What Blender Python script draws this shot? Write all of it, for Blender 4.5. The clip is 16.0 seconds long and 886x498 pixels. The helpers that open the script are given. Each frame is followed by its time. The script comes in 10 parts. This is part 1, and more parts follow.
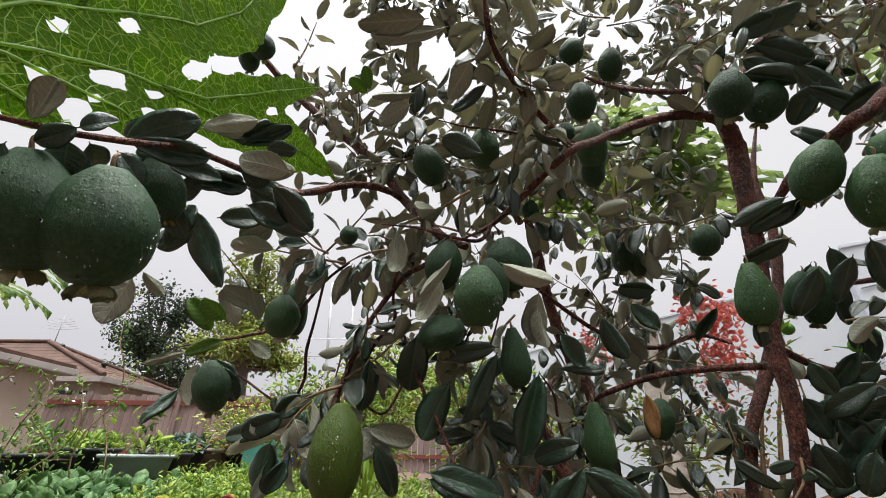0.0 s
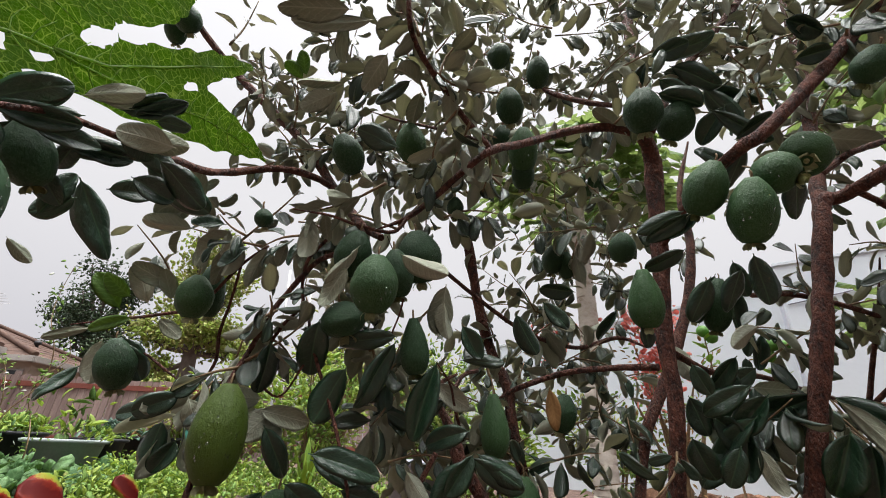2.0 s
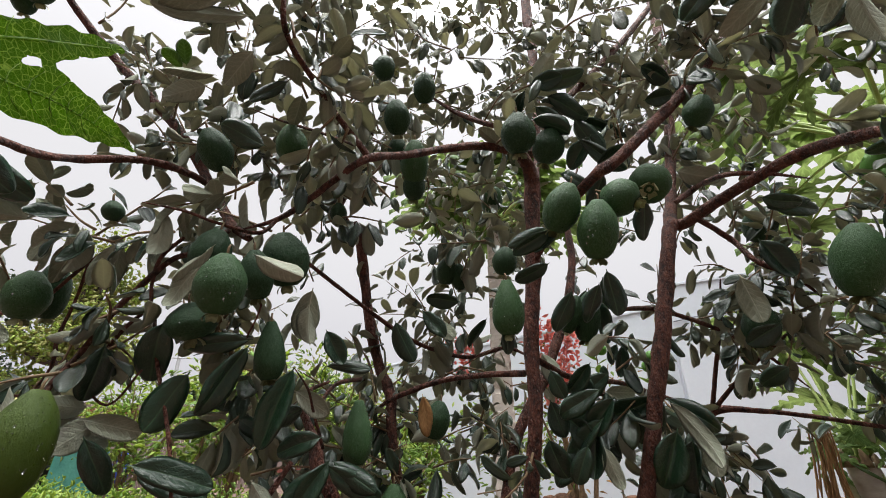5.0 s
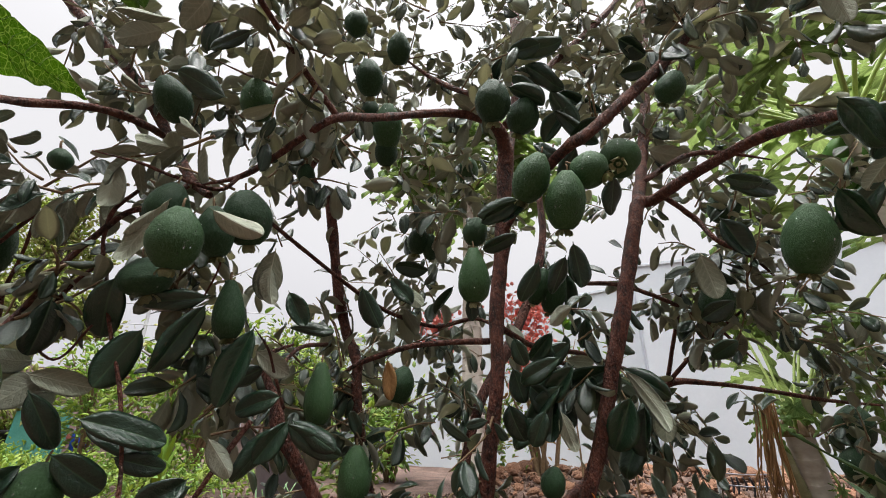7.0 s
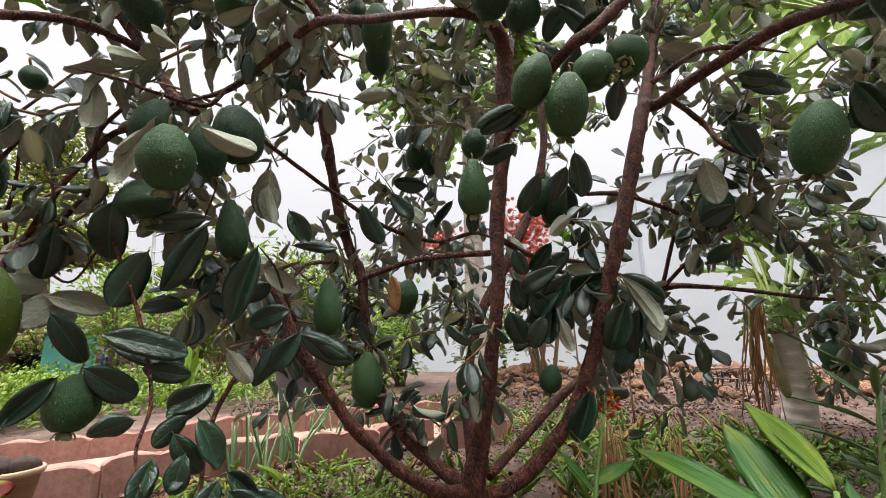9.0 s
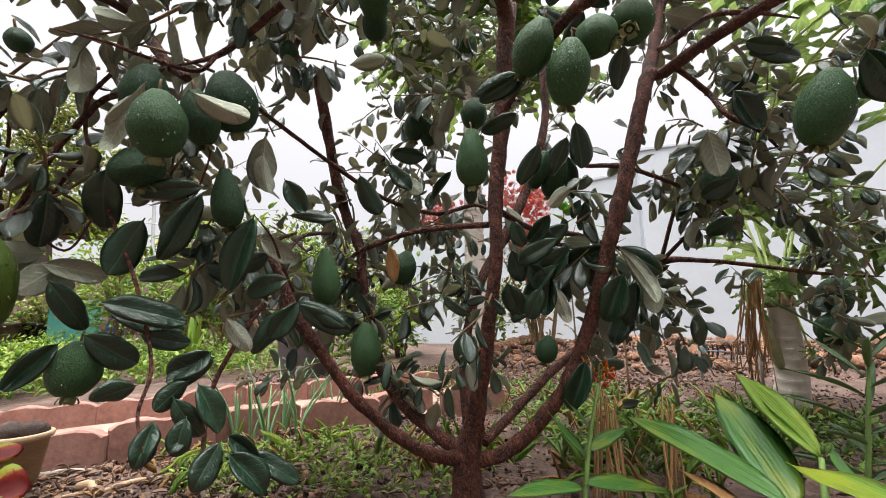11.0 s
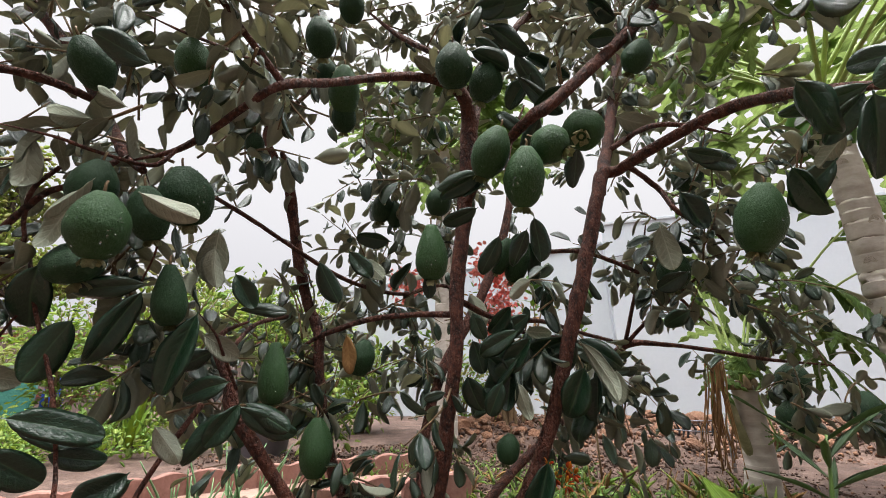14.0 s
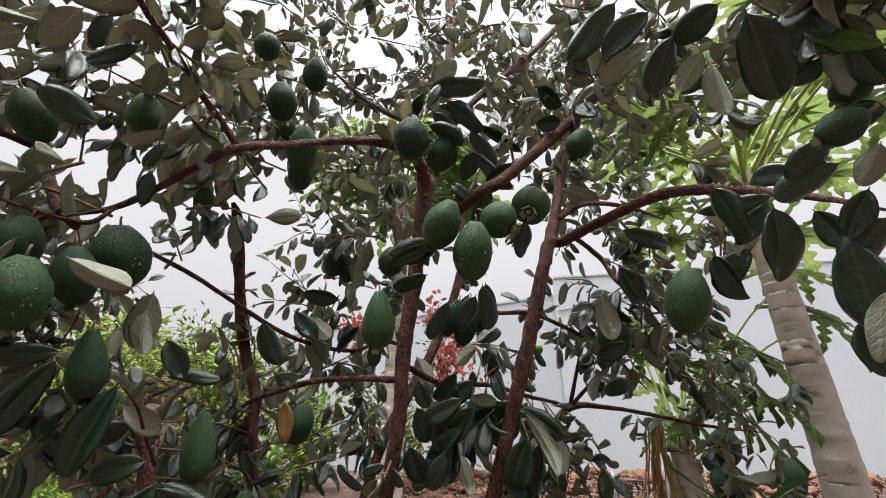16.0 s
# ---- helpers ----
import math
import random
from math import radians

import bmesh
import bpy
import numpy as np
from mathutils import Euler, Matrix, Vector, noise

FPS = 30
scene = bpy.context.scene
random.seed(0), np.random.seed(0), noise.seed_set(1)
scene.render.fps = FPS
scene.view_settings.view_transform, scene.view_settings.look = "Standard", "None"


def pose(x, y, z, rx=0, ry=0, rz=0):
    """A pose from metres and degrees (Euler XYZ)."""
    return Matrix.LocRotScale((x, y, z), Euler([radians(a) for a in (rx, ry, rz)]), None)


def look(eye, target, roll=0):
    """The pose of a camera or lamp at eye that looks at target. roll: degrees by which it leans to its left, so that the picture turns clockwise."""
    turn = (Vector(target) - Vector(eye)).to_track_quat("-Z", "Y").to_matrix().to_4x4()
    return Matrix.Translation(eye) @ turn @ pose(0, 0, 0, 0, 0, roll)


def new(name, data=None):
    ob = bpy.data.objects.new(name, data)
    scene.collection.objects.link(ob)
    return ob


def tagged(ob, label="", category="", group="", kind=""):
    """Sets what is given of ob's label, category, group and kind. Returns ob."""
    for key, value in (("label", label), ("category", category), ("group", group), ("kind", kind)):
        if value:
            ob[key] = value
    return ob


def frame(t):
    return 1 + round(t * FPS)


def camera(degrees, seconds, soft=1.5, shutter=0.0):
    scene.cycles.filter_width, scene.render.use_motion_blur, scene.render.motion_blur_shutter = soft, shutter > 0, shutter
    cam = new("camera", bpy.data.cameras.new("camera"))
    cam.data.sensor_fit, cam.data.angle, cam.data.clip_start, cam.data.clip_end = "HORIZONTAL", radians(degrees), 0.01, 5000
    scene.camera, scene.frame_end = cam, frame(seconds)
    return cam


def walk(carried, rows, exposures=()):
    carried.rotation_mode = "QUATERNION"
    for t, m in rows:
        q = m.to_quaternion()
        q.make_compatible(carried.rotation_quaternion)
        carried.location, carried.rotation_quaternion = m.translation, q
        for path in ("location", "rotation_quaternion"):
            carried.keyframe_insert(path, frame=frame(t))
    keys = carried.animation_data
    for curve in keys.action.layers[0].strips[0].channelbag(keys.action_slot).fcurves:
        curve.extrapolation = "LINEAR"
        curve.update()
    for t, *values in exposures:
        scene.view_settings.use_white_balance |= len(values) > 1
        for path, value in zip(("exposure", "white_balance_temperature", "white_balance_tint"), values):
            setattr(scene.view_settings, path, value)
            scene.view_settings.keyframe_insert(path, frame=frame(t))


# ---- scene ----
cam = camera(92.0, 16.0, soft=0.95)
PATH = [
    (0, (0.014, 0.023, 0.322), (-0.003, 1.825, 1.189), 0.8),
    (0.5, (0.031, 0.022, 0.325), (0.051, 1.834, 1.17), 1.3),
    (1, (0.056, 0.018, 0.32), (0.115, 1.832, 1.16), 1.4),
    (1.5, (0.074, 0.013, 0.311), (0.177, 1.823, 1.156), 1.7),
    (2, (0.086, 0.01, 0.313), (0.228, 1.813, 1.167), 2.3),
    (2.5, (0.099, 0.007, 0.313), (0.306, 1.796, 1.182), 2.0),
    (3, (0.115, 0.005, 0.308), (0.384, 1.779, 1.192), 1.2),
    (3.5, (0.126, 0.002, 0.307), (0.448, 1.761, 1.204), 0.6),
    (4, (0.138, -0.003, 0.308), (0.511, 1.741, 1.214), -0.1),
    (6.5, (0.181, -0.009, 0.292), (0.743, 1.682, 1.2), 0.5),
    (7, (0.178, -0.004, 0.292), (0.763, 1.729, 1.102), 0.5),
    (7.5, (0.178, -0.005, 0.289), (0.776, 1.764, 1.006), 0.2),
    (8, (0.18, -0.004, 0.286), (0.786, 1.794, 0.917), -0.5),
    (8.5, (0.181, -0.003, 0.285), (0.795, 1.829, 0.803), -1.2),
    (9, (0.18, -0.002, 0.286), (0.797, 1.847, 0.734), -1.4),
    (9.5, (0.183, -0.003, 0.282), (0.801, 1.857, 0.679), -1.5),
    (12, (0.187, 0.0, 0.284), (0.805, 1.875, 0.608), -0.7),
    (12.5, (0.194, -0.003, 0.295), (0.811, 1.854, 0.708), -0.5),
    (13, (0.199, -0.007, 0.304), (0.843, 1.819, 0.807), -0.6),
    (13.5, (0.204, -0.009, 0.313), (0.867, 1.791, 0.879), -0.4),
    (14, (0.205, -0.012, 0.327), (0.919, 1.752, 0.941), -0.7),
    (14.5, (0.203, -0.017, 0.334), (0.959, 1.707, 1.008), -1.0),
    (15, (0.204, -0.024, 0.344), (1.004, 1.658, 1.072), -0.3),
    (15.5, (0.203, -0.03, 0.352), (1.044, 1.618, 1.113), -0.2),
    (16, (0.207, -0.035, 0.359), (1.074, 1.579, 1.161), -0.1),
]
walk(cam, [(t, look(eye, target, roll)) for t, eye, target, roll in PATH],
     [(0.0, 0.02), (4.0, 0.03), (6.5, 0.07), (8.0, 0.18), (9.5, 0.31), (12.5, 0.31), (14.0, 0.16), (16.0, 0.06)])
GROUND, SKY = -0.08, 1.06

# ---- sky and light: a bright overcast day, with an added cap overhead over ten times the horizon's brightness ----
world = bpy.data.worlds.new("overcast_sky")
scene.world = world
world.use_nodes = True
wn, wl = world.node_tree.nodes, world.node_tree.links
wn.clear()
sky = wn.new("ShaderNodeTexSky")
sky.sky_type = 'NISHITA'
sky.sun_disc = False
sky.sun_elevation = radians(81)
sky.sun_rotation = radians(193)
sky.dust_density = 4.0
grey = wn.new("ShaderNodeHueSaturation")
grey.inputs["Saturation"].default_value = 0.15
grey.inputs["Value"].default_value = 0.10
cloud = wn.new("ShaderNodeMix")
cloud.data_type = 'RGBA'
cloud.inputs[0].default_value = 0.85
wpos = wn.new("ShaderNodeTexCoord")
wsep = wn.new("ShaderNodeSeparateXYZ")
wl.new(wpos.outputs["Generated"], wsep.inputs[0])
deck = wn.new("ShaderNodeValToRGB")
deck.color_ramp.elements[0].position = 0.0
deck.color_ramp.elements[0].color = (0.605, 0.595, 0.645, 1)
deck.color_ramp.elements[1].position = 0.5
deck.color_ramp.elements[1].color = (0.855, 0.845, 0.87, 1)
deck.color_ramp.interpolation = 'EASE'
high_haze = deck.color_ramp.elements.new(0.80)
high_haze.color = (1.05, 1.045, 1.08, 1)
# cap overhead, far brighter than the deck below it, added to light the garden
bright_deck = deck.color_ramp.elements.new(0.88)
bright_deck.color = (10.0, 10.0, 10.1, 1)
top_of_sky = deck.color_ramp.elements.new(1.0)
top_of_sky.color = (12.5, 12.5, 12.6, 1)
wl.new(wsep.outputs[2], deck.inputs[0])
backg = wn.new("ShaderNodeBackground")
backg.inputs["Strength"].default_value = SKY
wout = wn.new("ShaderNodeOutputWorld")
wl.new(sky.outputs[0], grey.inputs["Color"])
wl.new(grey.outputs[0], cloud.inputs[6])
wl.new(deck.outputs[0], cloud.inputs[7])
wl.new(cloud.outputs[2], backg.inputs["Color"])
wl.new(backg.outputs[0], wout.inputs["Surface"])
sun_data = bpy.data.lights.new("sun", 'SUN')
sun_data.energy = 2.6
sun_data.angle = radians(40)
sun_data.color = (1.0, 0.97, 0.92)
sun = new("sun", sun_data)
sun.matrix_world = look((0, 0, 20), (0.5, 2.2, 5), 0)


# ---- materials ----
class Shade:
    """A node material and short ways to add nodes to it."""

    def __init__(self, name, rough=0.5, spec=0.5):
        self.mat = bpy.data.materials.new(name)
        self.mat.use_nodes = True
        self.n, self.l = self.mat.node_tree.nodes, self.mat.node_tree.links
        self.b = self.n["Principled BSDF"]
        self.out = self.n["Material Output"]
        self.b.inputs["Roughness"].default_value = rough
        self.b.inputs["Specular IOR Level"].default_value = spec

    def add(self, kind, **values):
        node = self.n.new(kind)
        for key, value in values.items():
            node.inputs[key].default_value = value
        return node

    def coord(self, which="Object"):
        return self.n.new("ShaderNodeTexCoord").outputs[which]

    def noise(self, scale, detail=4, rough=0.55, vec=None):
        t = self.add("ShaderNodeTexNoise", Scale=scale, Detail=detail, Roughness=rough)
        self.l.new(vec or self.coord(), t.inputs["Vector"])
        return t.outputs["Fac"]

    def voronoi(self, scale, feature='F1', vec=None):
        t = self.n.new("ShaderNodeTexVoronoi")
        t.feature = feature
        t.inputs["Scale"].default_value = scale
        self.l.new(vec or self.coord(), t.inputs["Vector"])
        return t.outputs["Distance"]

    def ramp(self, fac, *stops):
        r = self.n.new("ShaderNodeValToRGB")
        el = r.color_ramp.elements
        while len(el) < len(stops):
            el.new(0.5)
        for e, (p, c) in zip(el, stops):
            e.position, e.color = p, (*c, 1)
        self.l.new(fac, r.inputs["Fac"])
        return r.outputs["Color"]

    def mix(self, fac, a, b, mode='MIX'):
        m = self.n.new("ShaderNodeMix")
        m.data_type, m.blend_type = 'RGBA', mode
        for slot, v in ((0, fac), (6, a), (7, b)):
            if isinstance(v, (int, float)):
                m.inputs[slot].default_value = v
            elif isinstance(v, tuple):
                m.inputs[slot].default_value = (*v, 1)
            else:
                self.l.new(v, m.inputs[slot])
        return m.outputs[2]

    def math(self, op, a, b=0.0):
        m = self.n.new("ShaderNodeMath")
        m.operation = op
        for slot, v in ((0, a), (1, b)):
            if isinstance(v, (int, float)):
                m.inputs[slot].default_value = v
            else:
                self.l.new(v, m.inputs[slot])
        return m.outputs[0]

    def color(self, c):
        self.l.new(c, self.b.inputs["Base Color"])

    def bump(self, height, strength=0.3, dist=0.002):
        b = self.add("ShaderNodeBump", Strength=strength, Distance=dist)
        self.l.new(height, b.inputs["Height"])
        self.l.new(b.outputs[0], self.b.inputs["Normal"])
        self.l.new(b.outputs[0], self.b.inputs["Coat Normal"])

    def rough(self, fac, lo, hi):
        m = self.n.new("ShaderNodeMapRange")
        m.inputs[3].default_value, m.inputs[4].default_value = lo, hi
        self.l.new(fac, m.inputs[0])
        self.l.new(m.outputs[0], self.b.inputs["Roughness"])

    def each(self):
        """A number that differs from piece to piece."""
        a = self.n.new("ShaderNodeObjectInfo").outputs["Random"]
        b = self.n.new("ShaderNodeNewGeometry").outputs["Random Per Island"]
        return self.math('FRACT', self.math('ADD', a, b))

    def thin(self, c, amount):
        """Lets some light through, as a leaf does."""
        t = self.n.new("ShaderNodeBsdfTranslucent")
        m = self.n.new("ShaderNodeMixShader")
        if isinstance(amount, (int, float)):
            m.inputs[0].default_value = amount
        if isinstance(c, tuple):
            t.inputs["Color"].default_value = (*c, 1)
        else:
            self.l.new(c, t.inputs["Color"])
        if not isinstance(amount, (int, float)):
            self.l.new(amount, m.inputs[0])
        self.l.new(self.b.outputs[0], m.inputs[1])
        self.l.new(t.outputs[0], m.inputs[2])
        self.l.new(m.outputs[0], self.out.inputs["Surface"])


def leaf_map(s):
    """The leaf's own map, shifted from leaf to leaf, so that no two have the same marks."""
    v = s.n.new("ShaderNodeVectorMath")
    v.operation = 'ADD'
    s.l.new(s.coord("UV"), v.inputs[0])
    s.l.new(s.math('MULTIPLY', s.each(), 37.0), v.inputs[1])
    return v.outputs[0]


def vein_height(s, count, slant, wander=0.0):
    """Pinnate veins from the leaf's own map: x across from 0 to 1, y along; 0 on a vein."""
    uv = s.n.new("ShaderNodeSeparateXYZ")
    s.l.new(s.coord("UV"), uv.inputs[0])
    side = s.math('ABSOLUTE', s.math('SUBTRACT', uv.outputs[0], 0.5))
    along = s.math('SUBTRACT', uv.outputs[1], s.math('MULTIPLY', side, slant))
    if wander:
        along = s.math('ADD', along, s.math('MULTIPLY', s.noise(3.5, 2, 0.5, leaf_map(s)), wander))
    rows = s.math('FRACT', s.math('MULTIPLY', along, count))
    vein = s.math('SMOOTH_MIN', s.math('ABSOLUTE', s.math('SUBTRACT', rows, 0.5)), s.math('MULTIPLY', side, 4.0))
    return s.math('MINIMUM', s.math('MULTIPLY', vein, 5.0), 1.0)


def leaf_material(name, dark, light, rough, through_light, veins=7, vein_tint=0.25, relief=0.5, warm=None, gloss=0.0, glow=(0.30, 0.42, 0.08), spots=0.0, ribs=0, sheen=0.2):
    s = Shade(name, rough, sheen)
    tone = s.mix(s.each(), dark, light)
    if warm:
        tone = s.mix(s.ramp(s.each(), (0.93, (0, 0, 0)), (0.97, (1, 1, 1))), tone, warm)
    m = leaf_map(s)
    blotch = s.noise(3.2, 4, 0.6, m)
    tone = s.mix(s.math('MULTIPLY', blotch, 0.5), tone, tuple(v * 0.55 for v in dark))
    h = vein_height(s, veins, 0.5, 0.22)
    tone = s.mix(s.math('MULTIPLY', s.math('SUBTRACT', 1.0, h), vein_tint), tone, tuple(min(1, v * 2.2 + 0.04) for v in light))
    if ribs:
        across = s.n.new("ShaderNodeSeparateXYZ")
        s.l.new(s.coord("UV"), across.inputs[0])
        band = s.math('MULTIPLY', s.math('ABSOLUTE', s.math('SUBTRACT', s.math('FRACT', s.math('MULTIPLY', across.outputs[0], ribs)), 0.5)), 2.0)
        middle = s.math('MINIMUM', s.math('MULTIPLY', s.math('ABSOLUTE', s.math('SUBTRACT', across.outputs[0], 0.5)), 30.0), 1.0)
        h = s.math('ADD', s.math('MULTIPLY', band, 0.5), s.math('MULTIPLY', middle, 1.6))
        beads = s.ramp(s.voronoi(26, vec=m), (0.0, (1, 1, 1)), (0.16, (0, 0, 0)))
        h = s.math('ADD', h, s.math('MULTIPLY', beads, 2.0))
        tone = s.mix(s.math('MULTIPLY', band, 0.35), tone, tuple(v * 1.7 for v in light))
        tone = s.mix(s.ramp(s.noise(1.3, 3, 0.6, m), (0.52, (0, 0, 0)), (0.68, (0.7, 0.7, 0.7))), tone, (0.30, 0.34, 0.03))
    if spots:
        tone = s.mix(s.ramp(s.noise(9, 3, 0.7, m), (0.62, (0, 0, 0)), (0.70, (spots,) * 3)), tone, (0.16, 0.09, 0.035))
    s.color(tone)
    puckers = s.math('ADD', s.math('MULTIPLY', s.noise(6, 3, 0.6, m), 1.8), s.math('MULTIPLY', s.noise(22, 2, 0.6, m), 0.12))
    s.bump(s.math('ADD', s.math('MULTIPLY', h, 0.28 if ribs else 0.14), puckers), relief, 0.003)
    s.rough(s.noise(8, 3, 0.6, m), rough - 0.12, rough + 0.18)
    if gloss:
        s.b.inputs["Coat Weight"].default_value = gloss
        s.b.inputs["Coat Roughness"].default_value = 0.25
    s.thin(s.mix(0.5, tone, glow), through_light)
    return s.mat


def feijoa_leaf(name, dark, light, vein, rough, through_light, glow, wet, thin=0.07):
    """A leathery leaf side: pale midrib, netted side veins, on the wet side a gloss with beads of water."""
    s = Shade(name, rough, 0.4 if wet else 0.2)
    each, m = s.each(), leaf_map(s)
    uv = s.n.new("ShaderNodeSeparateXYZ")
    s.l.new(s.coord("UV"), uv.inputs[0])
    side = s.math('ABSOLUTE', s.math('SUBTRACT', uv.outputs[0], 0.5))
    rib = s.ramp(side, (0.010, (1, 1, 1)), (0.032, (0, 0, 0)))
    h = vein_height(s, 8, 0.55, 0.16)
    web = s.ramp(s.voronoi(13, 'DISTANCE_TO_EDGE', m), (0.0, (1, 1, 1)), (0.10, (0, 0, 0)))
    tone = s.mix(each, dark, light)
    tone = s.mix(s.math('MULTIPLY', s.noise(3.0, 4, 0.6, m), 0.55), tone, tuple(v * 0.6 for v in dark))
    tone = s.mix(s.math('MULTIPLY', s.math('SUBTRACT', 1.0, h), 0.10 if wet else 0.30), tone, vein)
    tone = s.mix(s.math('MULTIPLY', web, 0.10 if wet else 0.16), tone, vein)
    tone = s.mix(s.math('MULTIPLY', rib, 0.55), tone, vein)
    tone = s.mix(s.ramp(s.noise(7, 4, 0.7, m), (0.64, (0, 0, 0)), (0.71, (0.35, 0.35, 0.35))), tone, (0.13, 0.085, 0.045))
    s.color(tone)
    height = s.math('ADD', s.math('MULTIPLY', h, 0.22 if wet else 0.35), s.math('MULTIPLY', s.noise(5.5, 3, 0.6, m), 1.9))
    height = s.math('SUBTRACT', height, s.math('MULTIPLY', web, 0.14))
    height = s.math('ADD', height, s.math('MULTIPLY', rib, -0.8 if wet else 0.9))
    if wet:
        beads = s.ramp(s.voronoi(17, vec=m), (0.0, (1, 1, 1)), (0.13, (0.8, 0.8, 0.8)), (0.20, (0, 0, 0)))
        beads = s.math('MULTIPLY', beads, s.ramp(s.noise(2.5, 2, 0.5, m), (0.48, (0, 0, 0)), (0.58, (1, 1, 1))))
        height = s.math('ADD', height, s.math('MULTIPLY', beads, 0.9))
        s.b.inputs["Coat Weight"].default_value = 0.38
        s.b.inputs["Coat Roughness"].default_value = 0.26
    s.bump(height, 0.32 if wet else 0.45, 0.0035)
    s.rough(s.noise(8, 3, 0.6, m), rough - 0.12, rough + 0.16)
    young = s.math('POWER', s.math('FRACT', s.math('MULTIPLY', each, 7.31)), 1.8)
    s.thin(s.mix(0.25, glow, tone), s.math('ADD', s.math('MULTIPLY', young, through_light), thin))
    return s.mat


leaf_top = feijoa_leaf("feijoa_leaf_top", (0.005, 0.020, 0.011), (0.012, 0.042, 0.021), (0.05, 0.10, 0.055), 0.38, 0.22, (0.58, 0.56, 0.36), True)
leaf_under = feijoa_leaf("feijoa_leaf_underside", (0.28, 0.30, 0.215), (0.49, 0.505, 0.42), (0.50, 0.51, 0.41), 0.60, 0.35, (0.95, 0.90, 0.66), False, 0.34)
# Near leaves: duller copy of the crown leaf, canopy shade put into the material.
near_top_shaded = feijoa_leaf("near_leaf_top_shaded", (0.005, 0.022, 0.010), (0.011, 0.042, 0.018), (0.045, 0.10, 0.045), 0.36, 0.05, (0.30, 0.38, 0.14), True, 0.005)
near_under_shaded = feijoa_leaf("near_leaf_underside_shaded", (0.25, 0.275, 0.195), (0.43, 0.455, 0.36), (0.45, 0.46, 0.36), 0.60, 0.10, (0.70, 0.70, 0.42), False, 0.08)
leaf_young = leaf_material("young_leaf", (0.07, 0.14, 0.03), (0.12, 0.20, 0.05), 0.45, 0.42)
papaya_green = leaf_material("papaya_leaf", (0.06, 0.125, 0.028), (0.12, 0.20, 0.050), 0.45, 0.42, veins=9, vein_tint=0.3, glow=(0.30, 0.36, 0.11))
herb_green = leaf_material("herb_leaf", (0.13, 0.23, 0.045), (0.24, 0.38, 0.10), 0.5, 0.42, warm=(0.25, 0.22, 0.05), glow=(0.42, 0.56, 0.12))
lime_green = leaf_material("lime_leaf", (0.22, 0.31, 0.05), (0.37, 0.47, 0.12), 0.5, 0.5, glow=(0.55, 0.66, 0.16))
bean_green = leaf_material("bean_leaf", (0.065, 0.150, 0.055), (0.15, 0.255, 0.105), 0.5, 0.35, veins=5, vein_tint=0.2, glow=(0.34, 0.50, 0.12))
kale_green = leaf_material("kale_leaf", (0.07, 0.13, 0.10), (0.14, 0.21, 0.17), 0.6, 0.15, vein_tint=0.2)
far_dark_green = leaf_material("far_dark_leaf", (0.025, 0.045, 0.025), (0.06, 0.09, 0.045), 0.6, 0.15)
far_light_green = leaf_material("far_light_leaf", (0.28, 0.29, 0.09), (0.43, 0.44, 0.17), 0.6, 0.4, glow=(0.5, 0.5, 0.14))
strap_green = leaf_material("strap_leaf", (0.035, 0.125, 0.025), (0.08, 0.20, 0.04), 0.36, 0.40, veins=0.01, vein_tint=0.0, relief=0.55, gloss=0.5, glow=(0.30, 0.50, 0.06), spots=0.15, ribs=13)
strap_yellow = leaf_material("yellowing_leaf", (0.075, 0.170, 0.025), (0.18, 0.28, 0.04), 0.4, 0.40, veins=0.01, vein_tint=0.0, glow=(0.6, 0.62, 0.06), spots=0.5, ribs=13)
onion_green = leaf_material("onion_leaf", (0.17, 0.31, 0.14), (0.27, 0.42, 0.22), 0.45, 0.10, vein_tint=0.0)
dry_leaf = leaf_material("dry_leaf", (0.26, 0.13, 0.05), (0.42, 0.24, 0.10), 0.75, 0.15, vein_tint=0.1)
bract_red = leaf_material("bougainvillea_bract", (0.95, 0.31, 0.26), (0.97, 0.53, 0.46), 0.6, 0.6, vein_tint=0.05, glow=(1.0, 0.46, 0.39))
petal_orange = leaf_material("orange_petal", (0.75, 0.16, 0.01), (0.85, 0.36, 0.03), 0.6, 0.3, vein_tint=0.0)
petal_red = leaf_material("red_petal", (0.62, 0.035, 0.012), (0.75, 0.09, 0.02), 0.6, 0.3, vein_tint=0.0)
petal_white = leaf_material("white_petal", (0.70, 0.70, 0.66), (0.80, 0.80, 0.76), 0.6, 0.3, vein_tint=0.0)
coleus_shade = Shade("coleus_leaf", 0.45, 0.2)
coleus_uv = coleus_shade.n.new("ShaderNodeSeparateXYZ")
coleus_shade.l.new(coleus_shade.coord("UV"), coleus_uv.inputs[0])
from_rib = coleus_shade.math('ABSOLUTE', coleus_shade.math('SUBTRACT', coleus_uv.outputs[0], 0.5))
ragged = coleus_shade.math('ADD', from_rib, coleus_shade.math('MULTIPLY', coleus_shade.noise(7, 3, 0.6, coleus_shade.coord("UV")), 0.35))
coleus_tone = coleus_shade.ramp(ragged, (0.30, (0.16, 0.012, 0.010)), (0.46, (0.30, 0.03, 0.012)), (0.52, (0.34, 0.30, 0.03)), (0.62, (0.26, 0.38, 0.04)))
coleus_shade.color(coleus_tone)
coleus_shade.thin(coleus_tone, 0.3)
coleus_red = coleus_shade.mat


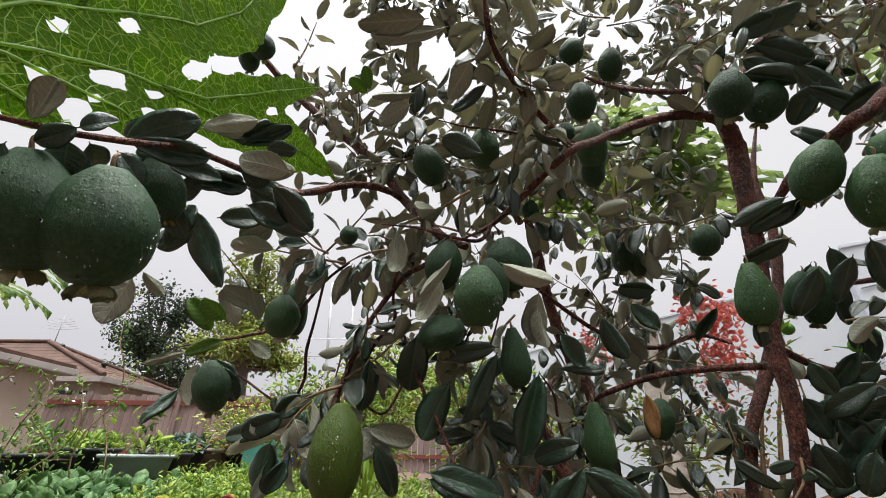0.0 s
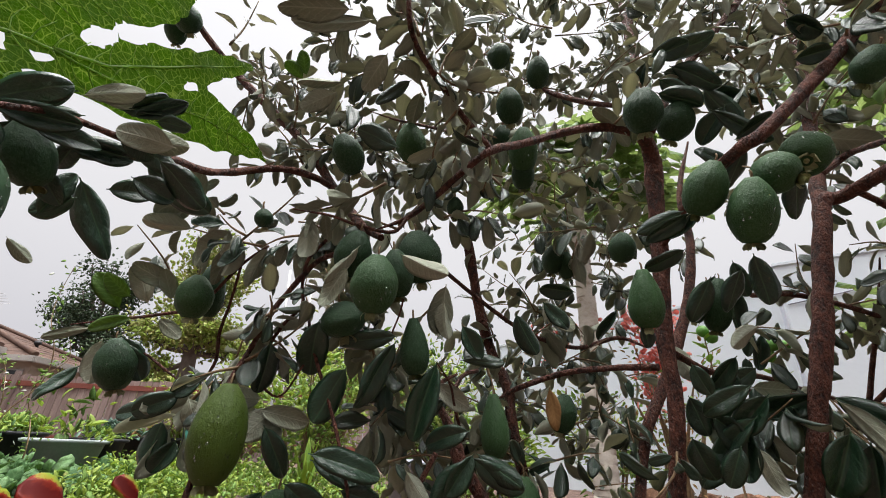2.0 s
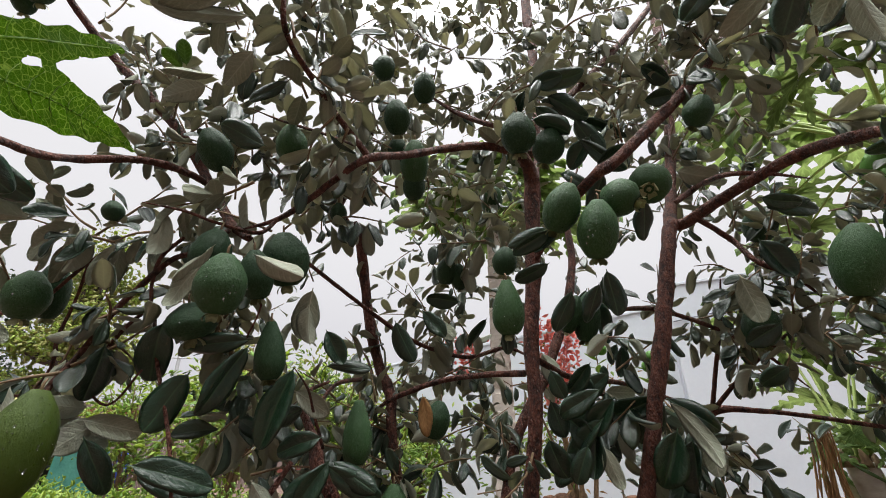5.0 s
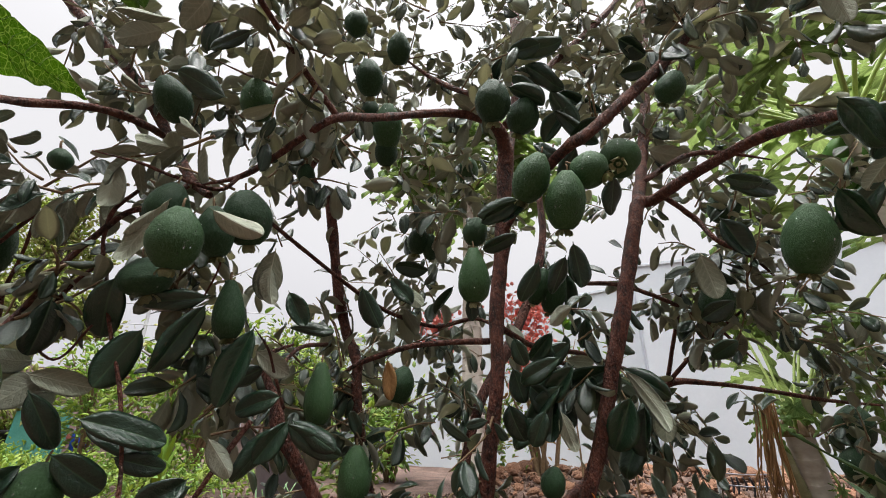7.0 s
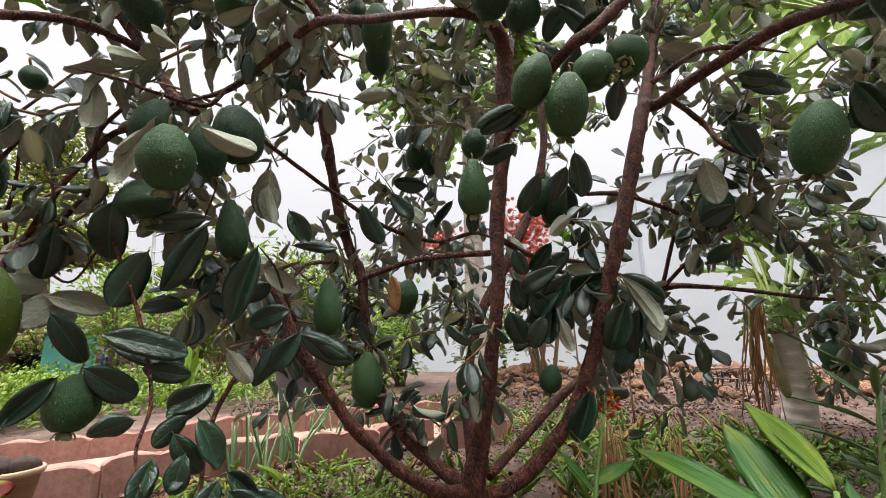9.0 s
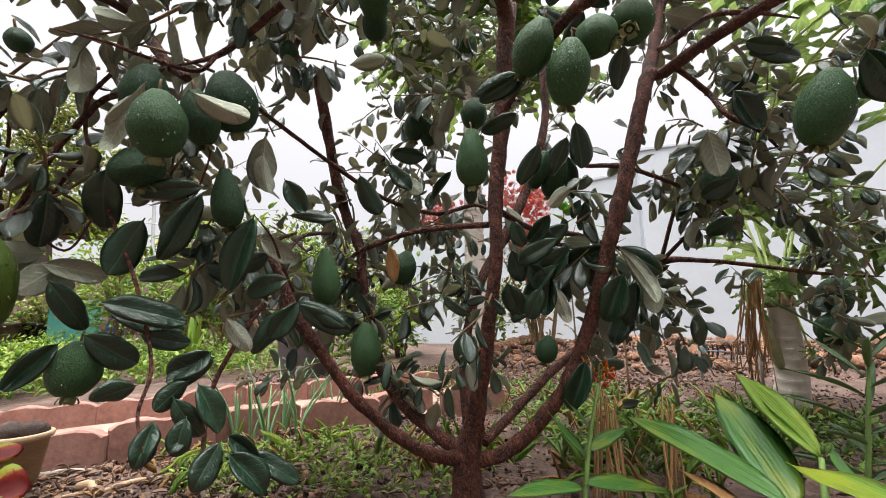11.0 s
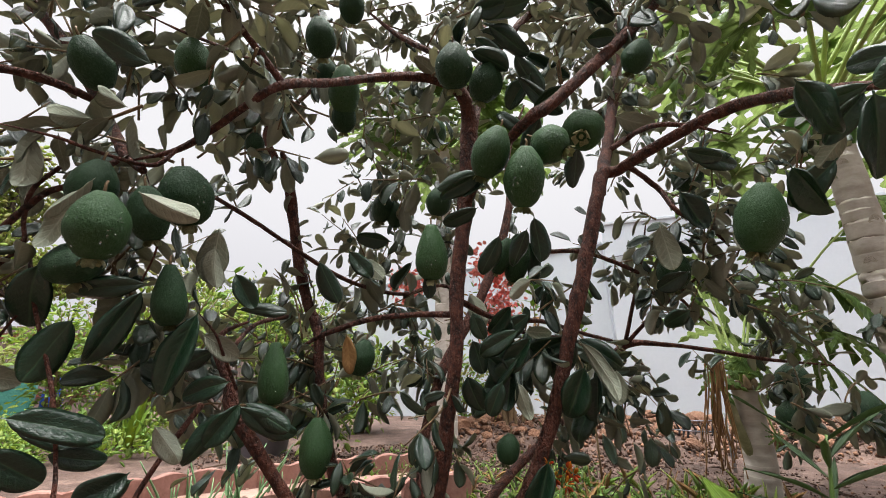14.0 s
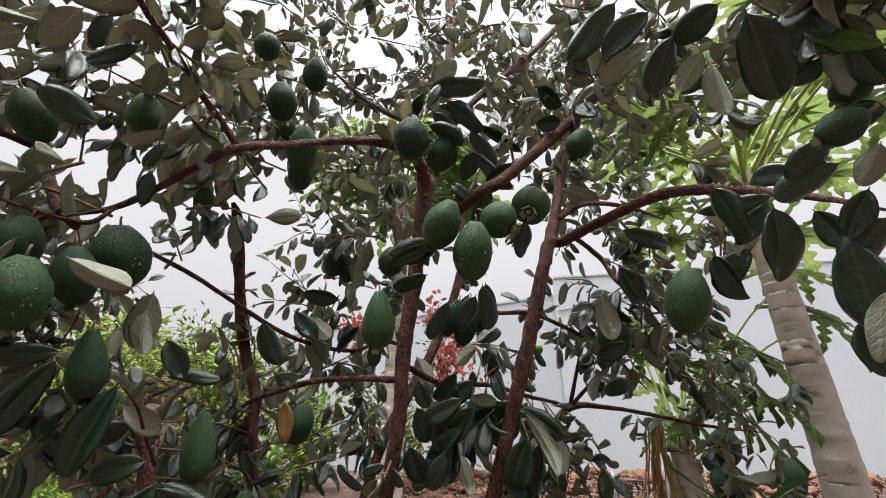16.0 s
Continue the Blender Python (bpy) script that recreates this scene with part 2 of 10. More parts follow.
def fruit_material(name, dark, light, bloom):
    s = Shade(name, 0.46, 0.22)
    big, fine = s.noise(2.6, 3), s.noise(21, 5, 0.75)
    tone = s.mix(big, dark, light)
    tone = s.mix(s.math('MULTIPLY', s.each(), 0.4), tone, tuple(v * 0.7 for v in dark))
    specks = s.ramp(s.voronoi(15), (0.0, (1, 1, 1)), (0.16, (0, 0, 0)))
    tone = s.mix(s.math('MULTIPLY', specks, 0.45), tone, tuple(min(1, v * 1.9 + 0.03) for v in light))
    tone = s.mix(s.ramp(fine, (0.45, (0, 0, 0)), (0.8, (bloom, bloom, bloom))), tone, (0.19, 0.27, 0.20))
    s.color(tone)
    drops = s.ramp(s.voronoi(11), (0.0, (1, 1, 1)), (0.10, (0.9, 0.9, 0.9)), (0.17, (0, 0, 0)))
    lumps = s.math('ADD', s.math('MULTIPLY', s.noise(7, 3), 2.2), s.math('MULTIPLY', fine, 1.9))
    s.bump(s.math('ADD', lumps, s.math('MULTIPLY', drops, 3.0)), 0.34, 0.004)
    s.rough(s.math('SUBTRACT', 1.0, drops), 0.12, 0.54)
    return s.mat


dew_shade = Shade("dew", 0.02, 0.5)
dew_shade.b.inputs["Transmission Weight"].default_value = 1.0
dew_shade.b.inputs["IOR"].default_value = 1.33
dew_mat = dew_shade.mat
# Darker copy of the green skin, with shade put into its colour.
fruit_shaded = fruit_material("feijoa_skin_shaded", (0.008, 0.033, 0.010), (0.020, 0.057, 0.019), 0.22)
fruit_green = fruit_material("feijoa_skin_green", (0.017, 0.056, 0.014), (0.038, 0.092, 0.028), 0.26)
fruit_olive = fruit_material("feijoa_skin_olive", (0.036, 0.068, 0.004), (0.064, 0.098, 0.008), 0.05)
papaya_skin = fruit_material("papaya_skin", (0.06, 0.16, 0.025), (0.09, 0.21, 0.04), 0.0)


def surface(name, stops, scale, rough=0.8, relief=0.4, depth=0.004, fine=8.0, spots=None, stretch=None, vary=0.0):
    """A rough surface: colours by a coarse and a fine noise, relief by both."""
    s = Shade(name, rough, 0.3)
    vec = s.coord()
    if stretch:
        m = s.n.new("ShaderNodeMapping")
        m.inputs["Scale"].default_value = stretch
        s.l.new(vec, m.inputs["Vector"])
        vec = m.outputs[0]
    coarse, small = s.noise(scale, 5, 0.6, vec), s.noise(scale * fine, 4, 0.65, vec)
    tone = s.ramp(s.math('ADD', s.math('MULTIPLY', coarse, 0.65), s.math('MULTIPLY', small, 0.35)), *stops)
    if vary:
        tone = s.mix(s.math('MULTIPLY', s.each(), vary), tone, tuple(v * 0.45 for v in stops[0][1]))
    if spots:
        size, amount, c = spots
        tone = s.mix(s.ramp(s.voronoi(size, vec=vec), (0.0, (amount,) * 3), (0.3, (0, 0, 0))), tone, c)
    s.color(tone)
    s.bump(s.math('ADD', coarse, s.math('MULTIPLY', small, 0.7)), relief, depth)
    s.rough(small, rough - 0.15, min(1, rough + 0.1))
    return s.mat


bark = surface("feijoa_bark", ((0.38, (0.024, 0.010, 0.007)), (0.50, (0.092, 0.030, 0.019)), (0.62, (0.165, 0.058, 0.037)), (0.76, (0.26, 0.135, 0.10))), 62, 0.75, 1.0, 0.010, 4, (240, 0.4, (0.40, 0.31, 0.26)), (1, 1, 0.6))
twig_bark = surface("twig_bark", ((0.35, (0.12, 0.07, 0.04)), (0.6, (0.22, 0.15, 0.08))), 60, 0.7, 0.4, 0.001)
leafy_stem = surface("leafy_stem", ((0.35, (0.08, 0.15, 0.035)), (0.65, (0.15, 0.23, 0.06))), 30, 0.5, 0.2, 0.002)
stalk_green = surface("green_stalk", ((0.35, (0.24, 0.33, 0.08)), (0.65, (0.36, 0.45, 0.14))), 30, 0.5, 0.2, 0.002)
calyx_mat = surface("calyx", ((0.35, (0.15, 0.16, 0.07)), (0.6, (0.42, 0.41, 0.22))), 90, 0.6, 0.3, 0.001)
papaya_bark = surface("papaya_bark", ((0.3, (0.32, 0.27, 0.225)), (0.5, (0.45, 0.395, 0.345)), (0.7, (0.56, 0.51, 0.455))), 7, 0.75, 0.35, 0.004, 5, (30, 0.35, (0.26, 0.20, 0.15)), (1, 1, 1.6))
young_bark = surface("young_papaya_bark", ((0.3, (0.17, 0.18, 0.085)), (0.55, (0.29, 0.28, 0.16)), (0.7, (0.38, 0.35, 0.25))), 22, 0.7, 0.3, 0.003, 5, None, (1, 1, 2.0))
scar_bark = surface("faded_leaf_scar", ((0.35, (0.27, 0.22, 0.175)), (0.6, (0.40, 0.345, 0.29))), 40, 0.8, 0.5, 0.003)
old_scar = surface("leaf_scar", ((0.35, (0.24, 0.12, 0.06)), (0.6, (0.45, 0.28, 0.15))), 40, 0.8, 0.6, 0.004)
soil = surface("soil", ((0.3, (0.024, 0.014, 0.011)), (0.5, (0.090, 0.055, 0.043)), (0.7, (0.22, 0.145, 0.115))), 6.5, 0.95, 0.9, 0.02, 9, (38, 0.4, (0.20, 0.13, 0.10)))
path_soil = surface("dry_path", ((0.3, (0.18, 0.105, 0.082)), (0.65, (0.36, 0.24, 0.19))), 3, 0.95, 0.7, 0.015, 12)
terracotta = surface("terracotta_edging", ((0.3, (0.13, 0.062, 0.048)), (0.48, (0.29, 0.145, 0.115)), (0.7, (0.45, 0.26, 0.215))), 7, 0.85, 0.5, 0.004, 9, None, None, 0.35)
clay = surface("clay_pot", ((0.3, (0.23, 0.145, 0.085)), (0.7, (0.40, 0.275, 0.175))), 9, 0.8, 0.4, 0.003, 8, None, (1, 1, 5))
plaster = surface("white_plaster", ((0.3, (0.550, 0.590, 0.640)), (0.7, (0.630, 0.670, 0.72))), 1.3, 0.85, 0.25, 0.004, 24)
rubble = surface("rubble_stone", ((0.3, (0.11, 0.050, 0.030)), (0.5, (0.24, 0.120, 0.070)), (0.7, (0.38, 0.215, 0.135))), 7, 0.9, 0.7, 0.012, 6, None, None, 0.5)
mulch = surface("wood_chip", ((0.3, (0.085, 0.048, 0.034)), (0.7, (0.23, 0.145, 0.10))), 20, 0.9, 0.5, 0.004, 5, None, (1, 0.2, 1), 0.7)
old_wood = surface("weathered_wood", ((0.3, (0.17, 0.135, 0.11)), (0.7, (0.36, 0.31, 0.265))), 9, 0.85, 0.6, 0.006, 5, None, (0.15, 1, 1))
fence_wood = surface("fence_board", ((0.3, (0.17, 0.115, 0.10)), (0.5, (0.28, 0.205, 0.185)), (0.7, (0.42, 0.34, 0.31))), 4, 0.85, 0.4, 0.004, 8, None, (1, 1, 0.12), 0.45)
rail_red = surface("stained_rail", ((0.3, (0.13, 0.035, 0.025)), (0.7, (0.22, 0.07, 0.05))), 5, 0.8, 0.3, 0.003)
roof_tile = surface("roof_tile", ((0.3, (0.036, 0.019, 0.014)), (0.5, (0.075, 0.040, 0.028)), (0.7, (0.13, 0.075, 0.052))), 1.6, 0.8, 0.4, 0.01, 10, None, None, 0.06)
house_wall = surface("house_render", ((0.3, (0.34, 0.28, 0.22)), (0.7, (0.45, 0.38, 0.31))), 1.5, 0.9, 0.2, 0.004, 20)
white_paint = surface("weathered_paint", ((0.3, (0.28, 0.255, 0.235)), (0.7, (0.39, 0.365, 0.34))), 3, 0.5, 0.1, 0.001)
dark_glass = surface("dark_pane", ((0.3, (0.02, 0.022, 0.025)), (0.7, (0.05, 0.052, 0.055))), 2, 0.12, 0.0, 0.001)
black_plastic = surface("black_plastic", ((0.3, (0.012, 0.012, 0.014)), (0.7, (0.035, 0.035, 0.04))), 8, 0.5, 0.2, 0.001)
grey_plastic = surface("grey_plastic", ((0.3, (0.20, 0.205, 0.24)), (0.7, (0.28, 0.285, 0.33))), 6, 0.5, 0.15, 0.001)
pale_plastic = surface("pale_plastic", ((0.3, (0.22, 0.25, 0.25)), (0.7, (0.32, 0.35, 0.35))), 6, 0.5, 0.15, 0.001)
teal_cloth = surface("teal_tarp", ((0.3, (0.06, 0.25, 0.22)), (0.7, (0.13, 0.38, 0.33))), 5, 0.6, 0.4, 0.01)
blue_plastic = surface("blue_plastic", ((0.3, (0.02, 0.05, 0.35)), (0.7, (0.04, 0.09, 0.5))), 5, 0.4, 0.1, 0.001)
metal_grey = surface("dull_metal", ((0.3, (0.30, 0.30, 0.31)), (0.7, (0.45, 0.45, 0.46))), 10, 0.45, 0.2, 0.001)
dry_fibre = surface("dry_fibre", ((0.3, (0.27, 0.13, 0.055)), (0.7, (0.54, 0.32, 0.15))), 25, 0.85, 0.5, 0.002, 5, None, (1, 1, 0.2), 0.5)
far_wood = surface("far_bark", ((0.3, (0.07, 0.055, 0.045)), (0.7, (0.16, 0.13, 0.11))), 8, 0.9, 0.5, 0.01)


# ---- shapes ----
def part(name, data, material, parent, label=""):
    """One mesh object under a thing or a part; data is a bmesh or a mesh."""
    if isinstance(data, bmesh.types.BMesh):
        me = bpy.data.meshes.new(name)
        data.to_mesh(me)
        data.free()
    else:
        me = data
    if material is not None:
        me.materials.append(material)
    ob = new(name, me)
    if parent is not None:
        ob.parent = parent
        ob.matrix_parent_inverse = base_of(parent).inverted()
    return tagged(ob, label) if label else ob


def base_of(ob):
    m = ob.matrix_basis.copy()
    return base_of(ob.parent) @ ob.matrix_parent_inverse @ m if ob.parent else m


def smooth(me_or_bm):
    for f in (me_or_bm.faces if isinstance(me_or_bm, bmesh.types.BMesh) else me_or_bm.polygons):
        if isinstance(me_or_bm, bmesh.types.BMesh):
            f.smooth = True
        else:
            f.use_smooth = True
    return me_or_bm


def thing(name, place, label, category, group="", kind=""):
    ob = new(name)
    ob.matrix_basis = Matrix.Translation(place)
    return tagged(ob, label, category, group, kind)


def spline(points, steps):
    """Points with radii, rounded by a Catmull-Rom curve."""
    pts = [np.array(p, float) for p in points]
    pts = [2 * pts[0] - pts[1]] + pts + [2 * pts[-1] - pts[-2]]
    out = []
    for i in range(1, len(pts) - 2):
        a, b, c, d = pts[i - 1:i + 3]
        for k in range(steps):
            t = k / steps
            out.append(0.5 * (2 * b + (c - a) * t + (2 * a - 5 * b + 4 * c - d) * t * t + (3 * b - a - 3 * c + d) * t ** 3))
    out.append(pts[-2])
    return out


def tube_into(bm, points, sides=8, steps=5, rough=0.0, cap=True):
    """A round tapered stem through points (x, y, z, radius), added to bm."""
    line = spline(points, steps)
    rings, ref = [], Vector((0.3, 0.2, 1)).normalized()
    for i, p in enumerate(line):
        q = line[min(i + 1, len(line) - 1)][:3] - line[max(i - 1, 0)][:3]
        along = Vector(q).normalized()
        side = along.cross(ref)
        if side.length < 0.05:
            side = along.cross(Vector((1, 0, 0)))
        side.normalize()
        ref = side.cross(along).normalized()
        up = side.cross(along)
        centre = Vector(p[:3])
        ring = []
        for k in range(sides):
            a = 2 * math.pi * k / sides
            r = max(p[3], 0.0003)
            if rough:
                r *= 1 + rough * (noise.noise(centre * 26 + Vector((math.cos(a), math.sin(a), 0)) * 1.3) + 0.6 * noise.noise(centre * 70 + Vector((k, 0, 0))))
            ring.append(bm.verts.new(centre + side * (math.cos(a) * r) + up * (math.sin(a) * r)))
        rings.append(ring)
    for a, b in zip(rings, rings[1:]):
        for k in range(sides):
            bm.faces.new((a[k], a[(k + 1) % sides], b[(k + 1) % sides], b[k])).smooth = True
    if cap:
        bm.faces.new(rings[0][::-1])
        bm.faces.new(rings[-1])


def tube(points, sides=8, steps=5, rough=0.0):
    bm = bmesh.new()
    tube_into(bm, points, sides, steps, rough)
    return bm


def box_into(bm, centre, size, turn=0.0, bevel=0.0):
    m = Matrix.Translation(centre) @ Matrix.Rotation(turn, 4, 'Z')
    made = bmesh.ops.create_cube(bm, size=1.0, matrix=m @ Matrix.Diagonal((*size, 1)))["verts"]
    if bevel:
        edges = {e for v in made for e in v.link_edges}
        bmesh.ops.bevel(bm, geom=list(edges), offset=bevel, segments=2, affect='EDGES')


def box(centre, size, turn=0.0, bevel=0.0):
    bm = bmesh.new()
    box_into(bm, centre, size, turn, bevel)
    return bm


def lathe(profile, sides=24, wobble=0.0, close=True):
    """A body of revolution from (radius, height) pairs."""
    bm = bmesh.new()
    rings = []
    for r, z in profile:
        ring = []
        for k in range(sides):
            a = 2 * math.pi * k / sides
            d = Vector((math.cos(a), math.sin(a), 0))
            rr = r * (1 + wobble * noise.noise(d * 1.6 + Vector((0, 0, z * 30))))
            ring.append(bm.verts.new((d.x * rr, d.y * rr, z)))
        rings.append(ring)
    for a, b in zip(rings, rings[1:]):
        for k in range(sides):
            bm.faces.new((a[k], a[(k + 1) % sides], b[(k + 1) % sides], b[k])).smooth = True
    if close:
        bm.faces.new(rings[0][::-1])
        bm.faces.new(rings[-1])
    return bm


def blade(stations, across, half_width, bend, cup, wave=0.0, thick=0.012, roll=0.0, seed=0):
    """A leaf of length 1 along y with an upper and a lower sheet joined at the rim: vertices, quads, which quads are lower, and a map."""
    verts, quads, low, uvs = [], [], [], []
    top, bot = [], []
    for i in range(stations):
        v = i / (stations - 1)
        w = half_width(v)
        tr, br = [], []
        for k in range(across):
            u = 2 * k / (across - 1) - 1
            z = bend * v * v + cup * abs(u) ** 1.4 * w * 2 - roll * abs(u) ** 4 * w
            z += wave * math.sin(v * 9 + seed + u * 2) * abs(u) * (0.3 + v)
            x = u * w * (1 - 0.12 * abs(cup) - 0.18 * roll * abs(u))
            tr.append(len(verts))
            verts.append((x, v - 0.12 * abs(bend) * v * v, z))
            uvs.append((0.5 + u * 0.5 * w / 0.25, v))
            if 0 < k < across - 1 and 0 < i < stations - 1:
                br.append(len(verts))
                verts.append((x, v - 0.12 * abs(bend) * v * v, z - thick))
                uvs.append((0.5 + u * 0.5 * w / 0.25, v))
            else:
                br.append(tr[-1])
        top.append(tr)
        bot.append(br)
    for i in range(stations - 1):
        for k in range(across - 1):
            quads.append((top[i][k], top[i][k + 1], top[i + 1][k + 1], top[i + 1][k]))
            low.append(0)
            quads.append((bot[i][k], bot[i + 1][k], bot[i + 1][k + 1], bot[i][k + 1]))
            low.append(1)
    return np.array(verts, float), np.array(quads), np.array(low), np.array(uvs, float)


def mesh_of(name, verts, quads, slots, uvs, materials):
    me = bpy.data.meshes.new(name)
    me.vertices.add(len(verts))
    me.vertices.foreach_set("co", np.asarray(verts, np.float32).ravel())
    me.loops.add(len(quads) * 4)
    me.loops.foreach_set("vertex_index", np.asarray(quads, np.int32).ravel())
    me.polygons.add(len(quads))
    me.polygons.foreach_set("loop_start", np.arange(0, len(quads) * 4, 4, dtype=np.int32))
    me.polygons.foreach_set("material_index", np.asarray(slots, np.int32))
    me.polygons.foreach_set("use_smooth", np.ones(len(quads), bool))
    layer = me.uv_layers.new(name="leaf")
    layer.data.foreach_set("uv", np.asarray(uvs, np.float32)[np.asarray(quads).ravel()].ravel())
    for m in materials:
        me.materials.append(m)
    me.update(calc_edges=True)
    me.validate()
    return me


class Leaves:
    """Collects many leaves of a few shapes and joins them into one mesh."""

    def __init__(self, shapes):
        self.shapes, self.v, self.q, self.s, self.u, self.n = shapes, [], [], [], [], 0

    def put(self, m, which=0, slot=None):
        v, q, low, uv = self.shapes[which % len(self.shapes)]
        a = np.array(m)
        self.v.append(v @ a[:3, :3].T + a[:3, 3])
        self.q.append(q + self.n)
        self.s.append(low if slot is None else np.full(len(low), slot))
        self.u.append(uv)
        self.n += len(v)

    def mesh(self, name, materials):
        return mesh_of(name, np.concatenate(self.v), np.concatenate(self.q), np.concatenate(self.s), np.concatenate(self.u), materials)


def leaf_pose(base, tip, width, facing):
    """Places a blade from base to tip, its upper side turned towards facing; width against a half width of 0.25."""
    base, tip = Vector(base), Vector(tip)
    y = tip - base
    size = y.length
    y.normalize()
    x = y.cross(Vector(facing))
    if x.length < 1e-4:
        x = y.orthogonal()
    x.normalize()
    z = x.cross(y)
    w = width / 0.5
    m = Matrix((x * w, y * size, z * size)).transposed().to_4x4()
    m.translation = base
    return m


def oval(v):
    return 0.25 * max(0.02, math.sin(math.pi * min(1, v ** 1.0 * 0.975 + 0.012)) ** 0.58) if v > 0.03 else 0.015


def lance(v):
    return 0.25 * max(0.02, math.sin(math.pi * min(1, v ** 0.75)) ** 0.9)


def feijoa_outline(v):
    """Half width of a feijoa leaf: a thin stalk, a wedge base, a blunt tip."""
    if v < 0.07:
        return 0.010
    t = (v - 0.07) / 0.93
    return 0.010 + 0.222 * (t ** 0.66 * (1 - t) ** 0.56) / 0.430


def feijoa_blade(stations, across, bend, cup, twist, curl, quilt, seed):
    """A leathery leaf of length 1 along y: sunken midrib, bulges between the side veins, rolled rim, twist and curl."""
    verts, quads, low, uvs, top, bot = [], [], [], [], [], []
    veins = 7
    for i in range(stations):
        v = 0.5 - 0.5 * math.cos(math.pi * (0.04 + 0.96 * i / (stations - 1)))
        v = 0.45 * v + 0.55 * i / (stations - 1)
        w = feijoa_outline(v) if i < stations - 1 else 0.012
        on_blade = min(1.0, max(0.0, (v - 0.07) * 6)) * min(1.0, (1 - v) * 6)
        tr, br = [], []
        for k in range(across):
            u = 2 * k / (across - 1) - 1
            side = abs(u)
            lift = cup * side ** 1.3 * w * 1.6 - 0.5 * side ** 5 * w * 0.5
            groove = -0.022 * on_blade * math.exp(-(side * 5) ** 2)
            bulge = quilt * on_blade * abs(math.sin(math.pi * (veins * (v - 0.55 * side * w) + 0.35 * (u > 0)))) * math.sin(math.pi * min(1, 0.12 + side * 0.85)) if quilt else 0.0
            ripple = 0.014 * math.sin(v * 11 + seed * 1.7 + u * 1.5) * side * on_blade + 0.03 * on_blade * math.sin(3.1 * v + seed)
            z = lift + groove + bulge + ripple
            x = u * w * (1 + 0.05 * math.sin(v * 8 + seed * 2.3 + (1.2 if u > 0 else 0)) * side)
            a = twist * (v - 0.3)
            x, z = x * math.cos(a) - z * math.sin(a), x * math.sin(a) + z * math.cos(a)
            z += bend * v * v + curl * max(0, v - 0.72) ** 2
            y = v - 0.10 * abs(bend) * v * v
            x += 0.03 * math.sin(2.2 * v + seed) * v
            tr.append(len(verts))
            verts.append((x, y, z))
            uvs.append((0.5 + u * 0.5 * w / 0.25, v))
            if 0 < k < across - 1 and 0 < i < stations - 1:
                br.append(len(verts))
                verts.append((x, y, z - 0.007))
                uvs.append(uvs[-1])
            else:
                br.append(tr[-1])
        top.append(tr)
        bot.append(br)
    for i in range(stations - 1):
        for k in range(across - 1):
            quads.append((top[i][k], top[i][k + 1], top[i + 1][k + 1], top[i + 1][k]))
            low.append(0)
            quads.append((bot[i][k], bot[i + 1][k], bot[i + 1][k + 1], bot[i][k + 1]))
            low.append(1)
    return np.array(verts, float), np.array(quads), np.array(low), np.array(uvs, float)


leaf_forms = ((-0.12, 0.20, 0.3, 0.0), (0.06, 0.42, -0.4, -1.0), (-0.30, 0.12, 0.5, -1.6), (-0.06, -0.22, -0.3, 0.0), (-0.18, 0.60, 0.2, -0.8), (0.10, 0.06, -0.7, -2.0),
              (-0.22, 0.34, 0.8, 0.6), (-0.02, 0.50, 0.1, 1.2), (-0.40, 0.28, -0.2, 0.0), (0.14, 0.22, 0.6, -2.6), (-0.10, -0.12, 0.9, -0.6), (-0.26, 0.70, -0.6, 0.4))
feijoa_shapes = [feijoa_blade(9, 5, b, c, t, e, 0.0, i) for i, (b, c, t, e) in enumerate(leaf_forms)]
fine_shapes = [feijoa_blade(30, 9, b, c, t, e, 0.011, i) for i, (b, c, t, e) in enumerate(leaf_forms)]
small_shapes = [blade(5, 3, lance, b, c, 0.0, 0.02, 0.0, i) for i, (b, c) in enumerate(((-0.15, 0.25), (0.1, 0.3), (-0.3, 0.15)))]
round_shapes = [blade(5, 3, oval, b, c, 0.0, 0.02, 0.0, i) for i, (b, c) in enumerate(((-0.15, 0.2), (0.1, 0.3), (-0.25, 0.1)))]

rnd = random.Random(11)


def any_way(up=0.0):
    while True:
        v = Vector((rnd.uniform(-1, 1), rnd.uniform(-1, 1), rnd.uniform(-1, 1)))
        if 0.1 < v.length < 1:
            return (v.normalized() + Vector((0, 0, up))).normalized()

# ---- ground and walls ----
def ground_sheet():
    bm = bmesh.new()
    xs = [-400, -120, -40, -18] + [-10 + i * 0.25 for i in range(81)] + [14, 40, 120, 400]
    ys = [-400, -80, -20, -6] + [-2 + i * 0.25 for i in range(61)] + [18, 40, 120, 400]
    grid = []
    for y in ys:
        row = []
        for x in xs:
            near = max(0.0, 1 - max(abs(x), abs(y - 4)) / 14)
            h = near * (0.022 * noise.noise(Vector((x * 1.7, y * 1.7, 0))) + 0.012 * noise.noise(Vector((x * 5, y * 5, 2))))
            row.append(bm.verts.new((x, y, GROUND + h)))
        grid.append(row)
    for a, b in zip(grid, grid[1:]):
        for i in range(len(a) - 1):
            bm.faces.new((a[i], a[i + 1], b[i + 1], b[i])).smooth = True
    return bm


ground = part("ground", ground_sheet(), soil, None)
tagged(ground, "dark brown garden soil with crumbs and small stones", "ground", kind="structure")


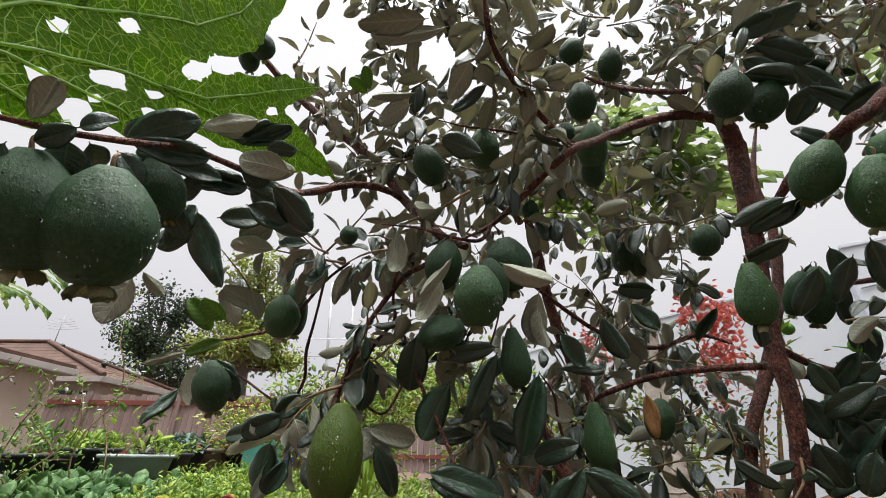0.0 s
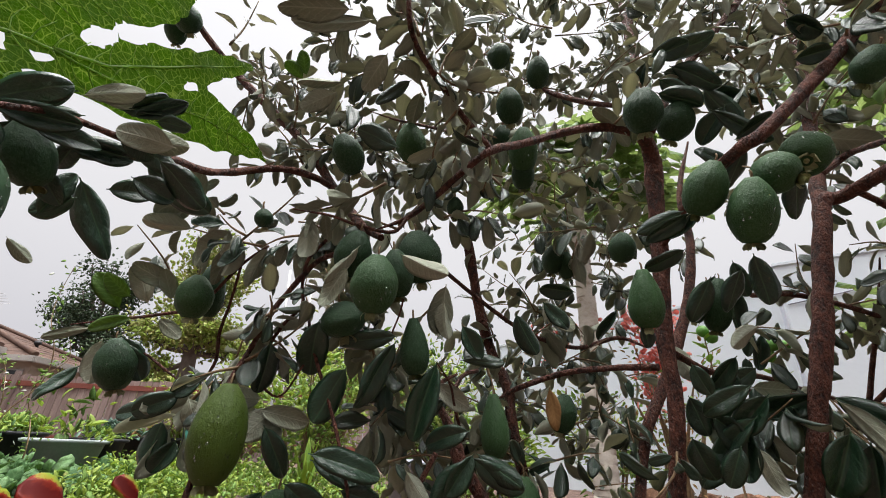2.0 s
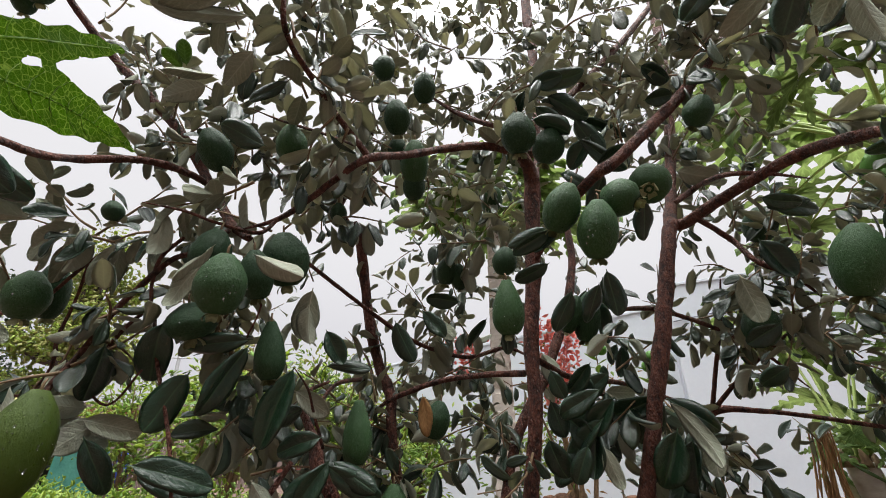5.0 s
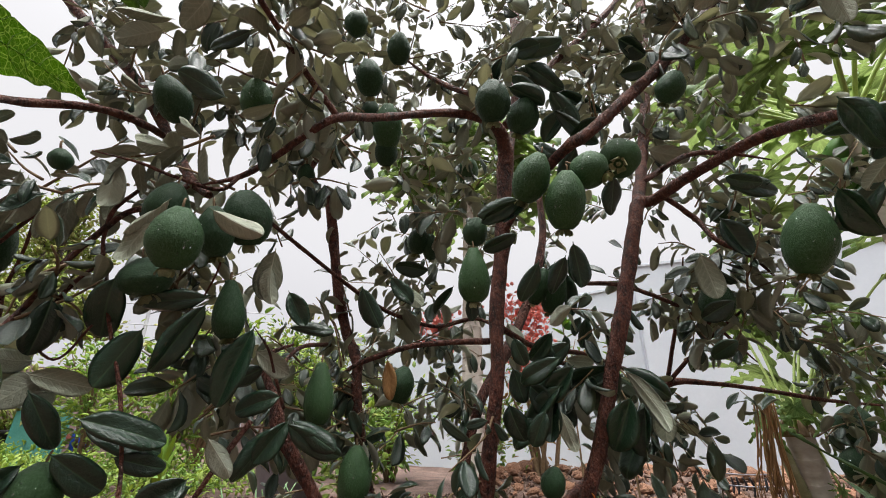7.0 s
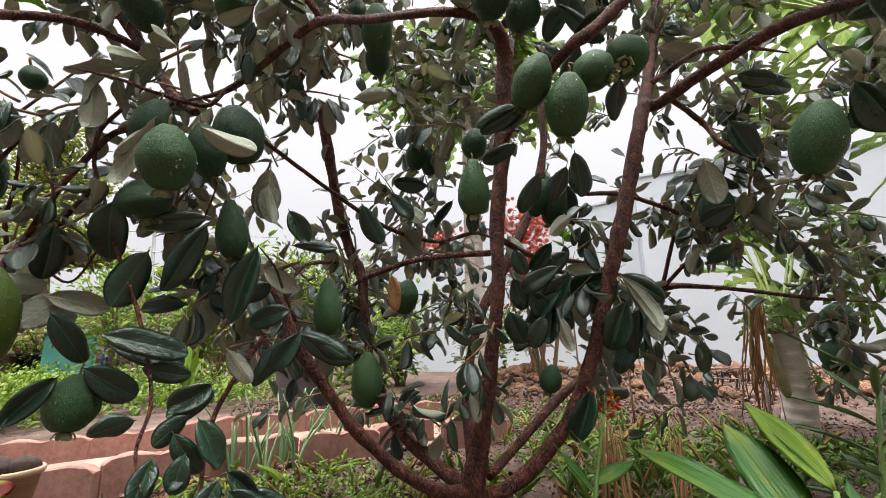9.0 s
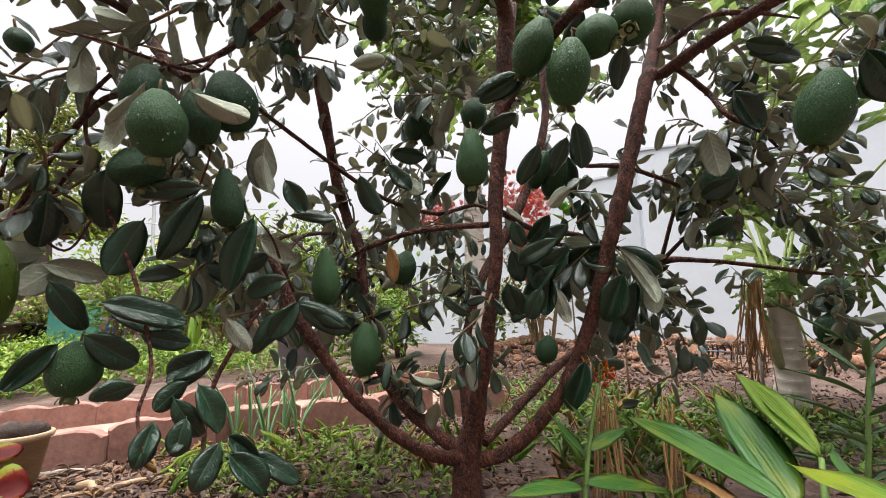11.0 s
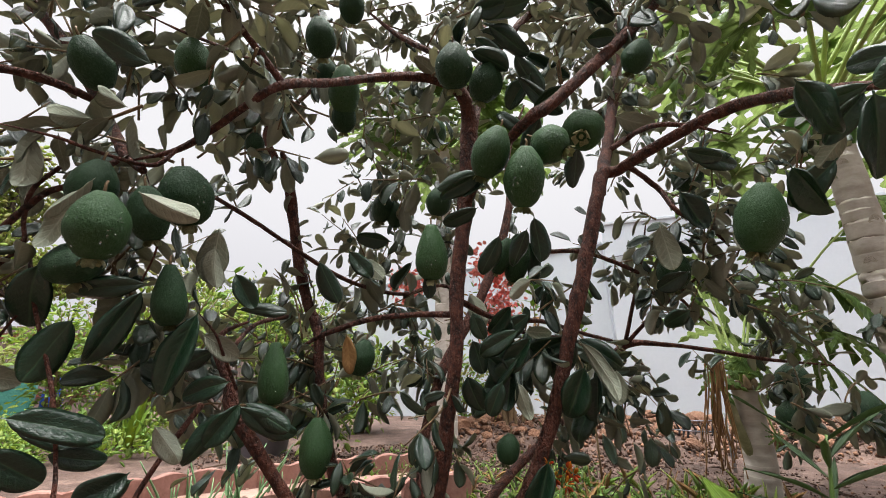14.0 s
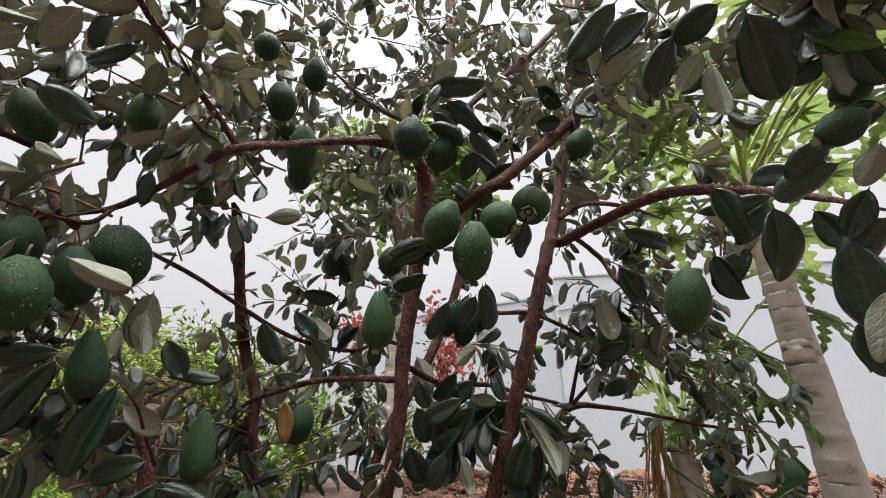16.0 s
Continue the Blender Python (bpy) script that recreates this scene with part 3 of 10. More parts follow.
def wall_run(name, a, b, top, thick, material, label):
    """A rendered garden wall from a to b, with a slightly proud coping."""
    a, b = Vector((*a, 0)), Vector((*b, 0))
    mid, d = (a + b) / 2, b - a
    turn = math.atan2(d.y, d.x)
    bm = box((mid.x, mid.y, (top + GROUND - 0.3) / 2), (d.length, thick, top - GROUND + 0.3), turn)
    box_into(bm, (mid.x, mid.y, top + 0.02), (d.length + 0.02, thick + 0.03, 0.04), turn, 0.008)
    return tagged(part(name, bm, material, None), label, "wall", kind="structure")


wall_run("wall_east", (3.80, 3.76), (9.5, -0.78), 2.12, 0.2, plaster, "smooth white rendered garden wall behind the papaya")
wall_run("wall_north", (3.92, 3.90), (1.2, 8.2), 1.95, 0.2, plaster, "pale grey rendered wall running back from the white wall")
# Unseen wall added behind the camera; it cuts the sky light from that side.
shade_wall_grey = surface("grey_render", ((0.3, (0.15, 0.15, 0.145)), (0.7, (0.21, 0.21, 0.20))), 1.5, 0.9, 0.25, 0.004, 20)
wall_run("wall_south", (-7.0, -2.2), (8.5, -2.2), 2.2, 0.2, shade_wall_grey, "unseen plain grey wall added behind the camera to block light")
part("electric_cable", tube(((3.75, 3.66, 1.72, 0.006), (4.2, 3.3, 1.80, 0.006), (4.9, 2.74, 1.98, 0.006)), 6, 4), grey_plastic, None)
tagged(bpy.data.objects["electric_cable"], "thin grey cable strung along the white wall", "cable")

# ---- wooden fence ----
fence = thing("fence", (-6, 11.8, GROUND), "weathered brown board fence behind the vegetable beds", "fence")
board = None
for i in range(150):
    x = -17 + i * 0.152
    if board is None:
        board = box((0, 0, 0.86), (0.14, 0.022, 1.72), 0, 0.004)
        ob = part("board", board, fence_wood, fence)
        board = ob.data
    else:
        ob = part("board", board, None, fence)
    ob.matrix_basis = Matrix.Translation((x, 11.8 + rnd.uniform(-0.006, 0.006), GROUND + rnd.uniform(-0.03, 0.02)))
for z, h in ((1.52, 0.12), (0.35, 0.09)):
    part("rail", box((-5.6, 11.765, GROUND + z), (22.8, 0.04, h), 0, 0.006), rail_red, fence, "dark red stained rail")
for i in range(10):
    part("post", box((-16.5 + i * 2.4, 11.74, GROUND + 0.9), (0.1, 0.08, 1.8), 0, 0.006), fence_wood, fence)

# ---- neighbour's house ----
house = thing("house", (-15.5, 17.3, GROUND), "single-storey beige house with a brown tiled hip roof beyond the fence", "house")
wall_bm = box((-17.3, 17.4, 1.25), (10.4, 3.6, 2.66), 0)
part("wall", wall_bm, house_wall, house)
EAVE, RIDGE = 2.62, 4.25
x0, x1, y0, y1 = -23.0, -11.8, 15.2, 19.6


def roof_slope(corners, rows):
    """A roof slope whose tile courses step over one another, each course a part of its own."""
    a, b, c, d = (Vector(p) for p in corners)
    roof = None
    for i in range(rows):
        bm = bmesh.new()
        t0, t1 = i / rows, (i + 1) / rows
        p, q = a.lerp(d, t0), b.lerp(c, t0)
        r, s = b.lerp(c, t1 + 0.2 / rows), a.lerp(d, t1 + 0.2 / rows)
        lift = Vector((0, 0, 0.012))
        low = Vector((0, 0, -0.03))
        v = [bm.verts.new(w) for w in (p + lift, q + lift, r, s, p + low, q + low, r + low, s + low)]
        for f in ((0, 1, 2, 3), (4, 7, 6, 5), (0, 4, 5, 1), (1, 5, 6, 2), (2, 6, 7, 3), (3, 7, 4, 0)):
            bm.faces.new([v[k] for k in f])
        part("tile_course", bm, roof_tile, house)


rl, rr, ry = (-19.4, 17.4, RIDGE), (-16.2, 17.4, RIDGE), 17.4
roof_slope(((x0, y0, EAVE), (x1, y0, EAVE), rr, rl), 11)
roof_slope(((x1, y0, EAVE), (x1, y1, EAVE), (rr[0] + 0.01, ry + 0.02, RIDGE), (rr[0] + 0.01, ry - 0.02, RIDGE)), 11)
roof_slope(((x1, y1, EAVE), (x0, y1, EAVE), rl, rr), 11)
for a, b in ((rl, rr), (rr, (x1, y0, EAVE)), (rr, (x1, y1, EAVE)), (rl, (x0, y0, EAVE))):
    part("ridge_cap", tube(((a[0], a[1], a[2] + 0.04, 0.09), (b[0], b[1], b[2] + 0.05, 0.09)), 8, 6), roof_tile, house)
part("gutter", box(((x0 + x1) / 2, y0 - 0.05, EAVE - 0.10), (x1 - x0 + 0.1, 0.12, 0.2), 0, 0.02), white_paint, house, "pale painted gutter board")
part("gutter", box((x1 + 0.05, (y0 + y1) / 2, EAVE - 0.10), (0.12, y1 - y0 + 0.1, 0.2), 0, 0.02), white_paint, house, "pale painted gutter board")
for wx in (-15.4, -13.2, -12.5):
    w = part("window", box((wx, 15.57, 2.02), (0.62 if wx < -13 else 0.5, 0.06, 0.42), 0, 0.01), white_paint, house)
    part("pane", box((wx, 15.535, 2.02), (0.50 if wx < -13 else 0.4, 0.02, 0.32)), dark_glass, w, "dark window pane")
for vx, vz in ((-15.5, 4.0), (-13.5, 3.3)):
    v = part("roof_vent", lathe(((0.10, 0), (0.10, 0.28), (0.17, 0.3), (0.2, 0.4), (0.15, 0.5), (0.03, 0.55)), 14), black_plastic, house, "turbine roof vent")
    v.matrix_basis = Matrix.Translation((vx, 17.25, vz - 0.15)) @ Matrix.Scale(0.62, 4)
antenna = part("antenna", tube(((-16.0, 17.4, RIDGE, 0.02), (-16.0, 17.4, RIDGE + 1.1, 0.015)), 6, 2), metal_grey, house, "thin television antenna on the ridge")
for k in range(5):
    z = RIDGE + 0.55 + 0.1 * k
    part("rod", tube(((-16.8 + 0.1 * k, 17.4, z + 0.1, 0.008), (-16.0, 17.4, z, 0.01), (-15.2 - 0.1 * k, 17.4, z + 0.06, 0.008)), 5, 2), metal_grey, antenna)

shed = thing("garden_shed", (-9.6, 9.6, GROUND), "pale shed with a white-edged eave at the garden's end", "shed")
part("wall", box((-10.4, 9.9, 0.95), (1.6, 2.0, 2.06)), house_wall, shed)
part("eave", box((-10.3, 9.8, 2.06), (2.2, 2.5, 0.16), 0, 0.02), white_paint, shed)
part("roof", box((-10.35, 9.85, 2.19), (2.1, 2.4, 0.1), 0, 0.02), roof_tile, shed)


# ---- papaya trees ----
def lobed_leaf(size, lobes=9, droop=0.25, broad=0.13, cut=3, seed=0, first=-150, last=150, web=0.35, taper=0.33, deep=0.5):
    """A deeply cut papaya blade round its stalk: lobes of length about size in the xy plane, with side teeth and a drooping tip."""
    r = random.Random(seed)
    col = []
    for k in range(lobes):
        a = radians(first + (last - first) * k / (lobes - 1)) + r.uniform(-0.02, 0.02)
        long = size * (1 - taper * abs(k / (lobes - 1) * 2 - 1) ** 1.5) * r.uniform(0.9, 1.05)
        n = 26
        rows = []
        for i in range(n + 1):
            t = i / n
            tooth = 1 - deep + deep * abs(math.sin(t * math.pi * cut + 0.5))
            w = long * broad * (1.3 * math.sin(math.pi * min(1, 0.1 + t * 0.9)) ** 0.8) * (tooth if t > 0.3 else 0.9) + 0.003 * size
            fill = t * long * math.tan(radians((last - first) / (lobes - 1)) / 2) * 1.08
            if t < web:
                w = max(w, fill)
            w = max(w, 0.3 * size * broad * (1 - t))
            rows.append([(u * w - 0.0, t * long + abs(u) * w * 0.45 * (t > 0.12), -droop * long * t * t * (0.6 + 0.4 * abs(u)) + abs(u) * w * 0.18 + 0.002 * k * size * (1 - t)) for u in (-1, -0.5, 0, 0.5, 1)])
        c, s = math.cos(a), math.sin(a)
        verts = [(x * c - y * s, x * s + y * c, z) for row in rows for x, y, z in row]
        quads = [(i * 5 + j, i * 5 + j + 1, (i + 1) * 5 + j + 1, (i + 1) * 5 + j) for i in range(n) for j in range(4)]
        uvs = [(0.5 + 0.12 * (j - 2), i / n) for i in range(n + 1) for j in range(5)]
        col.append((verts, quads, uvs))
    V, Q, U = [], [], []
    for verts, quads, uvs in col:
        Q += [tuple(v + len(V) for v in q) for q in quads]
        V += verts
        U += uvs
    return mesh_of("leaf_blade", np.array(V), np.array(Q), np.zeros(len(Q), int), np.array(U), (papaya_green,))


papaya_blades = [lobed_leaf(1.0, 9, 0.34, 0.095, 5, i, web=0.12, deep=0.82) for i in range(3)]


def scar_mesh():
    """A shallow shield-shaped leaf scar that faces along x, about one trunk radius wide."""
    bm = bmesh.new()
    mid = bm.verts.new((0.03, 0, 0))
    rim = []
    for k in range(12):
        a = 2 * math.pi * k / 12
        w, h = 0.34 * math.cos(a), 0.20 * math.sin(a) - 0.10 * math.cos(2 * a)
        rim.append(bm.verts.new((-0.5 * w * w + 0.005, w, h)))
    for k in range(12):
        bm.faces.new((mid, rim[k], rim[(k + 1) % 12]))
    return bm


def papaya(name, x, y, lean, height, radius, leaves, leaf_size, fruits, label, stalk=0.6, seed=1, low=0.0):
    """A papaya: ringed trunk, a crown of long-stalked lobed leaves, fruit under the crown."""
    r = random.Random(seed)
    tree = thing(name, (x, y, GROUND), label, "tree")
    line, z = [], -0.05
    while z < height:
        ring = r.uniform(0.035, 0.075)
        swell = r.uniform(0.003, 0.011)
        for up, k in ((0.0, 0.0), (0.45 * ring, 0.1), (0.80 * ring, 0.7), (0.90 * ring, 1.0), (0.97 * ring, 0.3)):
            t = min(1, max(0, (z + up) / height))
            line.append((x + lean[0] * t ** 1.2 + r.uniform(-0.0008, 0.0008), y + lean[1] * t ** 1.2, GROUND + z + up, radius * (1.10 - 0.38 * t) * (1 + swell * k)))
        z += ring + 0.002
    bm = bmesh.new()
    tube_into(bm, line, 24, 1, 0.05)
    trunk = part("trunk", bm, papaya_bark, tree, "pale grey trunk ringed with leaf scars")
    scar = None
    for k in range(int(height / 0.045)):
        a, t = k * 2.399 + r.uniform(-0.3, 0.3), (k + 0.5) * 0.045 / height
        rad = radius * (1.10 - 0.38 * t)
        if scar is None:
            scar = part("leaf_scar", smooth(scar_mesh()), scar_bark, trunk)
            ob = scar
        else:
            ob = part("leaf_scar", scar.data, None, trunk)
        ob.matrix_basis = Matrix.Translation((x + lean[0] * t ** 1.2 + math.cos(a) * rad, y + lean[1] * t ** 1.2 + math.sin(a) * rad, GROUND + t * height)) @ Matrix.Rotation(a, 4, 'Z') @ Matrix.Scale(radius * r.uniform(0.75, 1.1), 4)
    top = Vector(line[-1][:3])
    part("growing_tip", tube(((*(top - Vector((0, 0, 0.06))), radius * 0.62), (*top, radius * 0.60), (*(top + Vector((0, 0, 0.08))), radius * 0.45), (*(top + Vector((0, 0, 0.14))), radius * 0.15)), 12, 3, 0.1), old_scar if low else stalk_green, tree)
    for k in range(leaves):
        a = k * 2.399 + r.uniform(-0.2, 0.2)
        rise = r.uniform(0.05, 1.5)
        long = stalk * r.uniform(0.8, 1.15)
        out = Vector((math.cos(a), math.sin(a), rise)).normalized()
        start = top + Vector((math.cos(a), math.sin(a), 0)) * radius * 0.4 + Vector((0, 0, r.uniform(-0.08, 0.1)))
        end = start + out * long - Vector((0, 0, 0.12 * long))
        stem = part("leaf_stalk", tube(((*start, radius * 0.15), (*(start + out * long * 0.5), radius * 0.11), (*end, radius * 0.07)), 7, 4), stalk_green, tree, "long pale green leaf stalk")
        b = part("leaf_blade", papaya_blades[k % 3], None, stem)
        y_axis = Vector((out.x, out.y, -0.15)).normalized()
        z_axis = (Vector((0, 0, 1)) + out * 0.25 + Vector((r.uniform(-0.3, 0.3), r.uniform(-0.3, 0.3), 0))).normalized()
        x_axis = y_axis.cross(z_axis).normalized()
        m = Matrix((x_axis, y_axis, x_axis.cross(y_axis))).transposed().to_4x4()
        m.translation = end
        b.matrix_parent_inverse = Matrix.Identity(4)
        b.matrix_basis = base_of(stem).inverted() @ m @ Matrix.Scale(leaf_size * r.uniform(0.8, 1.15), 4)
    for k in range(fruits):
        a = k * 2.1 + 0.4
        f = part("papaya_fruit", lathe(((0.006, 0.0), (0.03, -0.01), (0.045, -0.05), (0.05, -0.10), (0.038, -0.15), (0.012, -0.18)), 14, 0.1), papaya_skin, tree, "unripe green papaya fruit")
        f.matrix_basis = Matrix.Translation(top + Vector((math.cos(a) * radius * 0.9, math.sin(a) * radius * 0.9, -0.0 - 0.03 * k))) @ Matrix.Rotation(0.5, 4, 'X') @ Matrix.Rotation(a, 4, 'Z') @ Matrix.Scale(0.85, 4)
    return tree

# ---- the feijoa tree ----
feijoa = thing("feijoa_tree", (0.455, 0.72, GROUND), "feijoa tree with reddish stems, green fruit and wet grey-green leaves", "tree")
leaf_meshes = [mesh_of("leaf", *s, (near_top_shaded, near_under_shaded)) for s in fine_shapes]
young_meshes = [mesh_of("young_leaf", *s, (leaf_young, leaf_young)) for s in fine_shapes]
dry_meshes = [mesh_of("dry_leaf", *s, (dry_leaf, dry_leaf)) for s in fine_shapes]
crown = Leaves(feijoa_shapes)
twig_bm = bmesh.new()
single_leaves = 0


def limb(*points, sides=10):
    part("limb", tube(points, sides, 7, 0.22), bark, feijoa)


def one_leaf(base, tip, width, facing, which, kind="leaf"):
    """A leaf near the path is an object of its own; facing: where its upper side looks."""
    global single_leaves
    m = leaf_pose(base, tip, width, facing)
    if single_leaves < 300:
        ob = part("leaf", {"young": young_meshes, "dry": dry_meshes, "leaf": leaf_meshes}[kind][(which + 5 * single_leaves) % 12], None, feijoa, {"young": "young yellow-green leaf", "dry": "dead copper-brown leaf", "leaf": ""}[kind])
        ob.matrix_basis = m
        single_leaves += 1
    else:
        crown.put(m, which)


def leaf(bx, by, bz, tx, ty, tz, width, fx, fy, fz, which=0, kind="leaf"):
    one_leaf((bx, by, bz), (tx, ty, tz), width, (fx, fy, fz), which, kind)


def twig(ax, ay, az, bx, by, bz, pairs, size, near=False):
    """A thin shoot with leaves in opposite pairs and one at its tip."""
    a, b = Vector((ax, ay, az)), Vector((bx, by, bz))
    sag = Vector((rnd.uniform(-1, 1), rnd.uniform(-1, 1), rnd.uniform(-0.2, 1))) * (b - a).length * 0.12
    mid = (a + b) / 2 + sag
    tube_into(twig_bm, ((*a, 0.0022), (*mid, 0.0017), (*b, 0.0009)), 5, 3)
    along = (b - a).normalized()
    turn = rnd.uniform(0, math.pi)
    s1 = along.orthogonal().normalized()
    s2 = along.cross(s1)
    pairs += 1
    for i in range(pairs + 1):
        t = (i + 0.6) / (pairs + 0.6)
        p = a * (1 - t) ** 2 + mid * 2 * t * (1 - t) + b * t * t
        turn += math.pi / 2 + rnd.uniform(-0.3, 0.3)
        for sign in ((1, -1) if i < pairs else (1,)):
            if rnd.random() < 0.12:
                continue
            out = (s1 * math.cos(turn) + s2 * math.sin(turn)) * sign
            way = (out * rnd.uniform(0.75, 1.1) + along * (0.55 if i < pairs else 3) + any_way() * 0.35 + Vector((0, 0, -0.12))).normalized()
            long = size * rnd.uniform(0.58, 1.12)
            up = (along * 0.7 - out * 0.5 + Vector((0, 0, 0.9)) + any_way() * 0.6).normalized()
            if rnd.random() < 0.42:
                way = (out * 0.6 + along * 0.3 + any_way() * 0.3 + Vector((0, 0, -0.9))).normalized()
                up = (out + any_way() * 0.4 + Vector((0, 0, 0.35))).normalized()
            stalk = p + way * 0.006
            args = (stalk, stalk + way * long, long * rnd.uniform(0.38, 0.56), up, rnd.randrange(12))
            if near:
                one_leaf(*args)
            else:
                crown.put(leaf_pose(*args[:4]), args[4])


def fruit_radius(t, pear):
    r = 0.5 * math.sin(math.pi * (0.035 + 0.925 * t ** (1.10 + 0.10 * pear))) ** (0.62 - 0.20 * t - 0.20 * pear * (1 - t)) * (1 - 0.36 * pear * (1 - t) ** 1.1)
    return max(r, 0.045)


def dew_mesh(pear):
    """Beads of water over a fruit of length and width 1."""
    r = random.Random(17 + pear)
    bm = bmesh.new()
    for i in range(120):
        t, a = r.uniform(0.08, 0.94), r.uniform(0, 2 * math.pi)
        d = Vector((math.cos(a), math.sin(a), 0))
        p = d * fruit_radius(t, pear) * 1.005 + Vector((0, 0, -t))
        size = r.uniform(0.007, 0.013) if i % 5 else r.uniform(0.014, 0.021)
        turn = Vector((0, 0, 1)).rotation_difference(d).to_matrix().to_4x4()
        made = bmesh.ops.create_icosphere(bm, subdivisions=1, radius=1.0, matrix=Matrix.Translation(p) @ turn @ Matrix.Diagonal((size * 1.2, size, size * 0.6, 1)))
    me = bpy.data.meshes.new("dew")
    smooth(bm).to_mesh(me)
    bm.free()
    me.materials.append(dew_mat)
    return me


def fruit_mesh(name, pear, skin):
    """A feijoa: length 1 along -z from the stalk, width 1; lumpy, with a crown end."""
    profile = [(fruit_radius(i / 16, pear), -i / 16) for i in range(17)]
    bm = lathe(profile, 22)
    for v in bm.verts:
        d = Vector((v.co.x, v.co.y, v.co.z * 1.2))
        k = 1 + 0.05 * noise.noise(d * 2.2 + Vector((pear * 5, 0, 3))) + 0.02 * noise.noise(d * 6) + 0.012 * math.sin(6 * math.atan2(v.co.y, v.co.x) + v.co.z * 2)
        v.co.x *= k
        v.co.y *= k
    me = bpy.data.meshes.new(name)
    bm.to_mesh(me)
    bm.free()
    me.materials.append(skin)
    return me


def calyx_mesh():
    """Four curled sepals and the dry style at the end of a fruit."""
    bm = bmesh.new()
    for k in range(4):
        a = k * math.pi / 2 + 0.3
        c, s = math.cos(a), math.sin(a)
        grid = []
        for r, z, w in ((0.05, 0.02, 0.06), (0.12, -0.03, 0.085), (0.15, -0.085, 0.085), (0.14, -0.13, 0.06)):
            grid.append([bm.verts.new((c * r - s * w * u, s * r + c * w * u, z - 0.02 * abs(u))) for u in (-1, 0, 1)])
        for p, q in zip(grid, grid[1:]):
            for i in range(2):
                bm.faces.new((p[i], p[i + 1], q[i + 1], q[i])).smooth = True
    bmesh.ops.solidify(bm, geom=bm.faces[:], thickness=0.035)
    tube_into(bm, ((0, 0, 0.03, 0.05), (0, 0, -0.05, 0.04), (0.01, 0, -0.09, 0.02)), 6, 2)
    me = bpy.data.meshes.new("calyx")
    bm.to_mesh(me)
    bm.free()
    me.materials.append(calyx_mat)
    return me


fruit_kinds = {(p, s): fruit_mesh("fruit", p, m) for p in (0, 1) for s, m in (("dark", fruit_shaded), ("green", fruit_green), ("olive", fruit_olive))}
calyx = calyx_mesh()
dew = [dew_mesh(0), dew_mesh(1)]
stalk_bm = bmesh.new()
fruit_words = {"dark": "feijoa fruit with a waxy bloom, its green darkened as for shade", "green": "green feijoa fruit beaded with water drops", "olive": "large olive-green feijoa fruit, wet with drops"}


def fruit(x, y, z, ax, ay, az, long, wide, skin="green", pear=0, spin=0.0):
    """A fruit centred at x, y, z, its axis from stalk to calyx along ax, ay, az."""
    axis = Vector((ax, ay, az)).normalized()
    turn = Vector((0, 0, -1)).rotation_difference(axis).to_matrix().to_4x4()
    head = Vector((x, y, z)) - axis * long / 2
    ob = part("fruit", fruit_kinds[(pear, skin)], None, feijoa, fruit_words[skin])
    ob.matrix_basis = Matrix.Translation(head) @ turn @ Matrix.Rotation(spin, 4, 'Z') @ Matrix.Diagonal((wide, wide, long, 1))
    c = part("calyx", calyx, None, ob, "pale curled sepals")
    k = wide * 1.3
    c.matrix_parent_inverse = Matrix.Identity(4)
    c.matrix_basis = Matrix.Translation((0, 0, -0.985)) @ Matrix.Diagonal((k / wide, k / wide, k / long, 1))
    if skin != "dark" or wide > 0.05:
        w = part("dew", dew[pear], None, ob, "beads of rain water")
        w["kind"] = "stuff"
        w.matrix_parent_inverse = Matrix.Identity(4)
        w.matrix_basis = Matrix.Identity(4)
    up = head - axis * 0.009 + Vector((0, 0.003, 0.002))
    tube_into(stalk_bm, ((*(head + axis * 0.004), 0.0016), (*(head - axis * 0.006), 0.0013), (*up, 0.0012)), 6, 3)


# stems from the ground
limb((0.458, 0.718, -0.100, 0.0345), (0.458, 0.718, -0.030, 0.0300), (0.459, 0.716, 0.045, 0.0237), (0.470, 0.700, 0.128, 0.0163), (0.481, 0.675, 0.238, 0.0126), (0.497, 0.655, 0.389, 0.0113), (0.502, 0.660, 0.498, 0.0137), (0.518, 0.655, 0.623, 0.0143), (0.520, 0.640, 0.734, 0.0150), (0.520, 0.625, 0.816, 0.0155), (0.494, 0.600, 0.850, 0.0121), (0.457, 0.600, 0.866, 0.0090), (0.398, 0.610, 0.869, 0.0081), (0.325, 0.600, 0.836, 0.0073), (0.252, 0.560, 0.775, 0.0066), (0.189, 0.500, 0.708, 0.0058), (0.149, 0.510, 0.673, 0.0047), (0.112, 0.530, 0.640, 0.0043), (0.076, 0.540, 0.609, 0.0036), (0.038, 0.530, 0.582, 0.0011))
limb((0.454, 0.720, 0.053, 0.0145), (0.394, 0.700, 0.069, 0.0108), (0.326, 0.680, 0.113, 0.0096), (0.256, 0.660, 0.182, 0.0089), (0.206, 0.650, 0.251, 0.0085), (0.172, 0.650, 0.300, 0.0092), (0.161, 0.660, 0.336, 0.0076), (0.141, 0.670, 0.375, 0.0053), (0.144, 0.690, 0.406, 0.0041), (0.173, 0.720, 0.427, 0.0018))
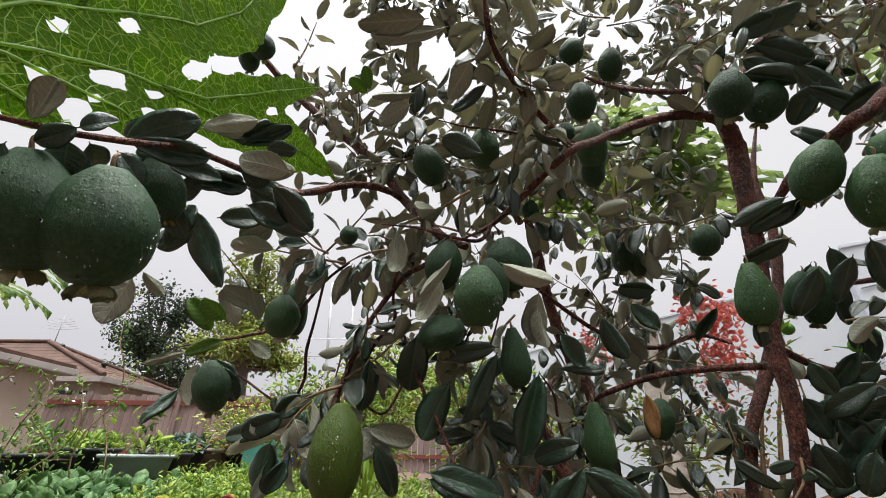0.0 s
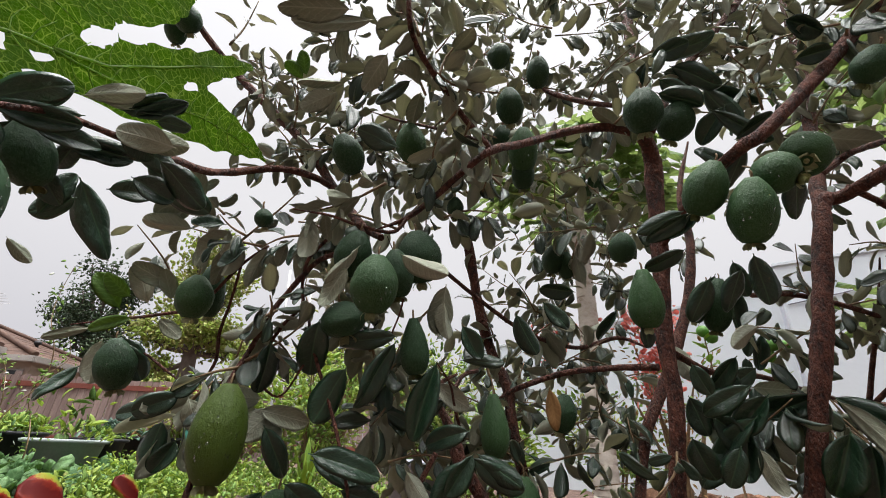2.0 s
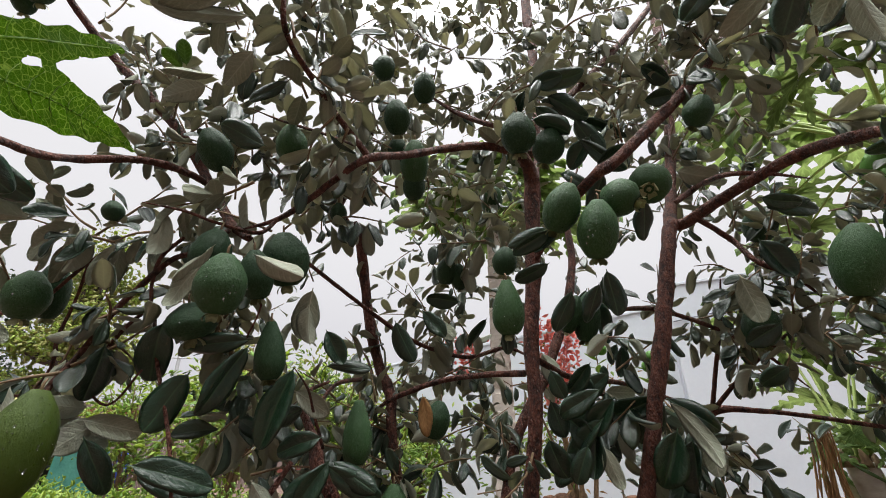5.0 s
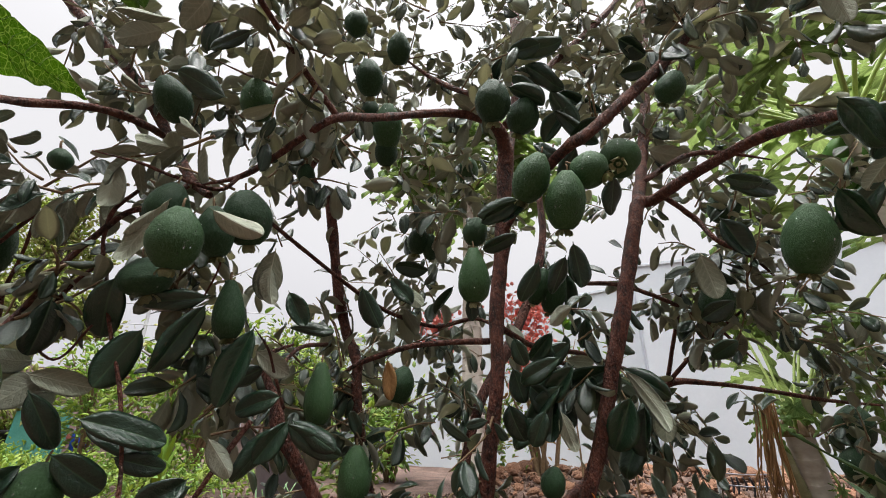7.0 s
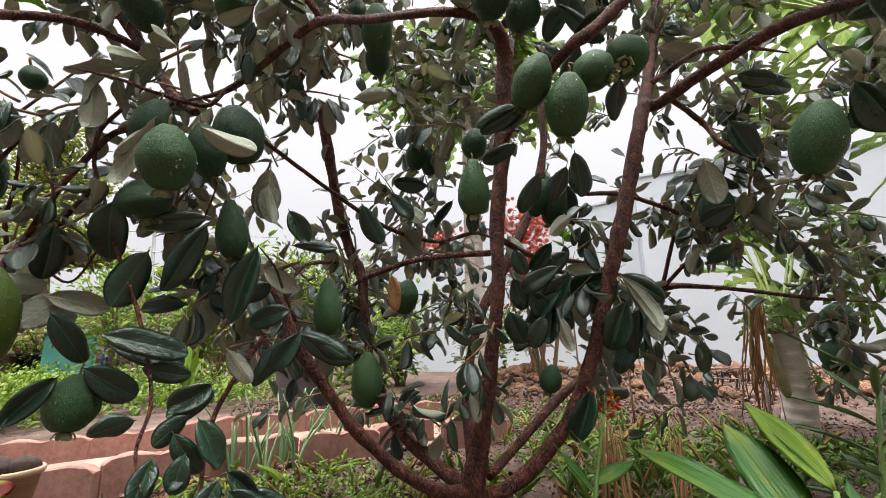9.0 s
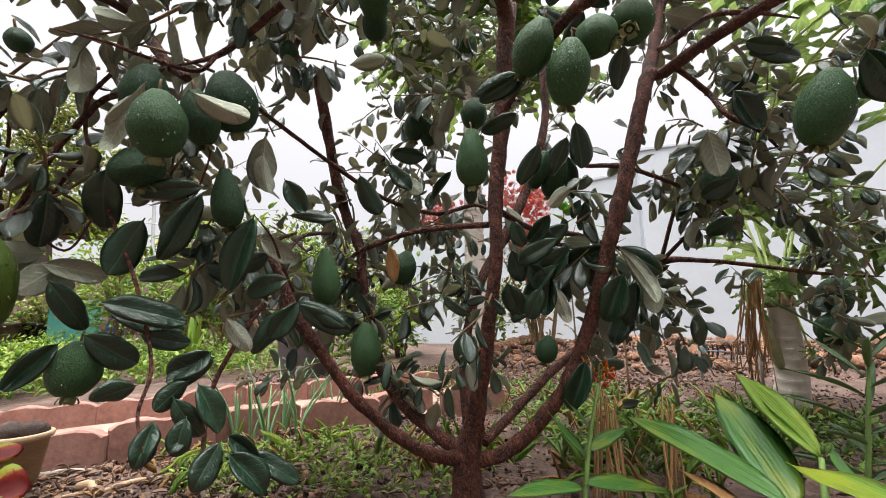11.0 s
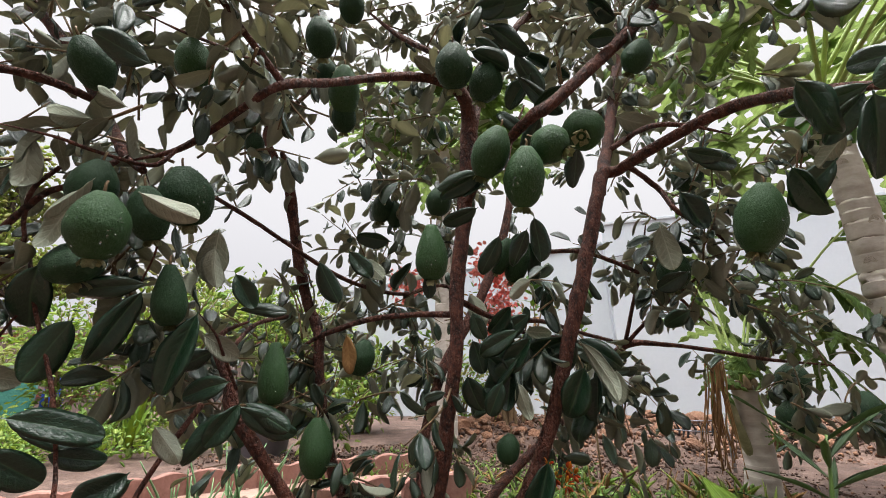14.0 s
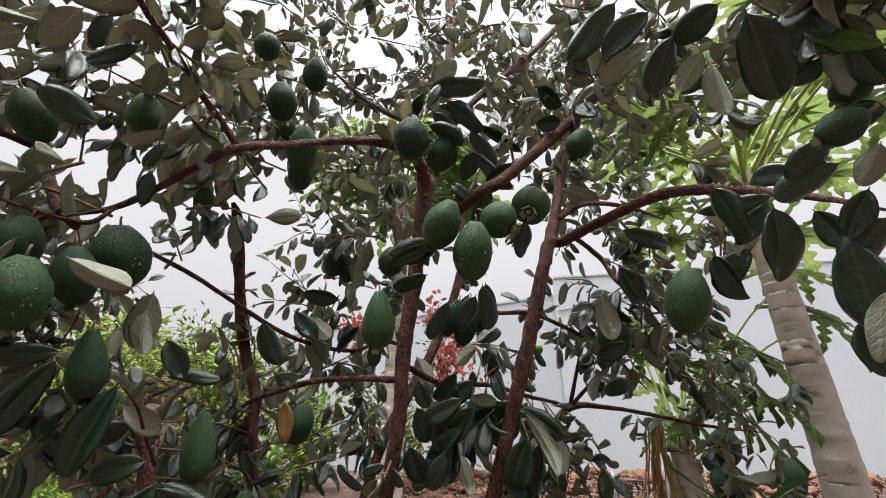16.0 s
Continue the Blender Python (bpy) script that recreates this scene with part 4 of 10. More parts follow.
limb((0.456, 0.720, 0.056, 0.0126), (0.412, 0.760, 0.090, 0.0118), (0.367, 0.800, 0.133, 0.0108), (0.336, 0.830, 0.185, 0.0105), (0.314, 0.860, 0.280, 0.0102), (0.301, 0.880, 0.370, 0.0102), (0.298, 0.900, 0.436, 0.0117), (0.273, 0.920, 0.500, 0.0116), (0.242, 0.920, 0.614, 0.0113), (0.206, 0.880, 0.772, 0.0106), (0.190, 0.860, 0.808, 0.0038))
limb((0.179, 0.860, 0.790, 0.0074), (0.155, 0.860, 0.852, 0.0060), (0.214, 0.880, 0.956, 0.0052), (0.301, 0.920, 1.114, 0.0020))
limb((0.468, 0.720, 0.045, 0.0133), (0.522, 0.700, 0.060, 0.0126), (0.578, 0.680, 0.109, 0.0125), (0.627, 0.660, 0.176, 0.0123), (0.662, 0.645, 0.260, 0.0121), (0.690, 0.630, 0.358, 0.0120), (0.715, 0.610, 0.462, 0.0142), (0.747, 0.600, 0.569, 0.0142), (0.779, 0.590, 0.684, 0.0142), (0.801, 0.590, 0.736, 0.0136), (0.824, 0.575, 0.739, 0.0114), (0.813, 0.463, 0.732, 0.0096), (0.856, 0.370, 0.752, 0.0100), (0.833, 0.273, 0.707, 0.0082), (0.813, 0.208, 0.663, 0.0066), (0.766, 0.129, 0.599, 0.0041), (0.723, 0.075, 0.546, 0.0013))
limb((0.794, 0.600, 0.694, 0.0131), (0.902, 0.660, 0.881, 0.0130), (0.997, 0.700, 1.101, 0.0138), (1.098, 0.740, 1.379, 0.0146), (1.193, 0.780, 1.727, 0.0162), (1.295, 0.820, 2.170, 0.0170), (1.445, 0.860, 2.865, 0.0072))
limb((0.878, 0.640, 0.834, 0.0070), (0.942, 0.630, 0.881, 0.0066), (0.819, 0.471, 0.778, 0.0048), (0.836, 0.413, 0.745, 0.0036), (0.851, 0.362, 0.701, 0.0012))
limb((0.519, 0.640, 0.650, 0.0042), (0.541, 0.560, 0.712, 0.0080), (0.552, 0.470, 0.728, 0.0094), (0.572, 0.445, 0.741, 0.0096), (0.677, 0.410, 0.851, 0.0101), (0.757, 0.390, 0.946, 0.0103), (0.838, 0.370, 1.052, 0.0100), (0.947, 0.360, 1.210, 0.0101), (1.141, 0.360, 1.527, 0.0045))
limb((0.525, 0.620, 0.883, 0.0094), (0.622, 0.620, 1.052, 0.0083), (0.731, 0.620, 1.196, 0.0084), (0.848, 0.620, 1.353, 0.0086), (0.996, 0.620, 1.569, 0.0081), (1.260, 0.630, 1.987, 0.0033))
limb((0.571, 0.700, 0.848, 0.0050), (0.722, 0.900, 1.327, 0.0138), (0.789, 0.980, 1.768, 0.0193), (0.800, 1.000, 2.005, 0.0199), (0.841, 1.020, 2.552, 0.0197), (0.899, 1.050, 3.372, 0.0071))
limb((0.471, 0.740, 0.083, 0.0102), (0.481, 0.780, 0.208, 0.0089), (0.532, 0.820, 0.347, 0.0099), (0.628, 0.850, 0.489, 0.0116), (0.715, 0.880, 0.642, 0.0115), (0.768, 0.900, 0.796, 0.0104), (0.787, 0.920, 0.962, 0.0077), (0.875, 0.950, 1.167, 0.0028))
limb((0.496, 0.730, 0.070, 0.0083), (0.601, 0.780, 0.122, 0.0089), (0.708, 0.830, 0.174, 0.0094), (0.922, 0.920, 0.263, 0.0091), (1.066, 0.980, 0.345, 0.0095), (1.172, 0.974, 0.436, 0.0108), (1.262, 0.905, 0.434, 0.0065), (1.350, 0.828, 0.413, 0.0056), (1.430, 0.746, 0.386, 0.0048), (1.528, 0.652, 0.367, 0.0015))
limb((1.172, 0.974, 0.436, 0.0061), (1.159, 0.902, 0.556, 0.0052), (1.121, 0.821, 0.642, 0.0049), (1.086, 0.757, 0.723, 0.0016))
limb((1.172, 0.974, 0.436, 0.0061), (1.183, 0.857, 0.515, 0.0050), (1.196, 0.759, 0.568, 0.0041), (1.185, 0.673, 0.598, 0.0012))
limb((0.875, 0.600, 0.780, 0.0057), (0.983, 0.620, 0.750, 0.0060), (0.978, 0.577, 0.675, 0.0052), (1.051, 0.567, 0.642, 0.0038), (1.119, 0.567, 0.594, 0.0013))
limb((0.820, 0.820, 0.641, 0.0051), (0.966, 0.860, 0.666, 0.0061), (1.057, 0.809, 0.618, 0.0053), (1.174, 0.790, 0.560, 0.0048), (1.278, 0.779, 0.473, 0.0016))
# upper left limbs
limb((0.041, 0.560, 0.584, 0.0052), (0.005, 0.600, 0.623, 0.0070), (-0.029, 0.640, 0.678, 0.0084), (-0.072, 0.680, 0.747, 0.0087), (-0.134, 0.700, 0.840, 0.0088), (-0.213, 0.730, 0.932, 0.0089), (-0.307, 0.740, 1.027, 0.0088), (-0.366, 0.720, 1.083, 0.0078), (-0.409, 0.680, 1.124, 0.0062), (-0.428, 0.620, 1.144, 0.0018))
limb((-0.071, 0.680, 0.739, 0.0057), (-0.085, 0.630, 0.722, 0.0057), (-0.119, 0.600, 0.713, 0.0054), (-0.150, 0.580, 0.697, 0.0052), (-0.184, 0.550, 0.666, 0.0055), (-0.191, 0.500, 0.632, 0.0049), (-0.187, 0.440, 0.603, 0.0041), (-0.170, 0.380, 0.568, 0.0033), (-0.176, 0.320, 0.545, 0.0028), (-0.183, 0.280, 0.528, 0.0024), (-0.191, 0.245, 0.504, 0.0021), (-0.216, 0.225, 0.495, 0.0020), (-0.242, 0.210, 0.493, 0.0017), (-0.269, 0.200, 0.491, 0.0007))
limb((0.189, 0.500, 0.708, 0.0044), (0.160, 0.490, 0.736, 0.0044), (0.132, 0.470, 0.756, 0.0043), (0.097, 0.440, 0.783, 0.0042), (0.070, 0.400, 0.790, 0.0039), (0.060, 0.370, 0.808, 0.0035), (0.057, 0.350, 0.879, 0.0012))
limb((0.174, 0.500, 0.724, 0.0021), (0.137, 0.540, 0.768, 0.0022), (0.090, 0.560, 0.794, 0.0023), (0.041, 0.580, 0.819, 0.0020), (-0.003, 0.580, 0.832, 0.0007), sides=6)
limb((0.076, 0.540, 0.609, 0.0026), (0.057, 0.530, 0.579, 0.0025), (0.010, 0.510, 0.576, 0.0021), (-0.024, 0.500, 0.581, 0.0017), (-0.071, 0.500, 0.586, 0.0006), sides=7)
limb((0.520, 0.700, 1.024, 0.0054), (0.472, 0.760, 1.089, 0.0070), (0.420, 0.820, 1.170, 0.0062), (0.353, 0.860, 1.257, 0.0021))
# left arching limb and its side shoots
limb((0.017, 0.550, 0.588, 0.0032), (-0.014, 0.550, 0.553, 0.0034), (-0.039, 0.550, 0.537, 0.0033), (-0.063, 0.560, 0.510, 0.0036), (-0.090, 0.570, 0.470, 0.0035), (-0.104, 0.570, 0.428, 0.0036), (-0.115, 0.550, 0.377, 0.0033), (-0.114, 0.530, 0.335, 0.0031), (-0.110, 0.510, 0.300, 0.0031), (-0.112, 0.500, 0.260, 0.0029), (-0.107, 0.490, 0.225, 0.0010))
limb((-0.030, 0.540, 0.565, 0.0024), (-0.052, 0.550, 0.538, 0.0024), (-0.056, 0.560, 0.506, 0.0021), (-0.053, 0.565, 0.479, 0.0024), (-0.076, 0.580, 0.455, 0.0023), (-0.096, 0.590, 0.417, 0.0023), (-0.101, 0.600, 0.378, 0.0008))
limb((-0.139, 0.640, 0.594, 0.0021), (-0.181, 0.660, 0.567, 0.0024), (-0.246, 0.700, 0.510, 0.0028), (-0.322, 0.730, 0.497, 0.0025), (-0.385, 0.740, 0.489, 0.0021), (-0.461, 0.750, 0.478, 0.0008))
limb((-0.181, 0.660, 0.565, 0.0021), (-0.199, 0.700, 0.521, 0.0021), (-0.212, 0.720, 0.472, 0.0025), (-0.216, 0.740, 0.425, 0.0025), (-0.245, 0.740, 0.392, 0.0020), (-0.328, 0.740, 0.437, 0.0017), (-0.360, 0.730, 0.441, 0.0006))
limb((-0.045, 0.560, 0.476, 0.0019), (-0.023, 0.550, 0.414, 0.0021), (0.014, 0.530, 0.337, 0.0020), (0.037, 0.510, 0.279, 0.0019), (0.047, 0.500, 0.237, 0.0018), (0.045, 0.480, 0.201, 0.0015), (0.056, 0.470, 0.166, 0.0005))
limb((-0.034, 0.550, 0.401, 0.0013), (-0.061, 0.560, 0.364, 0.0013), (-0.115, 0.580, 0.397, 0.0015), (-0.148, 0.580, 0.365, 0.0006))
limb((0.136, 0.630, 0.310, 0.0034), (0.102, 0.610, 0.248, 0.0032), (0.085, 0.590, 0.200, 0.0027), (0.085, 0.570, 0.145, 0.0023), (0.086, 0.560, 0.094, 0.0008))
# middle shoots
limb((0.111, 0.600, 0.581, 0.0028), (0.173, 0.740, 0.594, 0.0038), (0.308, 0.880, 0.561, 0.0045), (0.406, 0.960, 0.550, 0.0049), (0.518, 1.040, 0.558, 0.0053), (0.625, 1.050, 0.591, 0.0055), (0.668, 1.000, 0.559, 0.0021))
limb((0.496, 0.680, 0.448, 0.0055), (0.445, 0.740, 0.454, 0.0054), (0.376, 0.790, 0.449, 0.0052), (0.300, 0.840, 0.424, 0.0049), (0.265, 0.860, 0.402, 0.0018))
limb((0.244, 0.920, 0.469, 0.0044), (0.189, 0.760, 0.432, 0.0036), (0.165, 0.690, 0.395, 0.0032), (0.157, 0.660, 0.364, 0.0013))
limb((0.173, 0.640, 0.327, 0.0022), (0.156, 0.600, 0.366, 0.0018), (0.146, 0.570, 0.390, 0.0015), (0.126, 0.550, 0.413, 0.0005), sides=7)
limb((0.649, 0.820, 0.461, 0.0057), (0.690, 0.760, 0.434, 0.0048), (0.727, 0.720, 0.421, 0.0038), (0.743, 0.660, 0.415, 0.0016))
limb((0.068, 0.540, 0.442, 0.0011), (0.078, 0.530, 0.476, 0.0012), (0.077, 0.520, 0.510, 0.0012), (0.051, 0.530, 0.572, 0.0006), sides=6)
# fruit
fruit(-0.095, 0.500, 0.322, -0.009, 0.004, -1.000, 0.0940, 0.0550, "olive", 0, 3.7)
fruit(0.048, 0.450, 0.474, -0.054, 0.311, -0.949, 0.0627, 0.0518, "green", 0, 4.5)
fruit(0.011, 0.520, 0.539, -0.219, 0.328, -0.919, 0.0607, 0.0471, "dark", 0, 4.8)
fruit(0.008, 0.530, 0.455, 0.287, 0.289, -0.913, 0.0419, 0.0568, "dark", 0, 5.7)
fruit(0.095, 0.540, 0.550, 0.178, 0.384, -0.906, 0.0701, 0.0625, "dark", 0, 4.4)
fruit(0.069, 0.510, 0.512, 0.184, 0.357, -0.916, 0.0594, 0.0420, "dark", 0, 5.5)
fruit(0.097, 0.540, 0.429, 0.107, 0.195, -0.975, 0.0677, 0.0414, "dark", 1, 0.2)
fruit(0.217, 0.640, 0.348, 0.036, 0.031, -0.999, 0.0816, 0.0455, "green", 1, 2.8)
fruit(0.297, 0.790, 0.234, 0.002, -0.096, -0.995, 0.0919, 0.0540, "green", 0, 5.7)
fruit(0.363, 0.770, 0.379, -0.200, 0.123, -0.972, 0.0630, 0.0473, "dark", 0, 3.9)
fruit(0.414, 0.550, 0.516, 0.115, 0.269, -0.956, 0.0805, 0.0542, "green", 1, 5.4)
fruit(0.472, 0.460, 0.645, -0.121, 0.620, -0.775, 0.0740, 0.0545, "green", 0, 0.7)
fruit(0.511, 0.440, 0.603, 0.132, 0.441, -0.888, 0.0830, 0.0575, "green", 0, 2.8)
fruit(0.554, 0.435, 0.661, 0.596, -0.522, -0.609, 0.0530, 0.0579, "green", 0, 1.5)
fruit(0.654, 0.470, 0.730, -0.550, -0.374, -0.747, 0.0620, 0.0680, "green", 0, 3.3)
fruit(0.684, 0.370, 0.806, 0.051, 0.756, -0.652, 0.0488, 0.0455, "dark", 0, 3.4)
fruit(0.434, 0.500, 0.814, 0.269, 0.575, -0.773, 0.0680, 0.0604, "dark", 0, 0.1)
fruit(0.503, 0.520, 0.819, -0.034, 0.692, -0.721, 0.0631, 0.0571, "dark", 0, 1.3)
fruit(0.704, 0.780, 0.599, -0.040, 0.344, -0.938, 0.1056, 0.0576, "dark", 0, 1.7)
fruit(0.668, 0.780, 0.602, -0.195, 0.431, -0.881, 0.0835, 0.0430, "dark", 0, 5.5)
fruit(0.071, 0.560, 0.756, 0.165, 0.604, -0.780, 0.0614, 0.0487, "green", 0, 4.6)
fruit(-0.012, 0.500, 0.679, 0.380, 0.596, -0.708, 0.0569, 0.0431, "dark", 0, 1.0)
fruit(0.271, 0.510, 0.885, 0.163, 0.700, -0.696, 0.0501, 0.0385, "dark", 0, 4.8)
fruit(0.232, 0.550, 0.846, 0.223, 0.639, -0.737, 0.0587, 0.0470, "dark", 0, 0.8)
fruit(0.288, 0.670, 0.852, 0.126, 0.583, -0.803, 0.0884, 0.0566, "green", 0, 3.7)
fruit(0.259, 0.720, 0.919, 0.122, 0.605, -0.787, 0.0563, 0.0441, "dark", 0, 0.8)
fruit(0.625, 1.080, 1.089, -0.003, 0.560, -0.828, 0.0911, 0.0729, "green", 0, 0.0)
fruit(0.154, 0.640, 0.692, 0.093, 0.483, -0.871, 0.0351, 0.0292, "dark", 0, 5.2)
fruit(-0.122, 0.550, 0.596, 0.079, 0.466, -0.881, 0.0257, 0.0257, "dark", 0, 1.3)
fruit(0.196, 0.470, 0.865, 0.992, -0.071, -0.105, 0.0338, 0.0391, "dark", 0, 1.3)
fruit(-0.244, 0.675, 0.516, -0.041, 0.249, -0.968, 0.0661, 0.0546, "green", 0, 5.9)
fruit(-0.243, 0.720, 0.541, 0.012, 0.288, -0.957, 0.0858, 0.0447, "dark", 0, 5.2)
fruit(0.294, 0.700, 0.816, 0.115, 0.540, -0.834, 0.0574, 0.0459, "dark", 0, 1.7)
fruit(-0.358, 0.730, 0.417, 0.165, 0.229, -0.959, 0.0776, 0.0582, "dark", 0, 5.8)
fruit(-0.268, 0.470, 0.875, 0.026, 0.767, -0.641, 0.0392, 0.0392, "dark", 0, 3.2)
fruit(-0.301, 0.500, 0.887, -0.140, 0.697, -0.704, 0.0447, 0.0322, "dark", 0, 4.1)
# The two nearest fruit: the leaf shade over them is in the darker skin.
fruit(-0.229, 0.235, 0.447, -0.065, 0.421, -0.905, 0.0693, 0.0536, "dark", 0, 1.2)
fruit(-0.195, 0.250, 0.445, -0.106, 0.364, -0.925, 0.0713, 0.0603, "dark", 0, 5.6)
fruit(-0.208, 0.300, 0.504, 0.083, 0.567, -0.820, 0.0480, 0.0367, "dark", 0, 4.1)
fruit(0.822, 0.336, 0.546, 0.065, 0.350, -0.934, 0.0960, 0.0640, "green", 0, 5.8)
fruit(-0.047, 0.580, 0.238, -0.047, -0.122, -0.991, 0.0580, 0.0508, "green", 0, 1.8)
fruit(1.662, 0.829, 0.327, -0.083, 0.148, -0.985, 0.1011, 0.0783, "dark", 0, 2.2)
fruit(1.674, 0.848, 0.238, -0.128, 0.123, -0.984, 0.0719, 0.0980, "green", 0, 1.0)
fruit(1.640, 0.668, 0.250, -0.159, 0.124, -0.979, 0.1089, 0.0726, "dark", 0, 0.9)
fruit(1.589, 0.802, 0.240, -0.197, 0.144, -0.970, 0.0907, 0.1004, "dark", 0, 0.4)
fruit(1.597, 0.797, 0.334, -0.147, 0.170, -0.974, 0.0968, 0.0868, "dark", 0, 1.8)
fruit(0.594, 0.050, 0.572, -0.333, 0.894, -0.300, 0.0323, 0.0281, "dark", 0, 3.6)
fruit(0.653, 0.047, 0.636, -0.300, 0.600, -0.740, 0.0325, 0.0305, "dark", 0, 0.0)
fruit(0.466, 0.950, 0.739, 0.130, 0.356, -0.925, 0.0663, 0.0433, "dark", 0, 4.1)
fruit(0.433, 0.950, 0.752, -0.008, 0.394, -0.919, 0.0699, 0.0538, "dark", 0, 2.0)
fruit(0.505, 0.750, 0.696, 0.005, 0.426, -0.905, 0.0601, 0.0537, "dark", 0, 1.9)
fruit(1.152, 0.664, 0.836, 0.180, 0.411, -0.894, 0.0859, 0.0744, "dark", 0, 4.9)
fruit(1.023, 0.648, 0.568, 0.080, 0.246, -0.966, 0.0860, 0.0700, "dark", 0, 2.9)
fruit(0.588, 0.660, 0.230, -0.264, 0.047, -0.963, 0.0460, 0.0383, "dark", 0, 1.9)
# single leaves
leaf(-0.118, 0.320, 0.535, -0.151, 0.295, 0.531, 0.026, -0.561, 0.655, 0.506, 5)
leaf(-0.166, 0.350, 0.522, -0.139, 0.375, 0.514, 0.026, 0.663, -0.738, -0.125, 2)
leaf(-0.143, 0.340, 0.537, -0.114, 0.379, 0.507, 0.029, 0.159, -0.678, -0.718, 0)
leaf(-0.150, 0.330, 0.569, -0.126, 0.343, 0.576, 0.019, 0.441, -0.357, -0.823, 2)
leaf(-0.184, 0.330, 0.578, -0.148, 0.342, 0.601, 0.023, 0.584, -0.360, -0.727, 0)
leaf(-0.174, 0.340, 0.558, -0.135, 0.363, 0.569, 0.024, -0.539, 0.650, 0.536, 3)
leaf(-0.011, 0.380, 0.813, -0.098, 0.369, 0.790, 0.034, -0.285, 0.468, 0.837, 4)
leaf(0.015, 0.410, 0.840, -0.090, 0.417, 0.801, 0.023, -0.144, 0.833, 0.534, 3)
leaf(-0.035, 0.430, 0.872, -0.039, 0.481, 0.828, 0.022, -0.620, 0.483, 0.618, 1)
leaf(0.041, 0.370, 0.731, 0.014, 0.399, 0.697, 0.028, -0.071, 0.727, 0.682, 1)
leaf(-0.132, 0.600, 0.910, -0.160, 0.574, 0.922, 0.026, 0.058, -0.467, -0.882, 1, "young")
leaf(-0.128, 0.600, 0.918, -0.131, 0.568, 0.947, 0.026, 0.652, -0.537, -0.536, 3, "young")
leaf(-0.038, 0.480, 0.770, -0.088, 0.487, 0.743, 0.032, -0.336, 0.588, 0.736, 2)
leaf(-0.031, 0.480, 0.791, -0.093, 0.470, 0.776, 0.015, -0.229, 0.899, 0.374, 2)
leaf(0.060, 0.450, 0.659, 0.009, 0.430, 0.670, 0.034, 0.256, -0.879, -0.401, 0)
leaf(0.068, 0.450, 0.777, 0.020, 0.472, 0.747, 0.020, 0.073, -0.756, -0.651, 2)
leaf(0.460, 0.500, 0.928, 0.443, 0.565, 0.880, 0.028, -0.665, -0.550, -0.505, 0)
leaf(0.468, 0.500, 0.937, 0.515, 0.463, 0.938, 0.037, -0.448, -0.585, -0.676, 0)
leaf(0.490, 0.510, 0.917, 0.558, 0.484, 0.893, 0.041, -0.452, -0.756, -0.473, 4)
leaf(0.473, 0.500, 0.887, 0.524, 0.500, 0.853, 0.033, -0.478, -0.503, -0.720, 1)
leaf(0.502, 0.800, 1.179, 0.593, 0.722, 1.202, 0.043, 0.425, 0.678, 0.599, 5)
leaf(0.650, 0.420, 0.957, 0.698, 0.409, 0.922, 0.035, -0.592, -0.403, -0.698, 2)
leaf(0.636, 0.420, 0.865, 0.668, 0.391, 0.856, 0.030, -0.541, -0.352, -0.764, 2)
leaf(0.626, 0.600, 0.994, 0.728, 0.572, 0.933, 0.027, -0.463, -0.782, -0.418, 0)
leaf(0.890, 0.620, 0.915, 0.958, 0.574, 0.869, 0.052, 0.687, 0.424, 0.590, 5)
leaf(0.819, 0.421, 0.699, 0.854, 0.389, 0.668, 0.031, -0.779, -0.313, -0.544, 3)
leaf(0.664, 0.500, 0.718, 0.676, 0.534, 0.655, 0.039, -0.372, -0.787, -0.492, 0)
leaf(0.475, 0.500, 0.631, 0.427, 0.545, 0.605, 0.029, -0.210, -0.639, -0.740, 4)
leaf(0.485, 0.500, 0.635, 0.458, 0.536, 0.604, 0.025, -0.520, -0.740, -0.426, 3)
leaf(-0.301, 0.620, 0.492, -0.330, 0.592, 0.513, 0.030, 0.286, -0.744, -0.604, 5, "young")
leaf(-0.020, 0.530, 0.453, -0.027, 0.543, 0.384, 0.041, 0.176, -0.965, -0.192, 2)
leaf(0.077, 0.530, 0.438, 0.006, 0.522, 0.422, 0.027, 0.163, -0.950, -0.267, 3)
leaf(0.075, 0.530, 0.432, 0.032, 0.537, 0.352, 0.035, 0.421, -0.856, -0.301, 5)
leaf(-0.078, 0.550, 0.428, -0.079, 0.560, 0.366, 0.037, 0.722, -0.681, -0.121, 3)
leaf(0.020, 0.530, 0.398, -0.011, 0.530, 0.336, 0.040, 0.360, -0.916, -0.179, 1)
leaf(-0.004, 0.500, 0.306, 0.073, 0.514, 0.290, 0.034, 0.238, -0.901, 0.362, 5)
leaf(0.127, 0.550, 0.414, 0.102, 0.560, 0.321, 0.038, -0.040, -0.995, -0.093, 1)
leaf(0.170, 0.560, 0.336, 0.116, 0.562, 0.321, 0.030, -0.064, -0.994, 0.084, 3)
leaf(0.182, 0.600, 0.312, 0.148, 0.601, 0.263, 0.031, 0.247, -0.952, -0.183, 3)
leaf(0.185, 0.600, 0.312, 0.240, 0.591, 0.275, 0.030, -0.075, -0.989, 0.125, 0)
leaf(-0.282, 0.690, 0.529, -0.336, 0.648, 0.550, 0.035, -0.627, 0.778, -0.038, 2)
leaf(-0.322, 0.700, 0.505, -0.342, 0.669, 0.560, 0.036, -0.233, 0.879, 0.416, 4)
leaf(-0.284, 0.690, 0.511, -0.300, 0.666, 0.554, 0.028, -0.748, 0.658, 0.091, 4)
